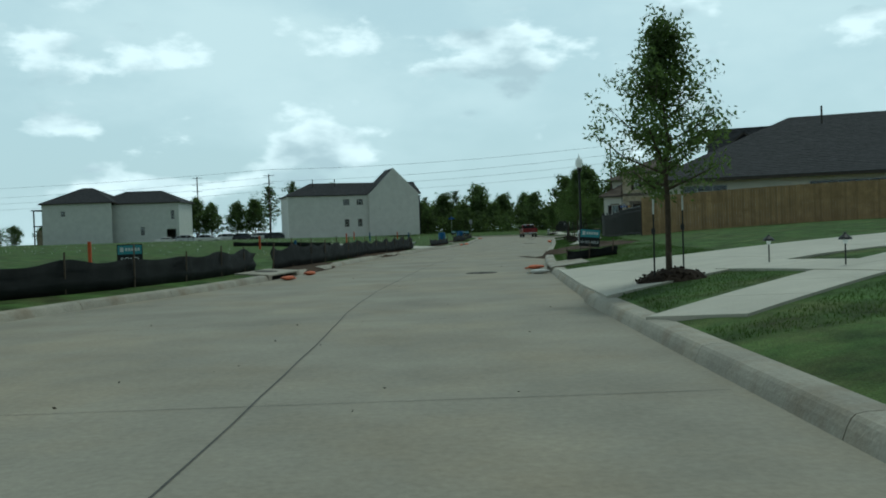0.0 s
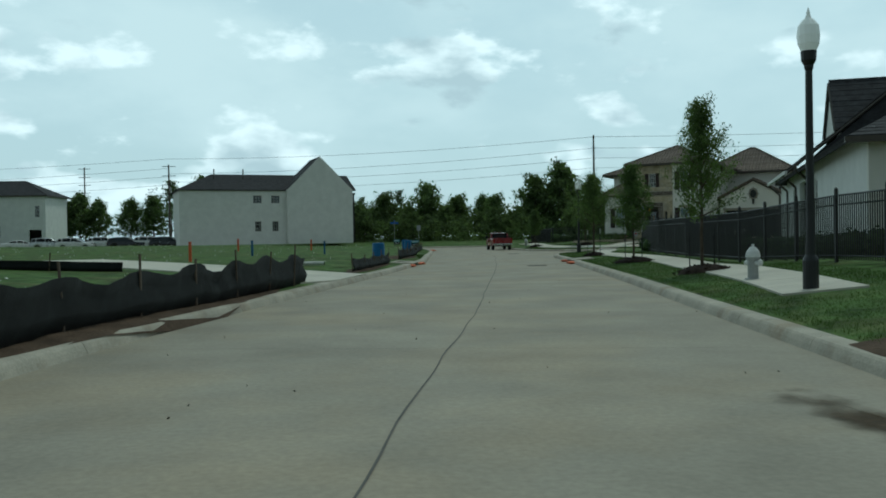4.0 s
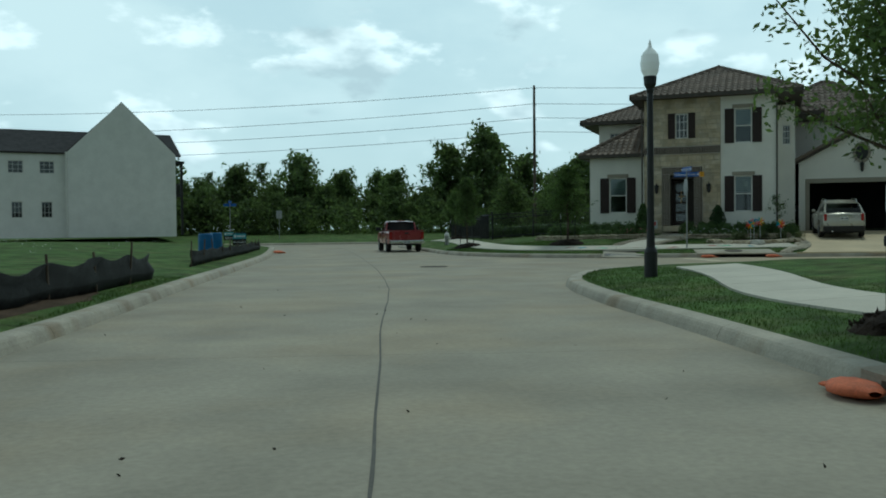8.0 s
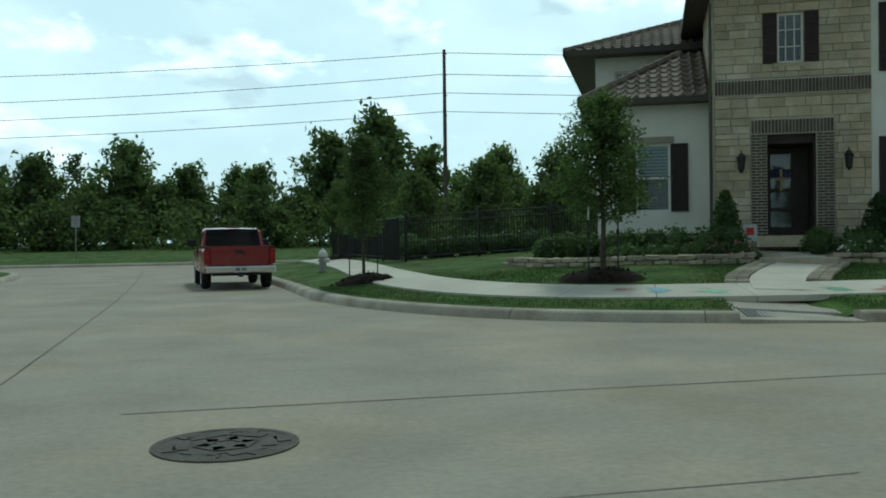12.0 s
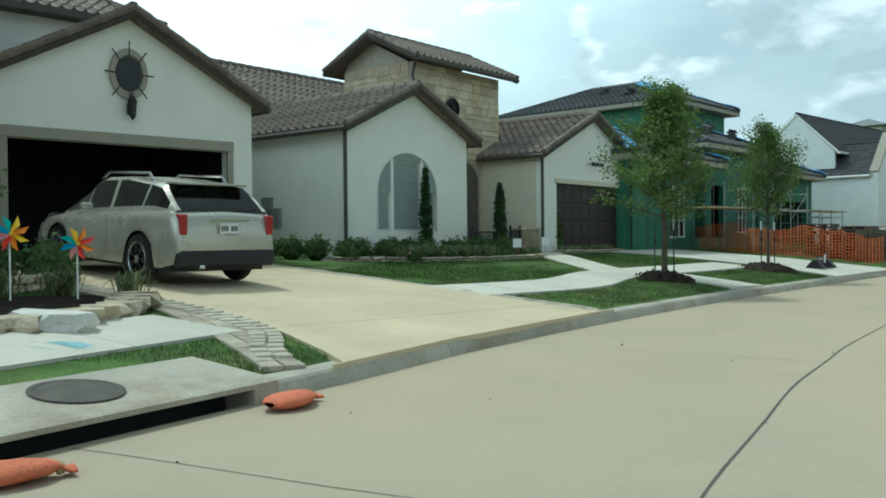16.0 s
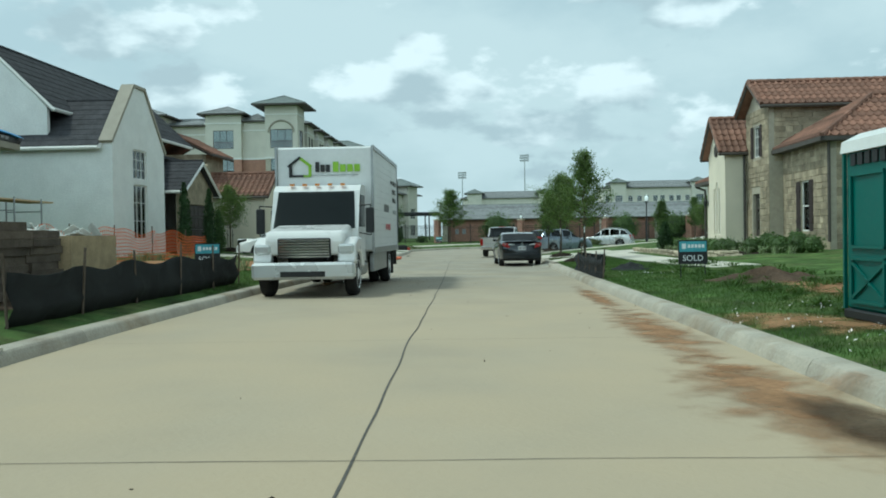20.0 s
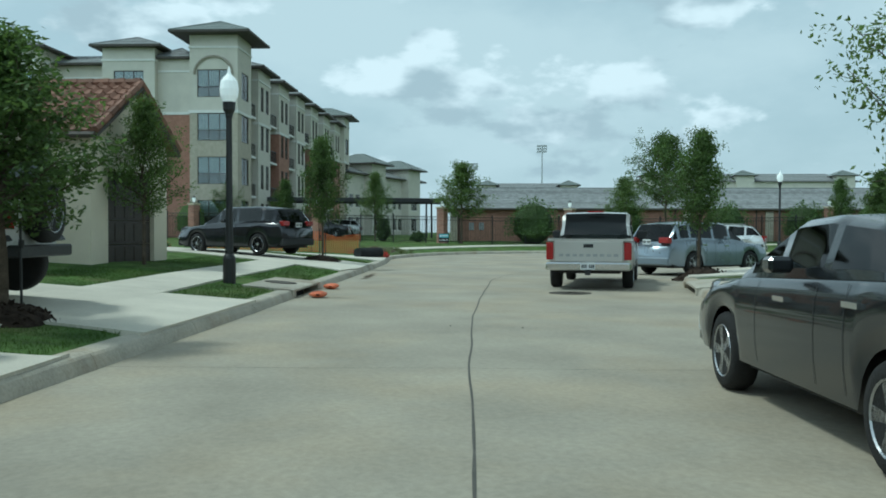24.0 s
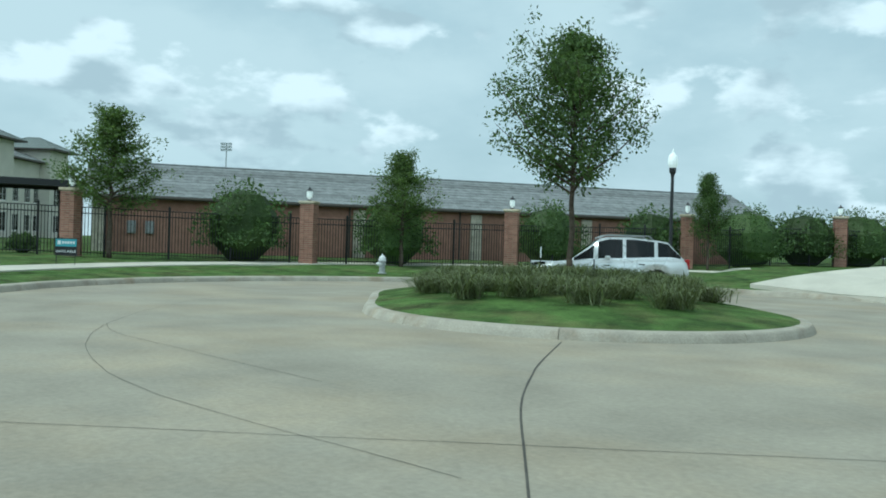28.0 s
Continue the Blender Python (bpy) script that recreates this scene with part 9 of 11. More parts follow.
def box_truck():
    """Insulation firm's box truck; front at +x, box behind the cab."""
    T = thing("box_truck", 60.33, 84.39, 0.0, 150, "white box truck with a tall cargo box parked against the kerb", "truck")
    part("cargo_box", boxed(-6.4, 0.0, -1.24, 1.24, 0.98, 3.66, bevel=0.05), "truck_box", T, "white cargo box with riveted sides")
    bm = bmesh.new()
    box(bm, -6.42, 0.03, -1.27, -1.21, 3.58, 3.68)
    box(bm, -6.42, 0.03, 1.21, 1.27, 3.58, 3.68)
    box(bm, -6.42, 0.03, -1.27, -1.22, 0.92, 1.08)
    box(bm, -6.42, 0.03, 1.22, 1.27, 0.92, 1.08)
    for y in (-1.26, 1.2):
        box(bm, -0.02, 0.05, y, y + 0.06, 0.98, 3.66)
        box(bm, -6.45, -6.38, y, y + 0.06, 0.98, 3.66)
    part("box_rail", bm, "galvanised", T)
    bm = bmesh.new()
    for k in range(18):
        for j in range(14):
            for y in (-1.245, 1.245):
                box(bm, -6.2 + k * 0.36 - 0.005, -6.2 + k * 0.36 + 0.005, y - 0.004, y + 0.004, 1.15 + 0.18 * j, 1.16 + 0.18 * j)
    tagged(part("rivets", bm, "galvanised", T), kind="stuff")
    # cab and hood
    bm = bmesh.new()
    prism(bm, [(0.12, 0.75), (1.5, 0.75), (1.5, 1.55), (1.12, 2.48), (0.9, 2.62), (0.12, 2.64)], -1.05, 1.05)
    part("cab", bm, "paint_white", T)
    for s in (1, -1):
        bm = bmesh.new()
        prism(bm, [(0.3, 1.6), (1.38, 1.6), (1.08, 2.38), (0.3, 2.38)], s * 1.052, s * 1.06)
        part("side_window", bm, "car_glass", T)
    bm = bmesh.new()
    vs = [bm.verts.new(v) for v in ((1.53, -0.98, 1.56), (1.53, 0.98, 1.56), (1.145, 0.92, 2.46), (1.145, -0.92, 2.46))]
    bm.faces.new(vs)
    part("windscreen", bm, "car_glass", T, "wide dark windscreen")
    bm = bmesh.new()
    prism(bm, [(1.45, 0.95), (2.72, 0.95), (2.78, 1.30), (2.66, 1.50), (1.45, 1.66)], -0.90, 0.90)
    hood = part("hood", bm, "paint_white", T)
    mod = hood.modifiers.new("bevel", "BEVEL")
    mod.width, mod.segments, mod.limit_method = 0.10, 3, "ANGLE"
    bm = bmesh.new()
    for s in (1, -1):
        prism(bm, [(1.2, 0.62), (1.35, 1.08), (1.7, 1.34), (2.3, 1.36), (2.70, 1.22), (2.8, 0.80), (2.55, 0.72), (2.4, 1.0), (1.75, 1.0), (1.55, 0.62)], *sorted((s * 0.75, s * 1.16)))
    fender = part("fender", bm, "paint_white", T)
    mod = fender.modifiers.new("bevel", "BEVEL")
    mod.width, mod.segments, mod.limit_method = 0.05, 2, "ANGLE"
    g = part("grille", boxed(2.70, 2.80, -0.60, 0.60, 0.88, 1.34, bevel=0.03), "black_plastic", T, "chrome slatted grille")
    for k in range(7):
        part("slat", boxed(2.79, 2.83, -0.57, 0.57, 0.905 + 0.06 * k, 0.943 + 0.06 * k), "chrome", g)
    for s in (1, -1):
        part("headlight", boxed(2.62, 2.82, *sorted((s * 0.76, s * 1.12)), 0.98, 1.20, bevel=0.05), "headlamp", T)
        part("step_tank", boxed(0.2, 1.3, *sorted((s * 0.75, s * 1.1)), 0.42, 0.72, bevel=0.06), "galvanised", T)
        mm = part("mirror", boxed(1.32, 1.42, *sorted((s * 1.22, s * 1.42)), 1.45, 2.05, bevel=0.02), "black_plastic", T)
        bm = bmesh.new()
        rod(bm, (1.3, s * 1.05, 2.1), (1.37, s * 1.34, 2.12), 0.015, n=6)
        rod(bm, (1.37, s * 1.34, 2.12), (1.37, s * 1.34, 1.4), 0.015, n=6)
        rod(bm, (1.37, s * 1.34, 1.4), (1.3, s * 1.05, 1.45), 0.015, n=6)
        part("mirror_arm", bm, "black_plastic", mm)
        part("mud_flap", boxed(-5.35, -5.32, *sorted((s * 0.62, s * 1.2)), 0.2, 0.9), "black_plastic", T)
        part("side_skirt", boxed(-3.4, -0.3, *sorted((s * 1.08, s * 1.2)), 0.45, 0.92, bevel=0.02), "galvanised", T, "tread-plate side locker")
    part("bumper", boxed(2.72, 2.98, -1.16, 1.16, 0.42, 0.80, bevel=0.06), "paint_light", T, "broad grey front bumper")
    part("bumper_slot", boxed(2.97, 2.99, -0.5, 0.5, 0.48, 0.60), "black_plastic", T)
    for k in range(5):
        part("marker_light", boxed(0.95, 1.05, -0.62 + 0.31 * k - 0.05, -0.62 + 0.31 * k + 0.05, 2.61, 2.66), "amber", T)
    part("chassis", boxed(-6.2, 2.4, -0.45, 0.45, 0.55, 0.95), "black_plastic", T)
    m1 = wheel_meshes(0.50, 0.28, 5, steel=True)
    m1[1].materials[0] = MATS["paint_white"]
    for x in (2.02, -4.3):
        for s in (1, -1):
            add_wheel(T, x, s * (0.98 if x > 0 else 1.05), 0.50, m1, s > 0)
            if x < 0:
                add_wheel(T, x, s * 0.72, 0.50, m1, s > 0)
    # tail gear: door frame, hoses
    bm = bmesh.new()
    for y in (-1.14, 1.14):
        part("tail_post", boxed(-6.62, -6.44, y - 0.06, y + 0.06, 1.0, 3.5, bevel=0.02), "truck_box", T)
        bm = bmesh.new()
        box(bm, -6.58, -6.48, y - 0.05, y + 0.05, 0.44, 1.08)
        rod(bm, (-6.3, y, 1.0), (-6.54, y, 0.5), 0.03, n=6)
        part("tail_leg", bm, "black_plastic", T, "black steel leg of the folded tail lift")
    bm = bmesh.new()
    for k in range(7):
        ring = [(-6.7 + 0.09 * math.sin(6.283 * i / 20) * (1 + 0.1 * k), 1.0 + 0.04 * k, 2.35 + (0.62 + 0.03 * k) * math.cos(6.283 * i / 20)) for i in range(21)]
        for a, b in zip(ring, ring[1:]):
            rod(bm, a, b, 0.02, n=5, caps=False)
    part("hose_coil", bm, "black_plastic", T, "black hose coils hung on the tail")
    # mark on the box front: plain shapes in the firm's colours
    bm = bmesh.new()
    for a, b, c, d in ((0.62, 0.55, 2.98, 3.22), (0.62, 0.32, 2.95, 3.0)):
        box(bm, 0.052, 0.056, min(a, b), max(a, b), c, d)
    prism(bm, [(0.66, 3.2), (0.40, 3.42), (0.36, 3.38), (0.62, 3.16)], 0.052, 0.056, "x")
    part("logo_dark", bm, "letter_black", T)
    bm = bmesh.new()
    for a, b, c, d in ((0.16, 0.22, 2.95, 3.2), (0.16, 0.5, 2.95, 3.0)):
        box(bm, 0.052, 0.056, a, b, c, d)
    prism(bm, [(0.38, 3.40), (0.14, 3.2), (0.18, 3.15), (0.40, 3.34)], 0.052, 0.056, "x")
    part("logo_green", bm, "letter_green", T)
    for y0, y1, col in ((0.08, -0.24, "letter_black"), (-0.28, -0.86, "letter_green")):
        bm = bmesh.new()
        n = 3 if col == "letter_black" else 4
        for k in range(n):
            a, b = y0 + (y1 - y0) * k / n, y0 + (y1 - y0) * (k + 0.8) / n
            box(bm, 0.052, 0.056, min(a, b), max(a, b), 3.06, 3.28 if k == 0 else 3.22)
        part("logo_bars", bm, col, T)
    part("logo_line", boxed(0.052, 0.056, -0.8, 0.3, 2.98, 3.0), "galvanised", T)
    for ob in T.children:
        if ob.name.startswith("logo_"):
            ob.matrix_local = Matrix.Translation((0, -0.12, 3.12)) @ Matrix.Diagonal((1.0, -1.25, 1.15, 1.0)) @ Matrix.Translation((0, 0, -3.15))
    side = Matrix.Translation((0, 1.252, 0)) @ Matrix.Rotation(radians(180), 4, "Z") @ Matrix.Rotation(radians(90), 4, "X")
    for k, (word, col, size, xx, zz) in enumerate((("NEW CONSTRUCTION", "letter_black", 0.2, -5.25, 2.98), ("REMODELING", "letter_black", 0.22, -5.35, 2.72), ("COMMERCIAL", "letter_black", 0.22, -5.35, 2.46), ("INSULATION", "galvanised", 0.18, -5.4, 2.1), ("NOW HIRING!", "letter_red", 0.25, -3.5, 1.62))):
        text_on(word, size, col, side @ Matrix.Translation((-xx, zz, 0.002)), T, wide=0.85)
    bm = bmesh.new()
    for k in range(8):
        box(bm, -2.6 - 0.17 * k, -2.53 - 0.17 * k, 1.242, 1.246, 2.06, 2.27)
    part("number_bars", bm, "letter_black", T)
    return T


box_truck()

# ---- street furniture, fences and building-site things ----
def street_lamp(x, y, H=4.75, z=None):
    z = ground(x, y) if z is None else z
    t = thing("street_lamp", x, y, z, 0, "black post-top street lamp with a ribbed white acorn globe", "street lamp", "street lamps")
    bm = bmesh.new()
    lathe(bm, [(0.13, -0.1), (0.13, 0.5), (0.115, 0.55), (0.085, 0.6), (0.07, 1.2), (0.058, H - 0.95), (0.075, H - 0.9), (0.075, H - 0.86), (0.12, H - 0.78), (0.13, H - 0.62)], 14)
    part("pole", bm, "iron", t)
    bm = bmesh.new()
    prof = [(0.12, H - 0.62), (0.17, H - 0.50), (0.185, H - 0.36), (0.165, H - 0.2), (0.11, H - 0.12), (0.05, H - 0.06), (0.03, H)]
    n = 24
    rings = [[bm.verts.new((r * (1 + 0.03 * (i % 2)) * math.cos(6.2832 * i / n), r * (1 + 0.03 * (i % 2)) * math.sin(6.2832 * i / n), zz)) for i in range(n)] for r, zz in prof]
    for a, b in zip(rings, rings[1:]):
        for i in range(n):
            bm.faces.new((a[i], a[(i + 1) % n], b[(i + 1) % n], b[i]))
    bm.faces.new(rings[-1])
    part("globe", bm, "globe", t, "ribbed white acorn globe")
    bm = bmesh.new()
    lathe(bm, [(0.02, H - 0.02), (0.035, H + 0.02), (0.015, H + 0.08), (0.004, H + 0.12)], 8)
    part("finial", bm, "globe", t)
    return t


for x, y, h in ((7.3, 47.0, 4.65), (12.25, 87.2, 4.6), (40.95, 86.3, 4.4), (86.5, 72.3, 4.3), (107.6, 33.2, 4.9)):
    street_lamp(x, y, h)


def hydrant(x, y):
    t = thing("fire_hydrant", x, y, ground(x, y), 20, "grey and white fire hydrant in the grass", "hydrant", "fire hydrants")
    bm = bmesh.new()
    lathe(bm, [(0.17, 0.0), (0.17, 0.04), (0.11, 0.05), (0.11, 0.42), (0.14, 0.43), (0.14, 0.48)], 14)
    part("barrel", bm, "hydrant_grey", t)
    bm = bmesh.new()
    lathe(bm, [(0.15, 0.48), (0.15, 0.52), (0.13, 0.60), (0.07, 0.68), (0.03, 0.70), (0.03, 0.75)], 14)
    part("bonnet", bm, "hydrant_white", t)
    for a, r in ((0, 0.075), (90, 0.055), (-90, 0.055)):
        d = Vector((math.cos(radians(a)), math.sin(radians(a)), 0))
        bm = bmesh.new()
        rod(bm, d * 0.09 + Vector((0, 0, 0.36)), d * 0.2 + Vector((0, 0, 0.36)), r, n=10)
        rod(bm, d * 0.2 + Vector((0, 0, 0.36)), d * 0.24 + Vector((0, 0, 0.36)), r * 0.4, n=6)
        part("nozzle", bm, "hydrant_white", t)


for x, y in ((7.75, 50.4), (14.25, 120.5), (116.0, 39.9)):
    hydrant(x, y)


def yard_sign(x, y, face, word, tilt=0.0, small=False):
    """A builder's lot sign: teal panel with plain marks, and a word below."""
    t = thing("lot_sign", x, y, ground(x, y), face, "black builder's lot sign with a teal panel reading " + word.lower(), "sign", "lot signs")
    w, h, z0 = (0.66, 0.56, 0.32) if not small else (0.42, 0.4, 0.35)
    b = part("board", boxed(-w / 2, w / 2, -0.02, 0.02, z0, z0 + h), "sign_black", t)
    p = part("teal_panel", boxed(-w / 2 + 0.02, w / 2 - 0.02, -0.026, -0.021, z0 + h * 0.52, z0 + h * 0.95), "sign_teal", b)
    bm = bmesh.new()
    box(bm, -w * 0.38, -w * 0.24, -0.030, -0.026, z0 + h * 0.64, z0 + h * 0.86)
    for k in range(5):
        box(bm, -w * 0.18 + k * w * 0.12, -w * 0.09 + k * w * 0.12, -0.030, -0.026, z0 + h * 0.68, z0 + h * 0.82)
    part("marks", bm, "letter_white", b)
    text_on(word, h * (0.34 if len(word) < 5 else 0.22), "letter_white", Matrix.Translation((0, -0.024, z0 + h * 0.24)) @ Matrix.Rotation(radians(90), 4, "X"), b)
    bm = bmesh.new()
    for s in (-1, 1):
        rod(bm, (s * w * 0.42, 0.012, -0.2), (s * w * 0.42, 0.012, z0 + h), 0.012, n=6)
    rod(bm, (-w * 0.42, 0.012, z0 - 0.06), (w * 0.42, 0.012, z0 - 0.06), 0.01, n=6)
    part("leg_frame", bm, "iron", t)
    t.matrix_basis = t.matrix_basis @ pose(0, 0, 0, 0, tilt, 0)
    return t


yard_sign(-8.55, 23.9, 22, "SOLD")
yard_sign(4.55, 27.9, 8, "AVAILABLE", tilt=5)

yard_sign(54.6, 77.4, -125, "SOLD")
yard_sign(62.9, 86.8, -105, "SOLD")
yard_sign(119.8, 50.3, -114, "AVAILABLE")
yard_sign(2.9, 114.6, 0, "AVAILABLE")
yard_sign(2.5, 123.0, 0, "SOLD")
yard_sign(1.4, 131.0, 0, "SOLD")


def street_sign():
    x, y = 21.5, 104.85
    t = thing("street_name_sign", x, y, ground(x, y), 0, "galvanised post with two blue street-name blades and a stop sign's back", "street sign")
    bm = bmesh.new()
    rod(bm, (0, 0, -0.1), (0, 0, 3.28), 0.032, n=10)
    lathe(bm, [(0.1, 0.0), (0.09, 0.03), (0.04, 0.05)], 10)
    part("post", bm, "galvanised", t)

    def blade(ang, z, w, h, words, num, fl=1):
        m = pose(0, 0, z, 0, 0, ang)
        b = part("name_blade", boxed(-w / 2, w / 2, -0.012, 0.012, -h / 2, h / 2), "sign_blue", t, "blue street-name blade with white letters")
        b.matrix_local = m
        text_on(words, h * 0.86, "letter_white", Matrix.Translation((-w * 0.07, -0.014, 0)) @ Matrix.Rotation(radians(90), 4, "X"), b, wide=0.82)
        bm = bmesh.new()
        for k in range(3):
            box(bm, w * 0.40 + 0.034 * k, w * 0.40 + 0.024 + 0.034 * k, -0.016, -0.012, -0.05, 0.03)
        part("block_bars", bm, "letter_white", b)
        return b
    b = blade(-33, 3.06, 1.02, 0.19, "Hideaway Cove", 0)
    p = part("warning_plate", boxed(0.5, 0.70, -0.014, 0.010, -0.11, 0.09), "sign_yellow", b, "yellow no outlet plate")
    for k, word in enumerate(("NO", "OUTLET")):
        text_on(word, 0.055, "letter_black", Matrix.Translation((0.60, -0.016, 0.035 - 0.07 * k)) @ Matrix.Rotation(radians(90), 4, "X"), p, wide=0.85)
    blade(-92, 3.27, 0.92, 0.18, "Sweet Retreat Ln", 0)
    bm = bmesh.new()
    prism(bm, [(0.37 * math.cos(radians(22.5 + 45 * k)), 2.54 + 0.37 * math.sin(radians(22.5 + 45 * k))) for k in range(8)], -0.006, 0.006)
    o = part("stop_plate", bm, "galvanised", t, "bare grey back of an octagonal stop sign")
    o.matrix_local = pose(0, 0, 0, 0, 0, 79) @ Matrix.Translation((0, 0.05, 0))
    return t


street_sign()


def sandbag(x, y, ang, mat="sandbag", L=0.62):
    rng = random.Random(int(x * 91 + y * 17))
    t = thing("sandbag", x, y, 0.0 if inside(x, y, ROAD) else ground(x, y), ang, ("orange" if mat == "sandbag" else "white") + " sandbag lying slumped by a street drain", "sandbag", "sandbags")
    verts, faces = [], []
    n, m = 14, 12
    for i in range(n + 1):
        f = i / n
        r = math.sin(math.pi * min(1, f * 1.12 + 0.02)) ** 0.45 if f < 0.86 else 0.28 + 0.25 * (f - 0.86) / 0.14
        for j in range(m):
            a = 2 * math.pi * j / m
            w = 1 + 0.10 * math.sin(5 * f + 2 * a) + rng.uniform(-0.04, 0.04)
            zz = 0.075 + 0.075 * r * math.sin(a) * w
            verts.append(((f - 0.5) * L, 0.17 * r * math.cos(a) * w, max(0.004, zz * (0.9 if f < 0.86 else 0.5))))
    for i in range(n):
        for j in range(m):
            faces.append((i * m + j, i * m + (j + 1) % m, (i + 1) * m + (j + 1) % m, (i + 1) * m + j))
    raw("bag", verts, faces, mat, t, smoothed=True)
    bm = bmesh.new()
    lathe(bm, [(0.035, -0.02), (0.04, 0.0), (0.035, 0.02)], 8)
    o = part("tie", bm, "lumber", t)
    o.matrix_local = Matrix.Translation((L * 0.37, 0, 0.05)) @ Matrix.Rotation(radians(90), 4, "Y")


for x, y, a, m in ((-4.35, 28.3, 80, "sandbag"), (-4.55, 25.5, 70, "sandbag"), (2.75, 27.1, 200, "sandbag"), (2.55, 24.2, 185, "white_bag"), (1.75, 75.9, 80, "sandbag"), (1.35, 72.7, 75, "sandbag"), (1.9, 76.3, 60, "sandbag"), (9.1, 76.4, 85, "sandbag"), (8.8, 73.6, 80, "sandbag"), (8.75, 73.0, 90, "sandbag"),
                 (21.35, 102.62, -40, "sandbag"), (23.75, 102.05, -12, "sandbag"), (85.5, 70.75, -20, "sandbag"), (87.9, 69.6, -25, "sandbag"), (4.7, 120.2, 30, "sandbag"), (4.8, 118.6, 10, "sandbag")):
    sandbag(x, y, a, m)


def silt_fence(line, h=0.5, seed=1, label="sagging black silt fence on short stakes", post=2.2):
    rng = random.Random(seed)
    t = thing("silt_fence", label=label, category="fence", group="silt fences")
    st = along(line, 0.28)
    verts, faces = [], []
    for k, (x, y, a) in enumerate(st):
        z = ground(x, y)
        sag = 0.5 + 0.5 * math.cos(2 * math.pi * (k * 0.28 % post) / post)
        top = h * (0.86 + 0.14 * sag) * (0.95 + 0.16 * noise.noise((x * 0.7, y * 0.7, seed)))
        for f, o in ((0.0, 0.05), (0.35, -0.05), (0.7, 0.03), (1.0, 0.0)):
            b = o + 0.09 * noise.noise((x * 2.1, y * 2.1, f * 3 + seed))
            verts.append((x - math.sin(a) * b, y + math.cos(a) * b, z + top * f - (0.02 if f == 0 else 0)))
        if k:
            for j in range(3):
                faces.append(((k - 1) * 4 + j, k * 4 + j, k * 4 + j + 1, (k - 1) * 4 + j + 1))
    ob = raw("cloth", verts, faces, "silt_cloth", t, smoothed=True)
    so = ob.modifiers.new("solid", "SOLIDIFY")
    so.thickness = 0.012
    for x, y, a in along(line, post):
        bm = bmesh.new()
        rod(bm, (0, 0, -0.1), (rng.uniform(-0.06, 0.06), rng.uniform(-0.06, 0.06), h + rng.uniform(0.05, 0.3)), 0.02, n=6)
        part("stake", bm, "old_wood", t).location = (x, y, ground(x, y))


silt_fence([(-11, 10), (-8.6, 16.4), (-7.4, 19.5), (-6.6, 22.5), (-6.2, 25), (-6.0, 28.2)], 0.72, 1)
silt_fence([(-5.6, 28.6), (-5.0, 33), (-4.5, 38), (-3.9, 44), (-2.9, 50), (-2.2, 54.5), (-2.0, 56.2)], 0.8, 2)
silt_fence([(-1.0, 62.8), (-0.3, 67), (0.3, 72)], 0.5, 3)
silt_fence([(0.8, 78), (1.3, 82), (1.8, 86), (2.2, 91)], 0.6, 4)
silt_fence([(2.4, 97), (2.8, 103), (3.4, 112), (3.7, 121)], 0.5, 5)
silt_fence([(51.6, 91.9), (55, 90), (58, 88.2), (61.2, 86.4)], 0.8, 6, "black silt fence sagging along the building site")
silt_fence(smooth([(57.4, 77.85), (59.45, 76.7), (60.85, 75.85), (61.6, 75.4), (62.8, 74.75), (63.05, 74.2), (62.5, 73.5)]), 0.55, 7, "upright black silt fence on thin stakes beside the kerb", post=1.35)
silt_fence([(3.75, 27.0), (4.2, 26.6), (4.9, 26.75), (5.3, 26.5)], 0.32, 9, "short scrap of black silt fence on capped stakes", post=0.75)
silt_fence([(-14, 58.5), (-11, 58.6), (-7.5, 59.0)], 0.3, 8)


def orange_fence(line, h=1.0, seed=1, label="orange plastic mesh barrier fence"):
    t = thing("orange_barrier", label=label, category="fence", group="orange barriers")
    verts, faces = [], []

    def quad(a, b, c, d):
        k = len(verts)
        verts.extend((a, b, c, d))
        faces.append((k, k + 1, k + 2, k + 3))
    st = along(line, 0.11)
    rows = 9

    def node(k, j):
        x, y, a = st[k]
        f = j / rows
        s = k * 0.11
        sag = 0.10 * math.sin(s * 1.7 + seed) + 0.05 * math.sin(s * 4.1)
        b = 0.10 * noise.noise((x, y, f * 2 + seed))
        return Vector((x - math.sin(a) * b, y + math.cos(a) * b, zs[k] + 0.03 + h * f * (0.95 + sag)))
    zs = []
    for k, (x, y, a) in enumerate(st):
        zs.append(ground(x, y) if k % 6 == 0 else zs[-1])
    for k in range(len(st)):
        for j in range(rows):
            p, q = node(k, j), node(k, j + 1)
            x, y, a = st[k]
            d = Vector((math.cos(a), math.sin(a), 0)) * 0.014
            quad(tuple(p - d), tuple(p + d), tuple(q + d), tuple(q - d))
        if k + 1 < len(st):
            for j in range(rows + 1):
                p, q = node(k, j), node(k + 1, j)
                u = Vector((0, 0, 0.011))
                quad(tuple(p - u), tuple(q - u), tuple(q + u), tuple(p + u))
    tagged(raw("mesh", verts, faces, "orange_mesh", t), kind="stuff")
    for x, y, a in along(line, 2.4):
        bm = bmesh.new()
        rod(bm, (0, 0, -0.1), (0.03, 0, h + 0.15), 0.02, n=6)
        part("post", bm, "old_wood", t).location = (x, y, ground(x, y))


orange_fence([(61, 101), (57, 98.9), (53.0, 96.4), (52.3, 94.2), (51.8, 92.0)], 1.05, 1)
orange_fence([(62, 92.5), (66, 90.0), (70.5, 86.6), (73, 84.6)], 1.0, 2)
orange_fence([(109.2, 60.4), (109.6, 62.5), (110.0, 65.5), (112, 68)], 0.95, 3)


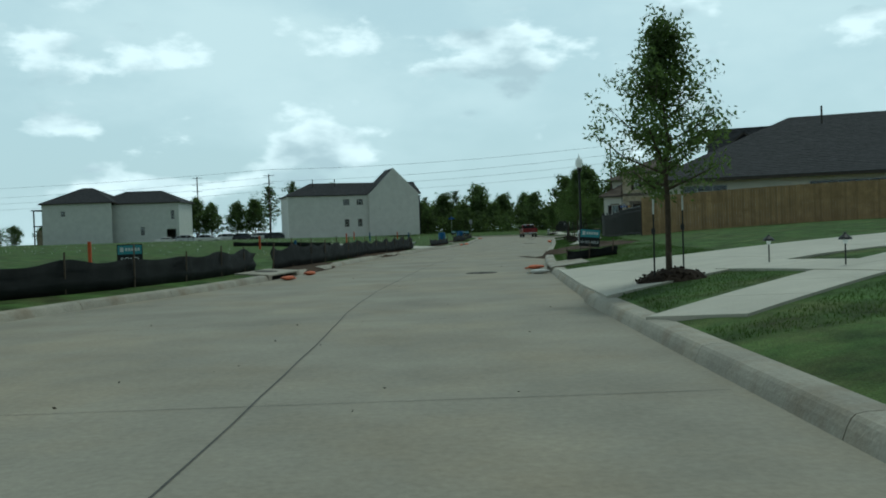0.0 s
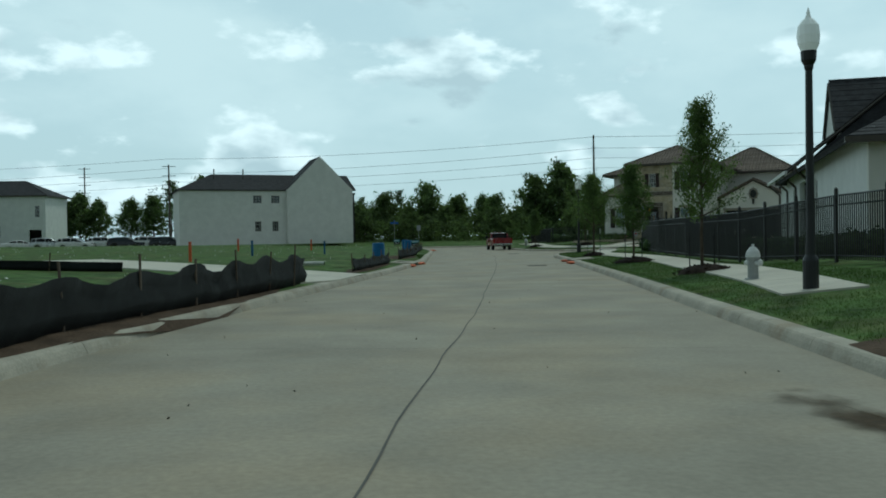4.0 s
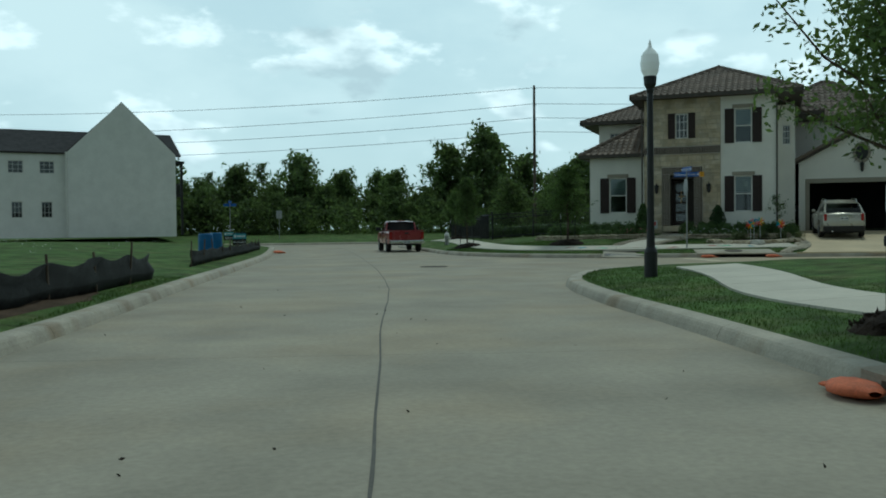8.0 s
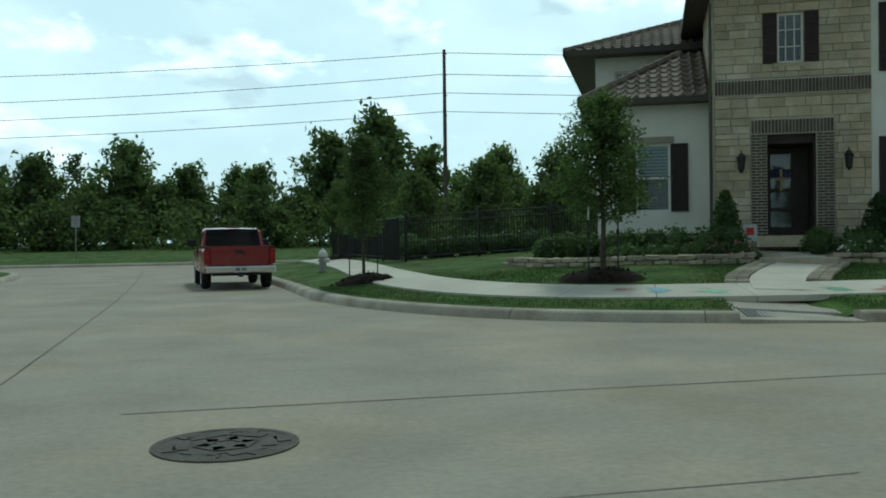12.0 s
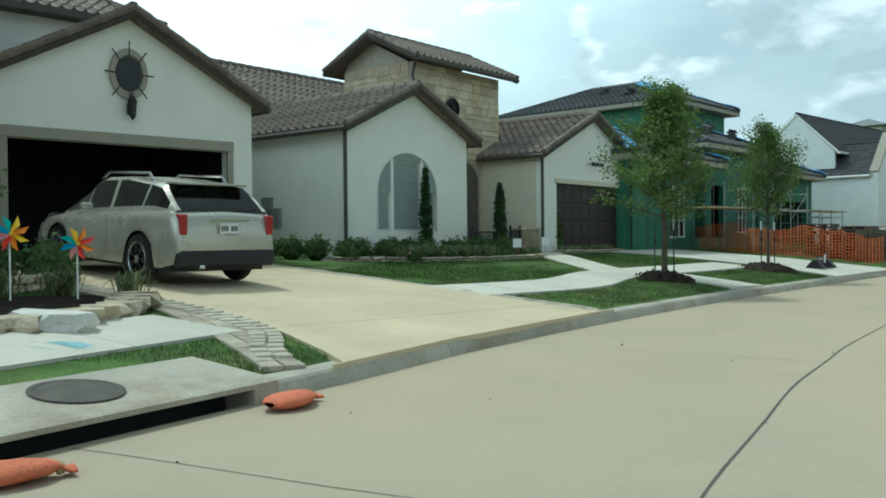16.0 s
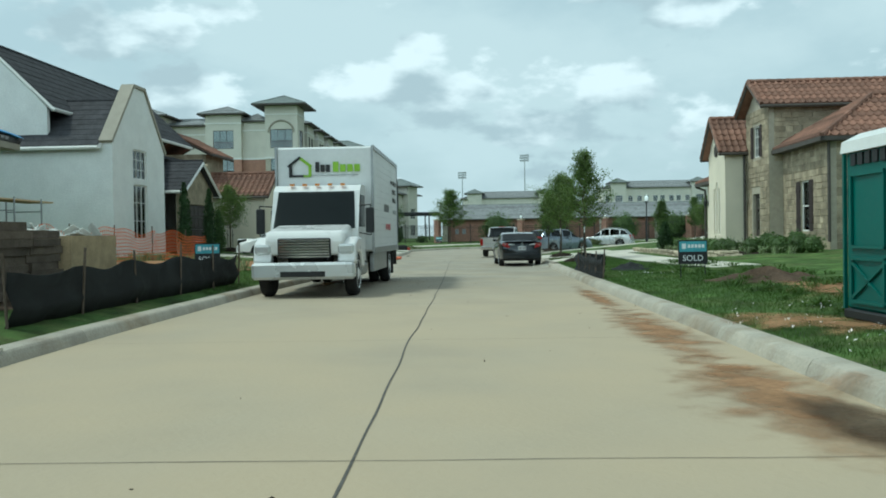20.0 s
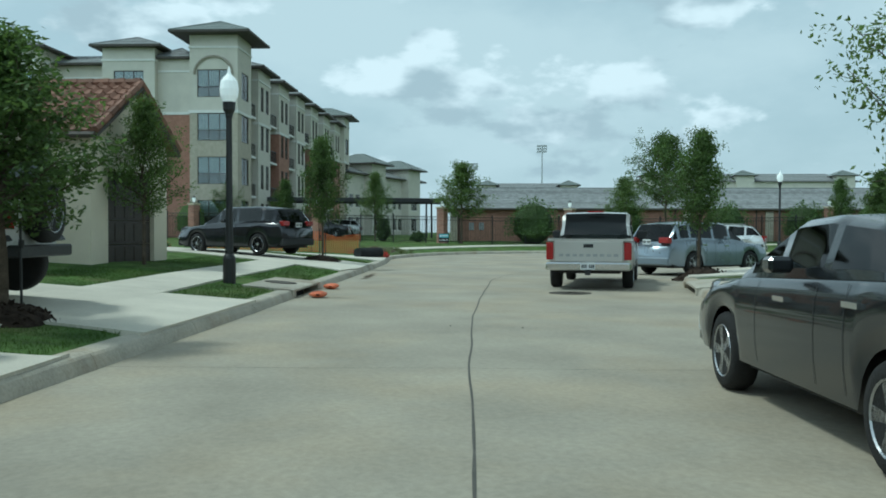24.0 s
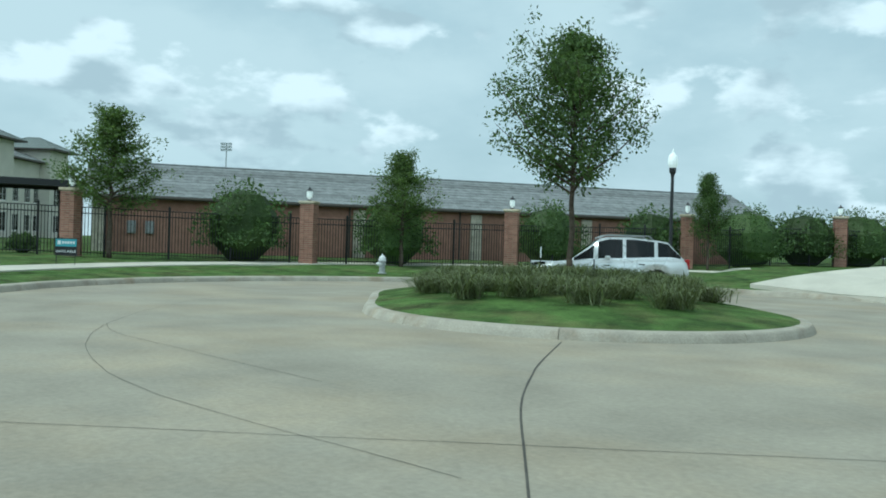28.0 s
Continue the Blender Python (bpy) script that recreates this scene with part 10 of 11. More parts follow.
def portable_toilet(x, y, turn):
    t = thing("portable_toilet", x, y, ground(x, y), turn, "green portable toilet cabin with a white roof", "portable toilet")
    part("skid", boxed(-0.58, 0.58, -0.6, 0.6, 0.0, 0.12, bevel=0.02), "black_plastic", t)
    body = part("cabin", boxed(-0.55, 0.55, -0.56, 0.56, 0.12, 2.02, bevel=0.03), "toilet_green", t)
    for a in range(4):
        m = Matrix.Rotation(radians(90 * a), 4, "Z")
        bm = bmesh.new()
        for z0, z1 in ((0.2, 0.75), (0.85, 1.75)):
            box(bm, -0.42, 0.42, -0.585, -0.56, z0, z0 + 0.04, m)
            box(bm, -0.42, 0.42, -0.585, -0.56, z1 - 0.04, z1, m)
            box(bm, -0.42, -0.38, -0.585, -0.56, z0, z1, m)
            box(bm, 0.38, 0.42, -0.585, -0.56, z0, z1, m)
        for s in (1, -1):
            box(bm, -0.5, 0.5, -0.58, -0.56, -0.02, 0.02, m @ Matrix.Translation((0, 0, 0.47)) @ Matrix.Rotation(s * 0.5, 4, "Y"))
        part("moulding", bm, "toilet_green", t)
    for sx in (-1, 1):
        for sy in (-1, 1):
            part("corner_post", boxed(*sorted((sx * 0.545, sx * 0.585)), *sorted((sy * 0.555, sy * 0.595)), 0.12, 2.02), "toilet_white" if sx * sy > 0 else "toilet_green", t)
    bm = bmesh.new()
    prism(bm, [(-0.6, 2.0), (0.6, 2.0), (0.58, 2.14), (0.35, 2.25), (0.0, 2.29), (-0.35, 2.25), (-0.58, 2.14)], -0.62, 0.62)
    part("roof", bm, "toilet_white", t, "domed white plastic roof")
    bm = bmesh.new()
    for k in range(5):
        for s in (-0.575, 0.545):
            box(bm, s, s + 0.03, -0.4 + 0.18 * k, -0.28 + 0.18 * k, 1.84, 1.98)
    part("vents", bm, "black_plastic", t)
    st = part("sticker", boxed(-0.575, -0.556, -0.18, 0.22, 1.35, 1.80), "letter_white", t, "white label with plain green and red bars")
    bm = bmesh.new()
    for k in range(4):
        box(bm, -0.58, -0.575, -0.12, 0.16 - 0.04 * (k % 2), 1.42 + 0.09 * k, 1.47 + 0.09 * k)
    part("bars", bm, "letter_green", st)
    part("latch", boxed(-0.59, -0.556, -0.42, -0.36, 1.0, 1.14), "black_plastic", t)


portable_toilet(45.5, 82.6, 62)


def no_parking(x, y, turn):
    t = thing("no_parking_stand", x, y, ground(x, y) + 0.04, turn, "low no parking stand with two sloping black feet on the driveway", "sign", "no parking stands")
    for s in (-0.45, 0.45):
        bm = bmesh.new()
        prism(bm, [(-0.3, 0.0), (0.3, 0.0), (0.06, 0.26), (-0.06, 0.26)], s - 0.11, s + 0.11, "x")
        part("foot", bm, "black_plastic", t)
    b = part("board", boxed(-0.36, 0.36, -0.015, 0.015, 0.16, 0.38), "sign_brown", t)
    text_on("NO PARKING", 0.085, "letter_white", Matrix.Translation((-0.08, -0.017, 0.29)) @ Matrix.Rotation(radians(90), 4, "X"), b)
    part("white_card", boxed(0.2, 0.36, -0.02, -0.016, 0.16, 0.42), "letter_white", b)


no_parking(46.6, 94.85, -28)
no_parking(37.7, 88.05, -28)


def barrel(x, y):
    t = thing("blue_barrel", x, y, ground(x, y), 0, "blue plastic drum on the empty lot", "barrel", "blue drums")
    bm = bmesh.new()
    lathe(bm, [(0.26, 0.0), (0.29, 0.05), (0.29, 0.28), (0.30, 0.30), (0.29, 0.32), (0.29, 0.58), (0.30, 0.60), (0.29, 0.62), (0.28, 0.84), (0.25, 0.88)], 22)
    part("drum", bm, "barrel_blue", t)
    bm = bmesh.new()
    lathe(bm, [(0.04, 0.88), (0.04, 0.91), (0.02, 0.915)], 10, 0.13, 0.0)
    part("bung", bm, "black_plastic", t)


for x, y in ((-0.2, 74.2), (1.9, 113.0), (2.0, 106.5)):
    barrel(x, y)


def lot_stake(x, y, mat, h=0.75):
    t = thing("lot_stake", x, y, ground(x, y), 0, ("orange" if "orange" in mat else "blue") + " painted marker post on an empty lot", "stake", "lot markers")
    part("post", boxed(-0.05, 0.05, -0.05, 0.05, -0.2, h, bevel=0.008), mat, t)
    part("cap", boxed(-0.055, 0.055, -0.055, 0.055, h, h + 0.03), mat, t)


for x, y, m in ((-10.9, 52, "stake_orange"), (-7.5, 67.6, "stake_orange"), (-5, 94, "stake_orange"), (-6.6, 39, "stake_blue"), (-12.5, 31, "stake_orange"), (-6.5, 77, "stake_blue"), (-3.4, 84, "stake_blue"), (-9, 88, "stake_orange")):
    lot_stake(x, y, m)
t = thing("white_pipe", -3.1, 65.9, ground(-3.1, 65.9), 8, "length of white plastic pipe lying in the grass", "pipe")
bm = bmesh.new()
rod(bm, (-0.9, 0, 0.1), (0.9, 0, 0.1), 0.075, n=14)
rod(bm, (-0.95, 0, 0.1), (-0.8, 0, 0.1), 0.095, n=14)
part("tube", bm, "white_bag", t)
# black disc over the pipe's end, the shade of its hollow as colour
bm = bmesh.new()
rod(bm, (0.9, 0, 0.1), (0.93, 0, 0.1), 0.06, n=12)
part("end", bm, "dark_room", t)


def path_light(x, y):
    t = thing("garden_path_light", x, y, ground(x, y), 0, "small dark mushroom garden light beside the driveway", "garden light", "path lights")
    bm = bmesh.new()
    rod(bm, (0, 0, -0.1), (0, 0, 0.36), 0.012, n=6)
    part("stem", bm, "iron", t)
    bm = bmesh.new()
    lathe(bm, [(0.10, 0.42), (0.09, 0.45), (0.03, 0.50), (0.01, 0.53)], 12)
    part("hood", bm, "iron", t)
    bm = bmesh.new()
    lathe(bm, [(0.03, 0.36), (0.045, 0.42)], 8)
    part("lens", bm, "globe", t)


path_light(5.7, 15.5)
path_light(6.0, 13.2)


def plank_fence(a, b, h=2.1):
    t = thing("wooden_fence", label="new pine board fence behind the lawn", category="fence")
    L = math.hypot(b[0] - a[0], b[1] - a[1])
    n = int(L / 0.145)
    ang = math.atan2(b[1] - a[1], b[0] - a[0])
    rng = random.Random(6)
    meshes = []
    for k in range(4):
        bm = bmesh.new()
        box(bm, 0.004, 0.139, -0.01, 0.01, 0.03, h + rng.uniform(-0.012, 0.012))
        me = bpy.data.meshes.new("board")
        bm.to_mesh(me)
        bm.free()
        me.materials.append(MATS["pine_fence"])
        meshes.append(me)
    for k in range(n):
        x, y = a[0] + math.cos(ang) * 0.145 * k, a[1] + math.sin(ang) * 0.145 * k
        o = new("board", rng.choice(meshes))
        o.parent = t
        o.matrix_local = Matrix.Translation((x, y, ground(x, y) - 0.02)) @ Matrix.Rotation(ang, 4, "Z")
    for z in (0.35, 1.1, 1.85):
        bm = bmesh.new()
        rod(bm, (a[0] - math.sin(ang) * 0.05, a[1] + math.cos(ang) * 0.05, ground(*a) + z), (b[0] - math.sin(ang) * 0.05, b[1] + math.cos(ang) * 0.05, ground(*b) + z), 0.04, n=4)
        part("rail", bm, "pine_fence", t)


plank_fence((10.9, 48.5), (34, 46.3))
iron_fence([(10.9, 48.6), (11.2, 55), (11.6, 60), (12.3, 67.3), (13.4, 74.5), (14.8, 82)], h=1.66, label="tall black iron fence beside the pavement")
iron_fence([(14.8, 82), (19, 84.5), (25, 87)], h=1.8)
for k in range(26):
    x = 12.3 + 0.06 * k + 0.15 * math.sin(k)
    y = 52 + 1.15 * k
    shrub(x + 0.9, y, 0.55, 0.8, "cypress_leaf", 160, 0.06, "hedge_shrub", "dark clipped hedge shrub behind the iron fence")
iron_fence([(16.9, 133), (16.9, 121.2), (20.2, 119.8), (22.8, 117.4)], h=1.5, label="low black iron garden fence with a garden behind it")
for k in range(14):
    shrub(17.6 + 0.35 * k, 122.6 - 0.12 * k + 0.3 * math.sin(k * 2), 0.5, 0.75, "shrub_leaf", 170, 0.055, "hedge_shrub", "clipped green hedge behind a garden fence")
for k in range(8):
    shrub(18.0, 124 + 1.3 * k, 0.6, 1.0, "cypress_leaf", 160, 0.06, "hedge_shrub", "dark hedge along the garden fence")


def utility_pole(x, y, top, label="tall wooden power pole with wires", arms=False):
    t = thing("power_pole", x, y, ground(x, y), 0, label, "utility pole", "power poles")
    bm = bmesh.new()
    rod(bm, (0, 0, -0.5), (0, 0, top), 0.19, 0.12, n=10)
    part("pole", bm, "wood_pole", t)
    bm = bmesh.new()
    for z in (top - 0.3, top - 1.9, top - 3.4, top - 4.9):
        rod(bm, (0, 0, z), (0.25, 0.1, z), 0.04, n=5)
        if arms:
            rod(bm, (-1.1, 0, z), (1.1, 0, z), 0.06, n=5)
    part("insulators", bm, "iron", t)
    return t


utility_pole(29.9, 156.4, 14.9)
utility_pole(-36.2, 184.2, 13.2, arms=True)
utility_pole(-57, 205, 14.5, arms=True)
utility_pole(-140, 215, 13)
utility_pole(110, 130, 14.5)
w = thing("power_lines", label="four thin power lines between the poles", category="cable")
for z in (15.3, 13.7, 12.3, 10.9):
    for a, b in (((29.9, 156.4), (-36.2, 184.2)), ((-36.2, 184.2), (-140, 215)), ((29.9, 156.4), (110, 130))):
        bm = bmesh.new()
        n = 16
        pts = [Vector((a[0] + (b[0] - a[0]) * i / n, a[1] + (b[1] - a[1]) * i / n, z - (0.9 if b[0] < 0 and z < 15 else 0) * i / n - 3.2 * (i / n) * (1 - i / n))) for i in range(n + 1)]
        for p, q in zip(pts, pts[1:]):
            rod(bm, p, q, 0.022, n=4, caps=False)
        part("cable", bm, "black_plastic", w)


def flood_pole(x, y, h):
    t = thing("floodlight_mast", x, y, 0, 30, "distant sports floodlight mast", "floodlight", "floodlight masts")
    bm = bmesh.new()
    rod(bm, (0, 0, 0), (0, 0, h), 0.4, 0.2, n=6)
    part("mast", bm, "galvanised", t)
    bm = bmesh.new()
    for j in range(3):
        for k in range(5):
            box(bm, -2 + k * 0.9, -1.4 + k * 0.9, -0.3, 0.3, h - 2.4 + j * 1.1, h - 1.6 + j * 1.1)
    part("lamps", bm, "galvanised", t)


flood_pole(367, -121, 36)
flood_pole(410, -20, 36)
flood_pole(395, -105, 30)


def post_sign(x, y, h, face, label, blue=False):
    t = thing("post_sign", x, y, ground(x, y), face, label, "sign")
    bm = bmesh.new()
    rod(bm, (0, 0, -0.1), (0, 0, h), 0.03, n=8)
    part("post", bm, "galvanised", t)
    if blue:
        part("blade", boxed(-0.45, 0.45, -0.01, 0.01, h - 0.2, h), "sign_blue", t)
        o = part("blade", boxed(-0.4, 0.4, -0.01, 0.01, h + 0.02, h + 0.2), "sign_blue", t)
        o.matrix_local = pose(0, 0, 0, 0, 0, 80)
    else:
        part("plate", boxed(-0.25, 0.25, -0.01, 0.01, h - 0.7, h), "galvanised", t)


post_sign(1.2, 136.0, 3.0, 0, "thin post with blue street-name blades at the far corner", True)
post_sign(4.6, 150.5, 2.6, 0, "small grey sign on a thin post beyond the far road")

# ---- front garden of the corner house ----
GARDEN = thing("garden_walk_edging", label="tumbled brick edging of the curved garden walk", kind="structure")
WALK = smooth([(19.35, 105.6), (20.0, 106.6), (20.9, 107.5), (21.8, 108.3), (22.7, 109.1), (23.6, 110.2), (24.25, 111.2)])
ribbon("garden_walk", WALK, 0.95, "walkway", slab=1.0, lift=0.045, label="curved concrete garden walk with chalk colours")
me_walk = bpy.data.meshes.new("brick")
bm = bmesh.new()
box(bm, -0.099, 0.099, -0.10, 0.10, -0.05, 0.07, bevel=0.01)
bm.to_mesh(me_walk)
bm.free()
me_walk.materials.append(MATS["paver"])
for side in (-1, 1):
    for row in range(2):
        for k, (x, y, a) in enumerate(along(WALK, 0.205)):
            o = side * (0.585 + 0.205 * row)
            px, py = x - math.sin(a) * o, y + math.cos(a) * o
            if dist(px, py, [(18.6, 106.0), (22, 105.2), (26.0, 104.25)]) < 0.72:
                continue
            ob = new("brick", me_walk)
            ob.parent = GARDEN
            ob.matrix_local = pose(px, py, ground(px, py) + random.uniform(-0.006, 0.004), 0, 0, math.degrees(a) + random.uniform(-2, 2))
step_m = pose(22.25, 108.72, ground(22.25, 108.72), 0, 0, 38)
st_ob = part("garden_step", boxed(-0.12, 0.16, -0.78, 0.78, -0.1, 0.16, bevel=0.015), "paver")
st_ob.matrix_world = step_m
tagged(st_ob, "low stone step across the garden walk", "step")


def edging(line, label, h=0.24):
    t = thing("stone_edging", label=label, category="edging", group="garden edgings")
    rng = random.Random(int(line[0][0] * 10))
    for row in range(2):
        for x, y, a in along(line, 0.36):
            bm = bmesh.new()
            box(bm, -0.17, 0.17, -0.11, 0.11, 0, h / 2 - 0.01, bevel=0.025)
            for v in bm.verts:
                v.co += Vector((rng.uniform(-0.02, 0.02), rng.uniform(-0.02, 0.02), rng.uniform(-0.012, 0.012)))
            o = part("stone", bm, "boulder", t)
            s = 0.18 * (row % 2)
            px, py = x + math.cos(a) * s, y + math.sin(a) * s
            o.matrix_local = pose(px, py, ground(px, py) - 0.02 + row * h / 2, 0, 0, math.degrees(a) + rng.uniform(-6, 6))


edging(smooth([(17.6, 113.4), (18.0, 111.4), (19.2, 110.2), (20.6, 109.7), (21.6, 109.6), (22.1, 110.4)]), "low dry-stone edging of a planted bed")
edging(smooth([(23.3, 108.9), (24.6, 108.2), (26.2, 107.8), (27.6, 107.6), (28.4, 108.2)]), "low dry-stone edging of a planted bed")


def paver_border(line, label):
    """Two rows of brick pavers laid flush along the edge of a drive."""
    t = tagged(new("paver_border"), label, "paving", "paver borders", kind="structure")
    rng = random.Random(int(line[0][0] * 10))
    bm = bmesh.new()
    box(bm, -0.098, 0.098, -0.082, 0.082, -0.07, 0, bevel=0.01)
    me = bpy.data.meshes.new("paver")
    bm.to_mesh(me)
    bm.free()
    me.materials.append(MATS["pale_brick"])
    for row in range(2):
        for x, y, a in along(line, 0.212):
            o = 0.09 + 0.178 * row
            px, py = x - math.sin(a) * o, y + math.cos(a) * o
            p = new("paver", me)
            p.parent = t
            p.matrix_local = pose(px, py, ground(px, py) + 0.052 + rng.uniform(-0.004, 0.004), rng.uniform(-1, 1), 0, math.degrees(a) + rng.uniform(-2, 2))


paver_border(smooth([(24.95, 102.62), (25.22, 102.82), (25.75, 103.08), (26.27, 103.5), (26.98, 104.6), (28.37, 107.6), (31.0, 112.4)]), "tan brick pavers along the curved edge of a drive")


def bed(poly, label, mat="mulch", lift=0.06):
    BEDS.append(list(poly))
    cx, cy = sum(p[0] for p in poly) / len(poly), sum(p[1] for p in poly) / len(poly)
    verts, faces = [(cx, cy, ground(cx, cy) + lift + 0.05)], []
    n = len(poly)
    for f in (0.5, 1.0):
        for p in poly:
            x, y = cx + (p[0] - cx) * f, cy + (p[1] - cy) * f
            verts.append((x, y, ground(x, y) + (lift if f < 1 else 0.01)))
    for i in range(n):
        j = (i + 1) % n
        faces += [(0, 1 + i, 1 + j), (1 + i, 1 + n + i, 1 + n + j, 1 + j)]
    return tagged(raw("planting_bed", verts, faces, mat), label, "garden bed", "planting beds")


bed(smooth([(17.7, 113.4), (18.1, 111.4), (19.2, 110.3), (20.6, 109.8), (21.7, 109.7), (22.3, 110.6), (22.8, 112.3), (20, 114.0), (17.7, 113.4)]), "dark mulched bed under the low wing")
bed(smooth([(23.4, 109.0), (24.6, 108.3), (26.2, 107.9), (27.6, 107.7), (28.4, 108.3), (28.2, 109.7), (25, 111.2), (23.4, 109.0)]), "dark mulched bed beside the front door")
rg = random.Random(17)
for k in range(9):
    shrub(18.3 + 0.45 * k, 112.6 - 0.22 * k + rg.uniform(-0.3, 0.3), 0.42, 0.72, n=380)
for k in range(8):
    shrub(19.2 + 0.36 * k, 111.0 - 0.14 * k + rg.uniform(-0.2, 0.2), 0.3, 0.42, n=220, size=0.04, flower="pink_flower" if k > 4 else None, label="low garden shrub with small blossom")
for k in range(9):
    shrub(24.2 + 0.48 * k, 110.2 - 0.28 * k + rg.uniform(-0.2, 0.2), 0.4, 0.7, n=380)
for k in range(6):
    shrub(23.9 + 0.42 * k, 109.0 - 0.12 * k + rg.uniform(-0.15, 0.15), 0.28, 0.4, n=220, size=0.04, flower="white_flower", label="low rose shrub with pale blossom")
cone_shrub(22.35, 111.4, 0.36, 1.45, "shrub_leaf", "upright conical evergreen beside the door", "conical_shrub")
cone_shrub(25.5, 109.9, 0.42, 1.35, "cypress_leaf", "upright conical evergreen beside the door", "conical_shrub")
t = thing("garden_flag", 22.75, 111.0, ground(22.75, 111), -31, "small pale garden flag with red flowers", "flag")
part("cloth", boxed(-0.16, 0.16, -0.004, 0.004, 0.35, 0.75), "blind", t)
part("flower_mark", boxed(-0.09, 0.09, -0.009, -0.005, 0.5, 0.68), "red_flower", t)
bm = bmesh.new()
rod(bm, (-0.18, 0, -0.1), (-0.18, 0, 0.78), 0.008, n=5)
part("rod", bm, "iron", t)
tree_small = make_tree("crape_tree", 44, 2.0, 0.55, 0.8, 0.03, None, "bark", "shrub_leaf", limbs=16, leaves=6, per=8, size=0.05, label="small multi-stemmed tree by the garage")
tree_small.matrix_basis = pose(28.3, 109.6, ground(28.3, 109.6))


def pinwheel(x, y, h, cols, face):
    t = thing("pinwheel", x, y, ground(x, y), face, "bright many-coloured garden pinwheel on a stick", "pinwheel", "pinwheels")
    bm = bmesh.new()
    rod(bm, (0, 0, -0.1), (0, 0, h), 0.01, n=6)
    part("stick", bm, "letter_white", t)
    for k in range(8):
        a = k * math.pi / 4
        bm = bmesh.new()
        u, v = Vector((math.cos(a), 0, math.sin(a))), Vector((math.cos(a + 0.8), 0, math.sin(a + 0.8)))
        c = Vector((0, -0.04, h))
        vs = [bm.verts.new(p) for p in (c, c + u * 0.14 + Vector((0, -0.03, 0)), c + (u + v) * 0.12, c + v * 0.06 + Vector((0, -0.04, 0)))]
        bm.faces.new(vs)
        o = part("vane", bm, cols[k % len(cols)], t)
        so = o.modifiers.new("solid", "SOLIDIFY")
        so.thickness = 0.006
    bm = bmesh.new()
    lathe(bm, [(0.02, -0.012), (0.025, 0.0), (0.02, 0.012)], 8)
    part("hub", bm, "vane_yellow", t).matrix_local = Matrix.Translation((0, -0.07, h)) @ Matrix.Rotation(radians(90), 4, "X")


ALL = ["vane_red", "vane_orange", "vane_yellow", "vane_teal", "vane_blue", "vane_pink"]
pinwheel(25.35, 106.6, 0.72, ALL[2:] + ALL[:2], -40)
pinwheel(25.6, 106.75, 0.80, ["vane_teal", "vane_blue", "vane_pink", "vane_red"], -45)
pinwheel(25.75, 106.5, 0.86, ALL[1:] + ALL[:1], -35)
pinwheel(26.6, 106.25, 0.74, ALL, -45)
bed(smooth([(23.6, 106.5), (24.6, 105.6), (26.0, 105.2), (27.2, 105.5), (27.4, 106.6), (26.2, 107.4), (24.6, 107.4), (23.6, 106.5)]), "small planted bed with boulders")
rk = random.Random(2)
for k in range(13):
    a = -3.15 + 0.215 * k
    x, y = 25.45 + 1.95 * math.cos(a), 106.3 + 1.05 * math.sin(a)
    bm = bmesh.new()
    bmesh.ops.create_icosphere(bm, subdivisions=2, radius=0.27)
    for v in bm.verts:
        v.co *= 1 + 0.7 * noise.noise(v.co * 5 + Vector((k * 3, 0, 0)))
        v.co.z = max(-0.1, min(0.10, v.co.z * 0.75))
    o = part("boulder", bm, "boulder" if k != 6 else "rock_white")
    o.matrix_world = pose(x, y, ground(x, y) + 0.06, 0, 0, rk.uniform(0, 360)) @ Matrix.Diagonal((*( (1.2, 0.9, 1) if k != 6 else (2.4, 1.2, 1.1)), 1))
    tagged(o, "rough garden boulder edging a planted bed" if k != 6 else "large pale boulder in a planted bed", "boulder", "garden boulders")
for x, y in ((24.8, 106.9), (27.0, 106.8), (26.3, 107.2), (27.3, 106.0), (25.2, 107.1)):
    tussock(x, y, 0.4, 0.55, "muhly", 90)
# garage: dark banner in the open door
t = thing("garage_banner", 29.5, 108.9, ground(29.5, 108.9), -31, "dark round banner with white script in the garage", "banner")
o = part("disc", boxed(-0.45, 0.45, -0.01, 0.01, 0.55, 1.35), "sign_black", t)
text_on("Enjoy", 0.26, "letter_white", Matrix.Translation((0, -0.013, 1.05)) @ Matrix.Rotation(radians(90), 4, "X"), o)
t.matrix_world = pose(30.9, 112.5, ground(30.9, 112.5), 0, 0, -31)

# ---- garden of the second house ----
bed([(36.8, 107.4), (38.2, 105.6), (40.5, 104.2), (43.2, 103.2), (44.4, 103.8), (43, 105.6), (38.5, 107.6)], "mulched bed before an arched window", "red_mud")
bed([(46.2, 103.2), (48.2, 101.9), (49.6, 101.4), (49.9, 102.6), (47.4, 104.2)], "mulched bed before the garage", "red_mud")
for x, y in ((36.6, 108.0), (36.1, 108.9), (35.8, 109.8), (36.9, 107.5), (36.3, 108.5)):
    shrub(x, y, 0.38, 0.6, n=260)
for k in range(12):
    shrub(37.4 + 0.52 * k, 106.9 - 0.27 * k + rg.uniform(-0.15, 0.15), 0.36, 0.55, n=260)
for k in range(12):
    shrub(38.2 + 0.48 * k, 105.5 - 0.2 * k + rg.uniform(-0.15, 0.15), 0.22, 0.3, n=130, size=0.04, flower="pink_flower" if k % 3 == 0 else None, label="low bedding plant with small blossom")
edging([(36.9, 107.2), (38.3, 105.4), (40.5, 104.0), (43.1, 103.0), (44.2, 103.4)], "low flat stone edging of a planted bed", h=0.14)
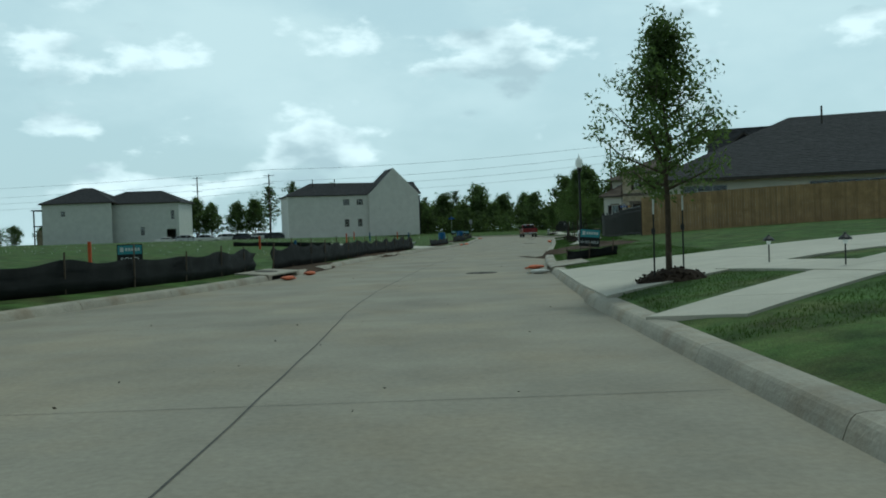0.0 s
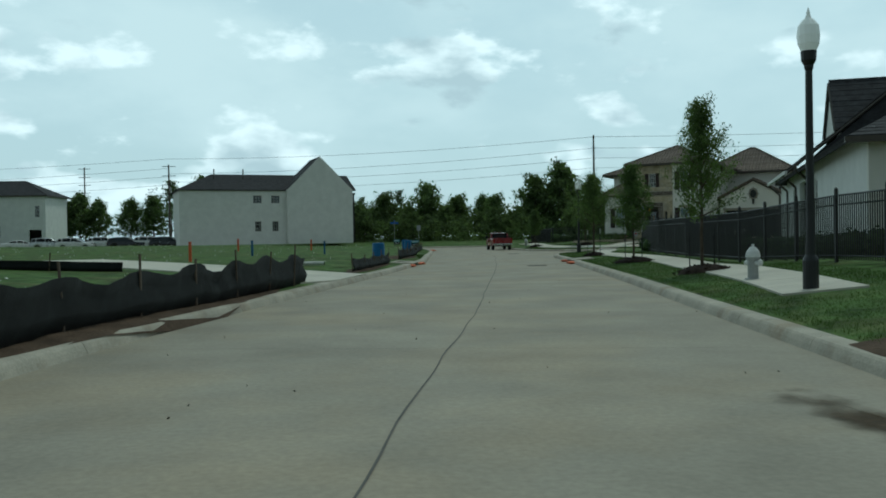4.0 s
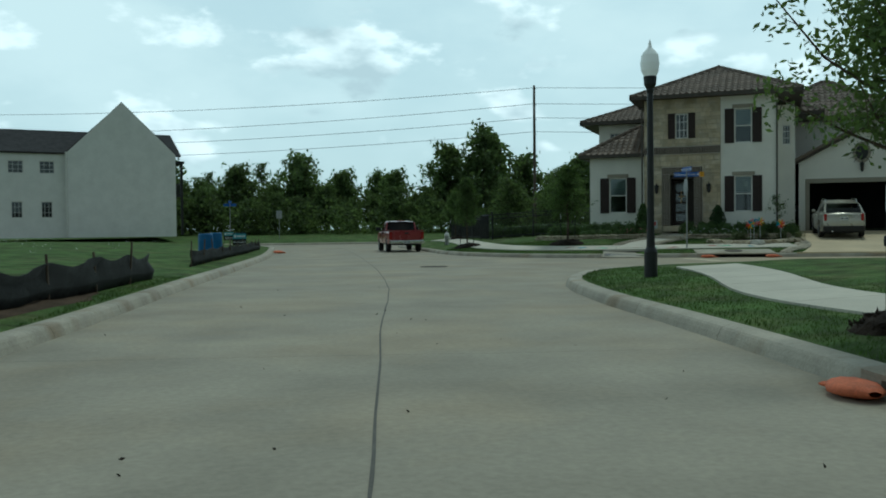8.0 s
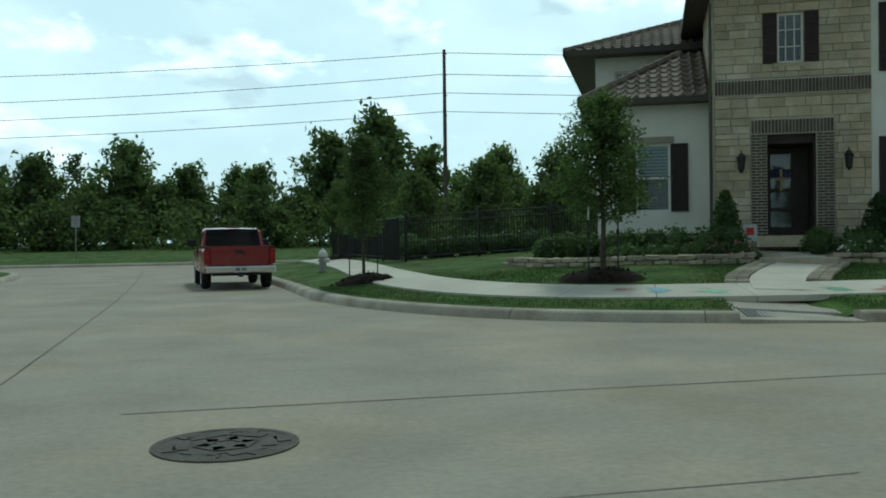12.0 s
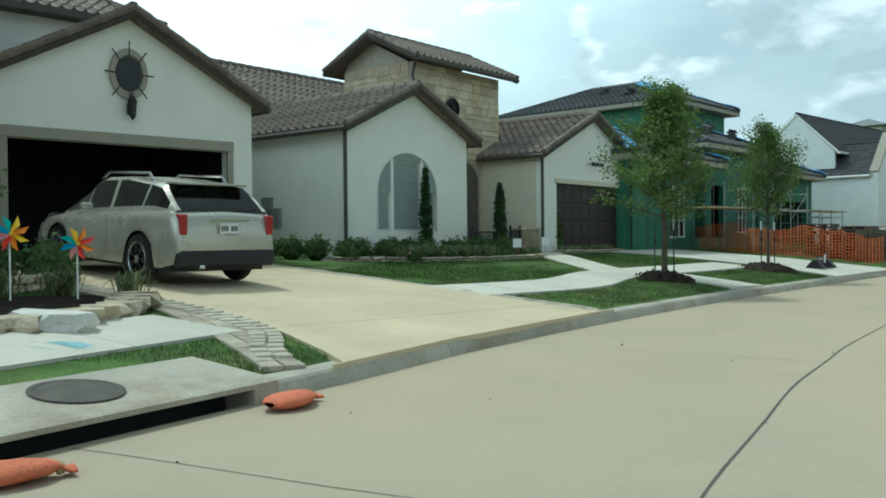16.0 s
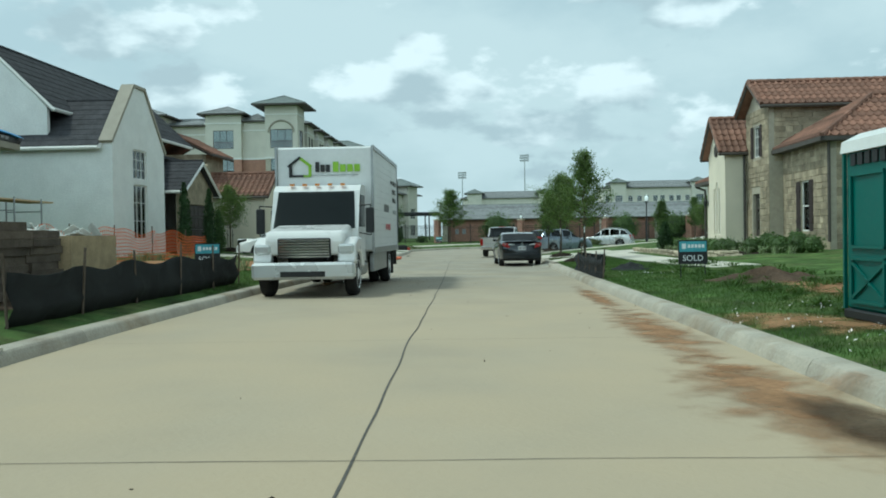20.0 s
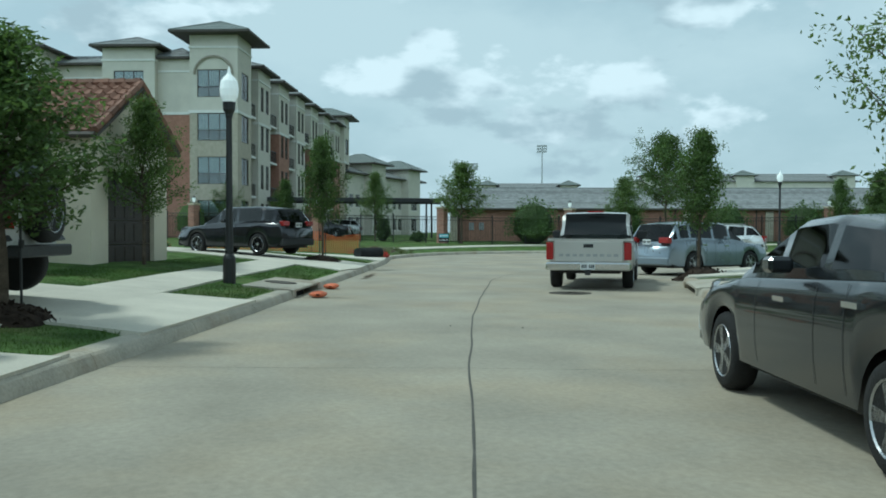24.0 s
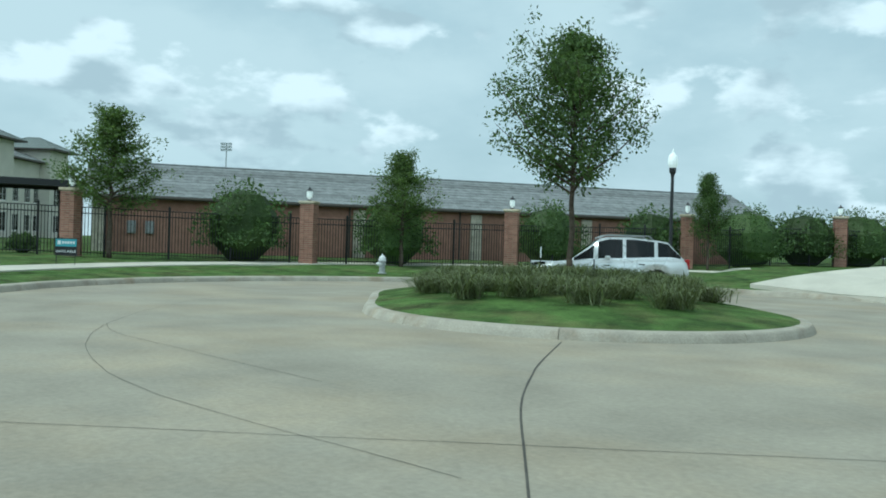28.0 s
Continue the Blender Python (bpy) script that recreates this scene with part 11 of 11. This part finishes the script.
edging([(46.3, 103.0), (48.2, 101.7), (49.7, 101.2)], "low flat stone edging of a bed by the garage", h=0.14)
for x, y in ((38.5, 105.7), (39.1, 105.3), (39.7, 105.0), (40.3, 104.7), (41.0, 104.3), (39.4, 105.7)):
    tussock(x, y, 0.6, 0.55, "pale_grass", 110, "pale striped clump of strap leaves")
cone_shrub(40.35, 105.75, 0.16, 2.35)
cone_shrub(43.9, 104.4, 0.2, 2.1)
cone_shrub(47.4, 103.3, 0.36, 1.7, "shrub_leaf", "upright conical evergreen beside the garage", "conical_shrub")
cone_shrub(52.6, 101.7, 0.36, 1.7, "shrub_leaf", "upright conical evergreen beside the garage", "conical_shrub")
for k in range(8):
    tussock(46.7 + 0.4 * k, 102.9 - 0.2 * k, 0.28, 0.34, "pale_grass", 60, "pale spiky bedding plant")
t = thing("low_stone_wall", 45.6, 103.9, ground(45.6, 103.9), -24, "low fieldstone garden wall with a cap", "wall")
part("wall_body", boxed(-0.5, 0.5, -0.2, 0.2, -0.1, 0.75), "fieldstone", t)
part("cap", boxed(-0.55, 0.55, -0.25, 0.25, 0.75, 0.82, bevel=0.015), "limestone", t)
for x, y in ((42.4, 103.6), (45.2, 103.2)):
    t = thing("garden_notice", x, y, ground(x, y), -50, "small pale notice card on a wire stake", "sign", "garden notices")
    part("card", boxed(-0.14, 0.14, -0.005, 0.005, 0.3, 0.55), "letter_white", t)
    bm = bmesh.new()
    rod(bm, (0, 0.01, -0.1), (0, 0.01, 0.5), 0.006, n=5)
    part("wire", bm, "iron", t)
iron_fence([(35.2, 109.6), (36.4, 109.2)], h=1.5, label="small black iron side gate")
iron_fence([(42.2, 104.9), (45.1, 104.0)], h=0.75, label="low black iron courtyard railing")

# ---- the building site ----
def pallets(x, y, turn, n):
    rng = random.Random(int(x))
    t = thing("pallet_stack", x, y, ground(x, y), turn, "stack of weathered timber pallets", "pallets", "pallet stacks")
    for k in range(n):
        z = 0.14 * k
        top = [boxed(-0.6, 0.6, -0.5 + 0.155 * j, -0.4 + 0.155 * j, z + 0.115, z + 0.135) for j in range(7)]
        base = bmesh.new()
        cells(base, -0.5, 0.5, z + 0.0, z + 0.114, 1.2, [(-0.4, -0.05, z + 0.02, z + 0.12), (0.04, 0.4, z + 0.02, z + 0.12)], -0.6)
        turn_m = pose(rng.uniform(-0.05, 0.05), rng.uniform(-0.05, 0.05), 0, 0, 0, rng.uniform(-4, 4))
        p = part("pallet", base, "old_wood", t)
        p.matrix_local = turn_m @ Matrix.Rotation(radians(90), 4, "Z")
        for q in top:
            part("board", q, "old_wood", p).matrix_local = Matrix.Rotation(radians(-90), 4, "Z")


for x, y, a, n in ((53.6, 92.9, -25, 8), (54.9, 92.2, -30, 9), (56.2, 91.6, -28, 8), (55.0, 93.6, -20, 9)):
    pallets(x, y, a, n)
t = thing("plywood_bin", 57.9, 90.9, ground(57.9, 90.9), -28, "plywood rubbish bin heaped with paper and debris", "rubbish bin")
for q in ((-1.1, 1.1, -0.8, -0.77), (-1.1, 1.1, 0.77, 0.8), (-1.1, -1.07, -0.77, 0.77), (1.07, 1.1, -0.77, 0.77)):
    part("panel", boxed(*q, 0, 1.0), "lumber", t)
bm = bmesh.new()
for k in range(40):
    box(bm, -0.2, 0.2, -0.14, 0.14, -0.01, 0.01, pose(rg.uniform(-0.85, 0.85), rg.uniform(-0.6, 0.6), 0.75 + rg.uniform(0, 0.35), rg.uniform(-60, 60), rg.uniform(-60, 60), rg.uniform(0, 180)))
part("debris", bm, "white_bag", t)
t = thing("lumber_pile", 60.8, 90.3, ground(60.8, 90.3), -30, "pile of cut lumber and panels on bare soil", "lumber")
for k in range(9):
    part("plank", boxed(-1.5, 1.5, -0.07, 0.07, 0, 0.045), "lumber", t).matrix_local = pose(0.1 * math.sin(k), 0.16 * (k % 3) - 0.2, 0.05 * (k // 3), 0, 0, 3 * math.sin(k * 2))
bed([(52.8, 92.4), (56, 90.3), (60, 88.1), (63.6, 86.2), (67, 87.5), (63, 92), (57, 96.5), (53.6, 95.2)], "bare trampled soil of the building site", "dirt", 0.05)
bed([(64, 86.2), (72, 81.2), (73.6, 82.6), (72.6, 85.6), (68, 89), (64.8, 89.5)], "dry orange soil and weeds before a house", "red_mud", 0.04)
for k in range(30):
    tussock(65 + 8 * rg.random(), 84.5 + 4 * rg.random() - 0.3 * k / 8, 0.3, 0.4, "pale_grass", 26, "dry weed tuft on bare soil", "weed_tuft", "weeds")


def patch(x, y, rx, ry, ang, mat, label, name="mud_patch", z0=0.006, h=0.02, seed=1):
    rng = random.Random(seed)
    n, rings = 26, 4
    verts, faces = [], []
    ca, sa = math.cos(radians(ang)), math.sin(radians(ang))
    verts.append((0, 0, (0 if inside(x, y, ROAD) else ground(x, y)) + z0 + h))
    for i in range(1, rings + 1):
        for j in range(n):
            a = 2 * math.pi * j / n
            r = i / rings * (1 + 0.28 * noise.noise((math.cos(a) * 1.7, math.sin(a) * 1.7, seed)) + 0.16 * noise.noise((math.cos(a) * 5, math.sin(a) * 5, seed + 4)))
            u, v = rx * r * math.cos(a), ry * r * math.sin(a)
            px, py = x + u * ca - v * sa, y + u * sa + v * ca
            g = 0.0 if inside(px, py, ROAD) else ground(px, py)
            verts.append((u, v, g + (z0 + h * rng.uniform(0.2, 1.2) * (1 - i / rings) if i < rings else 0.002)))
    for j in range(n):
        faces.append((0, 1 + j, 1 + (j + 1) % n))
    for i in range(rings - 1):
        for j in range(n):
            a, b = 1 + i * n + j, 1 + i * n + (j + 1) % n
            faces.append((a, a + n, b + n, b))
    ob = raw(name, verts, faces, mat, smoothed=True)
    ob.matrix_world = pose(x, y, 0, 0, 0, ang)
    return tagged(ob, label, "mud", "mud patches")


RED = "thin washed-out red mud on the concrete street"
patch(44.2, 86.4, 3.2, 0.9, -30, "mud_film", RED, seed=1, h=0.01)
patch(48.4, 84.0, 4.4, 0.6, -30, "mud_film", RED, seed=2, h=0.008)
patch(38.8, 89.2, 3.0, 0.5, -28, "mud_film", RED, seed=22, h=0.008)
patch(42.9, 86.9, 1.6, 0.5, -30, "dirt_film", "brown soil washed to the kerb", seed=3, h=0.03, z0=0.02)
patch(53.5, 81.0, 4.5, 0.4, -30, "mud_film", RED, seed=4, h=0.008)
patch(63.0, 83.4, 3.0, 0.4, -30, "mud_film", RED, seed=5, h=0.008)
patch(4.4, 36.0, 0.5, 2.2, 8, "dirt", "bare dug soil in the verge", seed=6, h=0.18)
patch(6.6, 39.0, 1.7, 3.6, 8, "dirt", "bare dug soil in the verge", seed=7, h=0.22)
patch(3.6, 38.0, 0.5, 2.2, 5, "dirt_film", "crumbled soil on the street", seed=8, h=0.03)
patch(52.0, 77.8, 1.5, 0.7, 0, "dirt", "small heap of dark soil in the grass", seed=9, h=0.3)
patch(49.5, 79.2, 3.4, 1.0, -30, "mud_film", "bare reddish soil in rough grass", seed=10, h=0.03, z0=0.03)
patch(46.3, 83.4, 2.0, 0.9, -20, "mud_film", "bare reddish soil in rough grass", seed=11, h=0.03, z0=0.03)
patch(60.1, 74.7, 1.3, 0.6, -30, "silt_cloth", "heaped black cloth over soil", seed=12, h=0.22)
patch(-0.55, 66.5, 0.4, 5.0, -8, "dirt", "bare weedy soil between kerb and silt fence", seed=31, h=0.06)
patch(-3.6, 46, 0.5, 8.0, -9, "dirt", "bare weedy soil between kerb and silt fence", seed=32, h=0.05)
patch(0.9, 83, 0.9, 4.5, -8, "dirt", "bare dark soil along the kerb", seed=14, h=0.1)
patch(-4.9, 31, 0.5, 4.0, -5, "dirt", "bare dark soil along the kerb", seed=15, h=0.04)
patch(112.6, 58.2, 3.0, 1.1, -45, "dirt", "weedy dug soil behind the kerb", seed=16, h=0.3)
patch(113.5, 57.5, 3.0, 1.2, -45, "muhly", "weeds over dug soil", seed=17, h=0.25)
patch(68.6, 71.5, 1.2, 0.3, -30, "dirt_film", "dark wet stain and leaves by the kerb", seed=18, h=0.01)
patch(63.7, 82.0, 2.4, 1.1, -30, "dirt_film", "oily dark stain with crumbs under the truck", seed=19, h=0.004)
patch(92.9, 66.6, 2.6, 0.22, -28, "dirt_film", "dark washed-in dirt along the kerb", seed=20, h=0.004)


def crumbs():
    rng = random.Random(9)
    verts, faces = [], []
    for _ in range(420):
        if rng.random() < 0.35:
            x, y = rng.gauss(65.5, 2.2), rng.gauss(81.2, 0.9)
        elif rng.random() < 0.45:
            x, y = rng.uniform(20, 80), 0
            y = 97 - (x - 28) * 0.56 + rng.uniform(-4, 4)
        else:
            y = rng.uniform(4, 100)
            x = -1.4 + max(0, y - 20) * 0.105 + rng.uniform(-4, 4)
        if not inside(x, y, ROAD):
            continue
        leaf_quads(verts, faces, (x, y, 0.008), 0.0, 1, 0.018, rng, 0)
    return tagged(raw("street_crumbs", verts, faces, "mulch"), "scattered leaves and crumbs on the street", "debris", kind="stuff")


crumbs()


def clover():
    rng = random.Random(10)
    verts, faces = [], []
    for _ in range(700):
        x, y = rng.uniform(-45, -2), rng.uniform(40, 135)
        if inside(x, y, ROAD) or dist(x, y, K_WEST) < 2.5:
            continue
        leaf_quads(verts, faces, (x, y, ground(x, y) + 0.10), 0.06, 2, 0.04, rng)
    for x, y in ((45.9, 84.2), (44.2, 84.8), (47, 83.0), (114.6, 55.5), (113.6, 56.6), (112.2, 58.6), (55.5, 77.9)):
        for _ in range(14):
            leaf_quads(verts, faces, (x + rng.gauss(0, 0.4), y + rng.gauss(0, 0.4), ground(x, y) + 0.16), 0.03, 2, 0.018, rng)
    return tagged(raw("white_clover", verts, faces, "white_flower"), "scattered white clover heads in the grass", "flowers", kind="stuff")


clover()
for k in range(150):
    x = 45 + 17 * rg.random()
    y = 82.6 - (x - 46) * 0.57 - 3.2 * rg.random()
    tussock(x, y, 0.3, rg.uniform(0.1, 0.24), "blades", 26, "rough tuft of verge grass", "grass_tuft", "verge tufts")
for k in range(24):
    x, y = 112.5 + 3.2 * (rg.random() - 0.5) * 1.2, 57.6 + 3 * (rg.random() - 0.5)
    if not inside(x, y, ROAD):
        tussock(x, y, 0.3, 0.35, "muhly", 26, "weed tuft on dug soil", "weed_tuft", "weeds")
# the island
isl = []
n = 40
verts, faces = [(103.3, 46.5, 0.55)], []
for i in range(1, 7):
    for j in range(n):
        a = 2 * math.pi * j / n
        k = (ISLE(a) - 0.1) * i / 6
        verts.append((103.3 + k * math.cos(a), 46.5 + k * math.sin(a), 0.15 + 0.4 * (1 - (i / 6) ** 2)))
for j in range(n):
    faces.append((0, 1 + j, 1 + (j + 1) % n))
for i in range(5):
    for j in range(n):
        a, b = 1 + i * n + j, 1 + i * n + (j + 1) % n
        faces.append((a, a + n, b + n, b))
tagged(raw("island_lawn", verts, faces, "grass", smoothed=True), "grassed traffic island in the turning circle", kind="structure")
for k in range(46):
    a, f = k * 2.399, 0.70 * math.sqrt((k + 0.5) / 46)
    r = f * ISLE(a)
    tussock(103.3 + r * math.cos(a), 46.5 + r * math.sin(a), rg.uniform(0.6, 0.8), rg.uniform(0.45, 0.7), "muhly", 210, "feathery clump of ornamental grass on the island", group="island grasses", z=0.14 + 0.4 * (1 - f * f))
for s in (-0.6, 0.7):
    tree_stake(103.4 + s * 0.8, 46.0 + s * 0.5, True)
# small things along the last stretch
for x, y in ((74.75, 78.75), (75.15, 78.25)):
    t = thing("garden_urn", x, y, ground(x, y), 0, "dark cast garden urn planted with greenery", "urn", "garden urns")
    bm = bmesh.new()
    lathe(bm, [(0.17, 0.0), (0.17, 0.08), (0.08, 0.16), (0.07, 0.26), (0.2, 0.38), (0.24, 0.52), (0.21, 0.60), (0.26, 0.66), (0.24, 0.67)], 18)
    part("urn_body", bm, "urn", t)
    vv, ff = [], []
    for _ in range(60):
        leaf_quads(vv, ff, (rg.gauss(0, 0.09), rg.gauss(0, 0.09), 0.78), 0.07, 1, 0.08, rg)
    raw("plant", vv, ff, "shrub_leaf", t)
t = thing("black_roll", 104.4, 61.9, ground(104.4, 61.9), -60, "black plastic roll lying behind the kerb", "roll")
bm = bmesh.new()
rod(bm, (-0.8, 0, 0.22), (0.8, 0, 0.22), 0.22, n=16)
part("roll", bm, "silt_cloth", t)
bm = bmesh.new()
rod(bm, (0.8, 0, 0.22), (0.82, 0, 0.22), 0.2, n=14)
part("end", bm, "white_bag", t)
shrub(105.2, 60.9, 0.3, 0.3, "red_flower", 200, 0.05, "flower_clump", "clump of dark red flowers by the kerb")
for k in range(10):
    shrub(100.5 + 0.5 * k, 73.2 - 0.3 * k, 0.3, 0.4, n=160, flower="red_flower" if k % 2 else "white_flower", label="bedding shrub with red and white blossom")
for k in range(12):
    shrub(63.6 + 0.75 * k, 67.0 - 0.42 * k, 0.45, 0.6, n=240)
for k in range(7):
    shrub(59.9 + 0.5 * k, 66.9 - 0.08 * k + 0.2 * math.sin(k * 2.3), 0.42, 0.62 + 0.1 * (k % 3), n=240)
for k in range(5):
    tussock(60.2 + 0.7 * k, 67.6 - 0.05 * k, 0.32, 0.42, "pale_grass", 30, "clump of strap leaves before the stone house")
for k in range(10):
    tussock(64.2 + 0.7 * k, 67.8 - 0.42 * k, 0.35, 0.45, "pale_grass", 36, "clump of strap leaves before the stone house")
bed([(61.5, 68.6), (64, 68.4), (70, 64.9), (73, 63.2), (73.5, 61.6), (66, 64.6), (62, 66.4)], "planted bed before the stone house", "mulch")
edging([(61.4, 68.9), (64.2, 68.7), (70, 65.3), (73.3, 63.4)], "low dry-stone edging of the stone house's bed")
cone_shrub(70.3, 64.2, 0.35, 1.3, "cypress_leaf", "small dark conical shrub in a bed", "conical_shrub")
cone_shrub(76.3, 84.7, 0.28, 3.0)
cone_shrub(79.3, 83.0, 0.28, 2.9)
cone_shrub(81.8, 82.0, 0.35, 2.0, "shrub_leaf", "upright conical evergreen shrub beside a house", "conical_shrub")


def lawn(name, box_xy, step, seed, h=0.05, reach=7.5):
    """Mown blades on the lawns nearest the street, thinned by chance; paving, beds and the street stay free."""
    rng = np.random.RandomState(seed)
    x0, x1, y0, y1 = box_xy
    n = int((x1 - x0) * (y1 - y0) / (step * step))
    xs, ys = rng.uniform(x0, x1, n), rng.uniform(y0, y1, n)
    z, d, ins = ground_many(xs, ys)
    ok = ~ins & (d > 0.31) & (d < reach)
    for ln, w in PAVED:
        if min(q[0] for q in ln) - w < x1 and max(q[0] for q in ln) + w > x0 and min(q[1] for q in ln) - w < y1 and max(q[1] for q in ln) + w > y0:
            ok &= dist_many(xs, ys, ln) > w + 0.02
    for poly in BEDS:
        ok &= ~inside_many(xs, ys, poly)
    for x, y in STAKED:
        ok &= np.hypot(xs - x, ys - y) > 0.7
    for ix, iy, ia, isd in INLETS:
        ok &= np.hypot(xs - ix, ys - iy) > 1.6
    xs, ys, z = xs[ok], ys[ok], z[ok]
    m = len(xs)
    a, hh = rng.uniform(0, 6.283, m), h * rng.uniform(0.5, 1.3, m)
    lx, ly = np.cos(a) * 0.006, np.sin(a) * 0.006
    tx, ty = rng.normal(0, 0.4, m) * hh, rng.normal(0, 0.4, m) * hh
    v = np.empty((m, 3, 3))
    v[:, 0] = np.stack([xs - lx, ys - ly, z - 0.01], 1)
    v[:, 1] = np.stack([xs + lx, ys + ly, z - 0.01], 1)
    v[:, 2] = np.stack([xs + tx, ys + ty, z + hh], 1)
    me = bpy.data.meshes.new(name)
    me.vertices.add(3 * m)
    me.vertices.foreach_set("co", v.ravel())
    me.loops.add(3 * m)
    me.loops.foreach_set("vertex_index", np.arange(3 * m, dtype=np.int32))
    me.polygons.add(m)
    me.polygons.foreach_set("loop_start", np.arange(0, 3 * m, 3, dtype=np.int32))
    me.update(calc_edges=True)
    return tagged(mesh_part(name, me, "blades"), "short mown lawn grass beside the street", "grass", kind="stuff")


lawn("lawn_grass", (2, 14, 8, 92), 0.05, 1, h=0.035, reach=4.0)
lawn("lawn_grass", (12, 34, 102, 114), 0.035, 2, h=0.035, reach=8.0)
lawn("lawn_grass", (32, 50, 94, 106), 0.04, 3, h=0.035, reach=8.0)
lawn("lawn_grass", (38, 76, 62, 88), 0.045, 4, h=0.05, reach=4.0)
lawn("lawn_grass", (72, 106, 64, 80), 0.045, 5, h=0.035, reach=5.0)
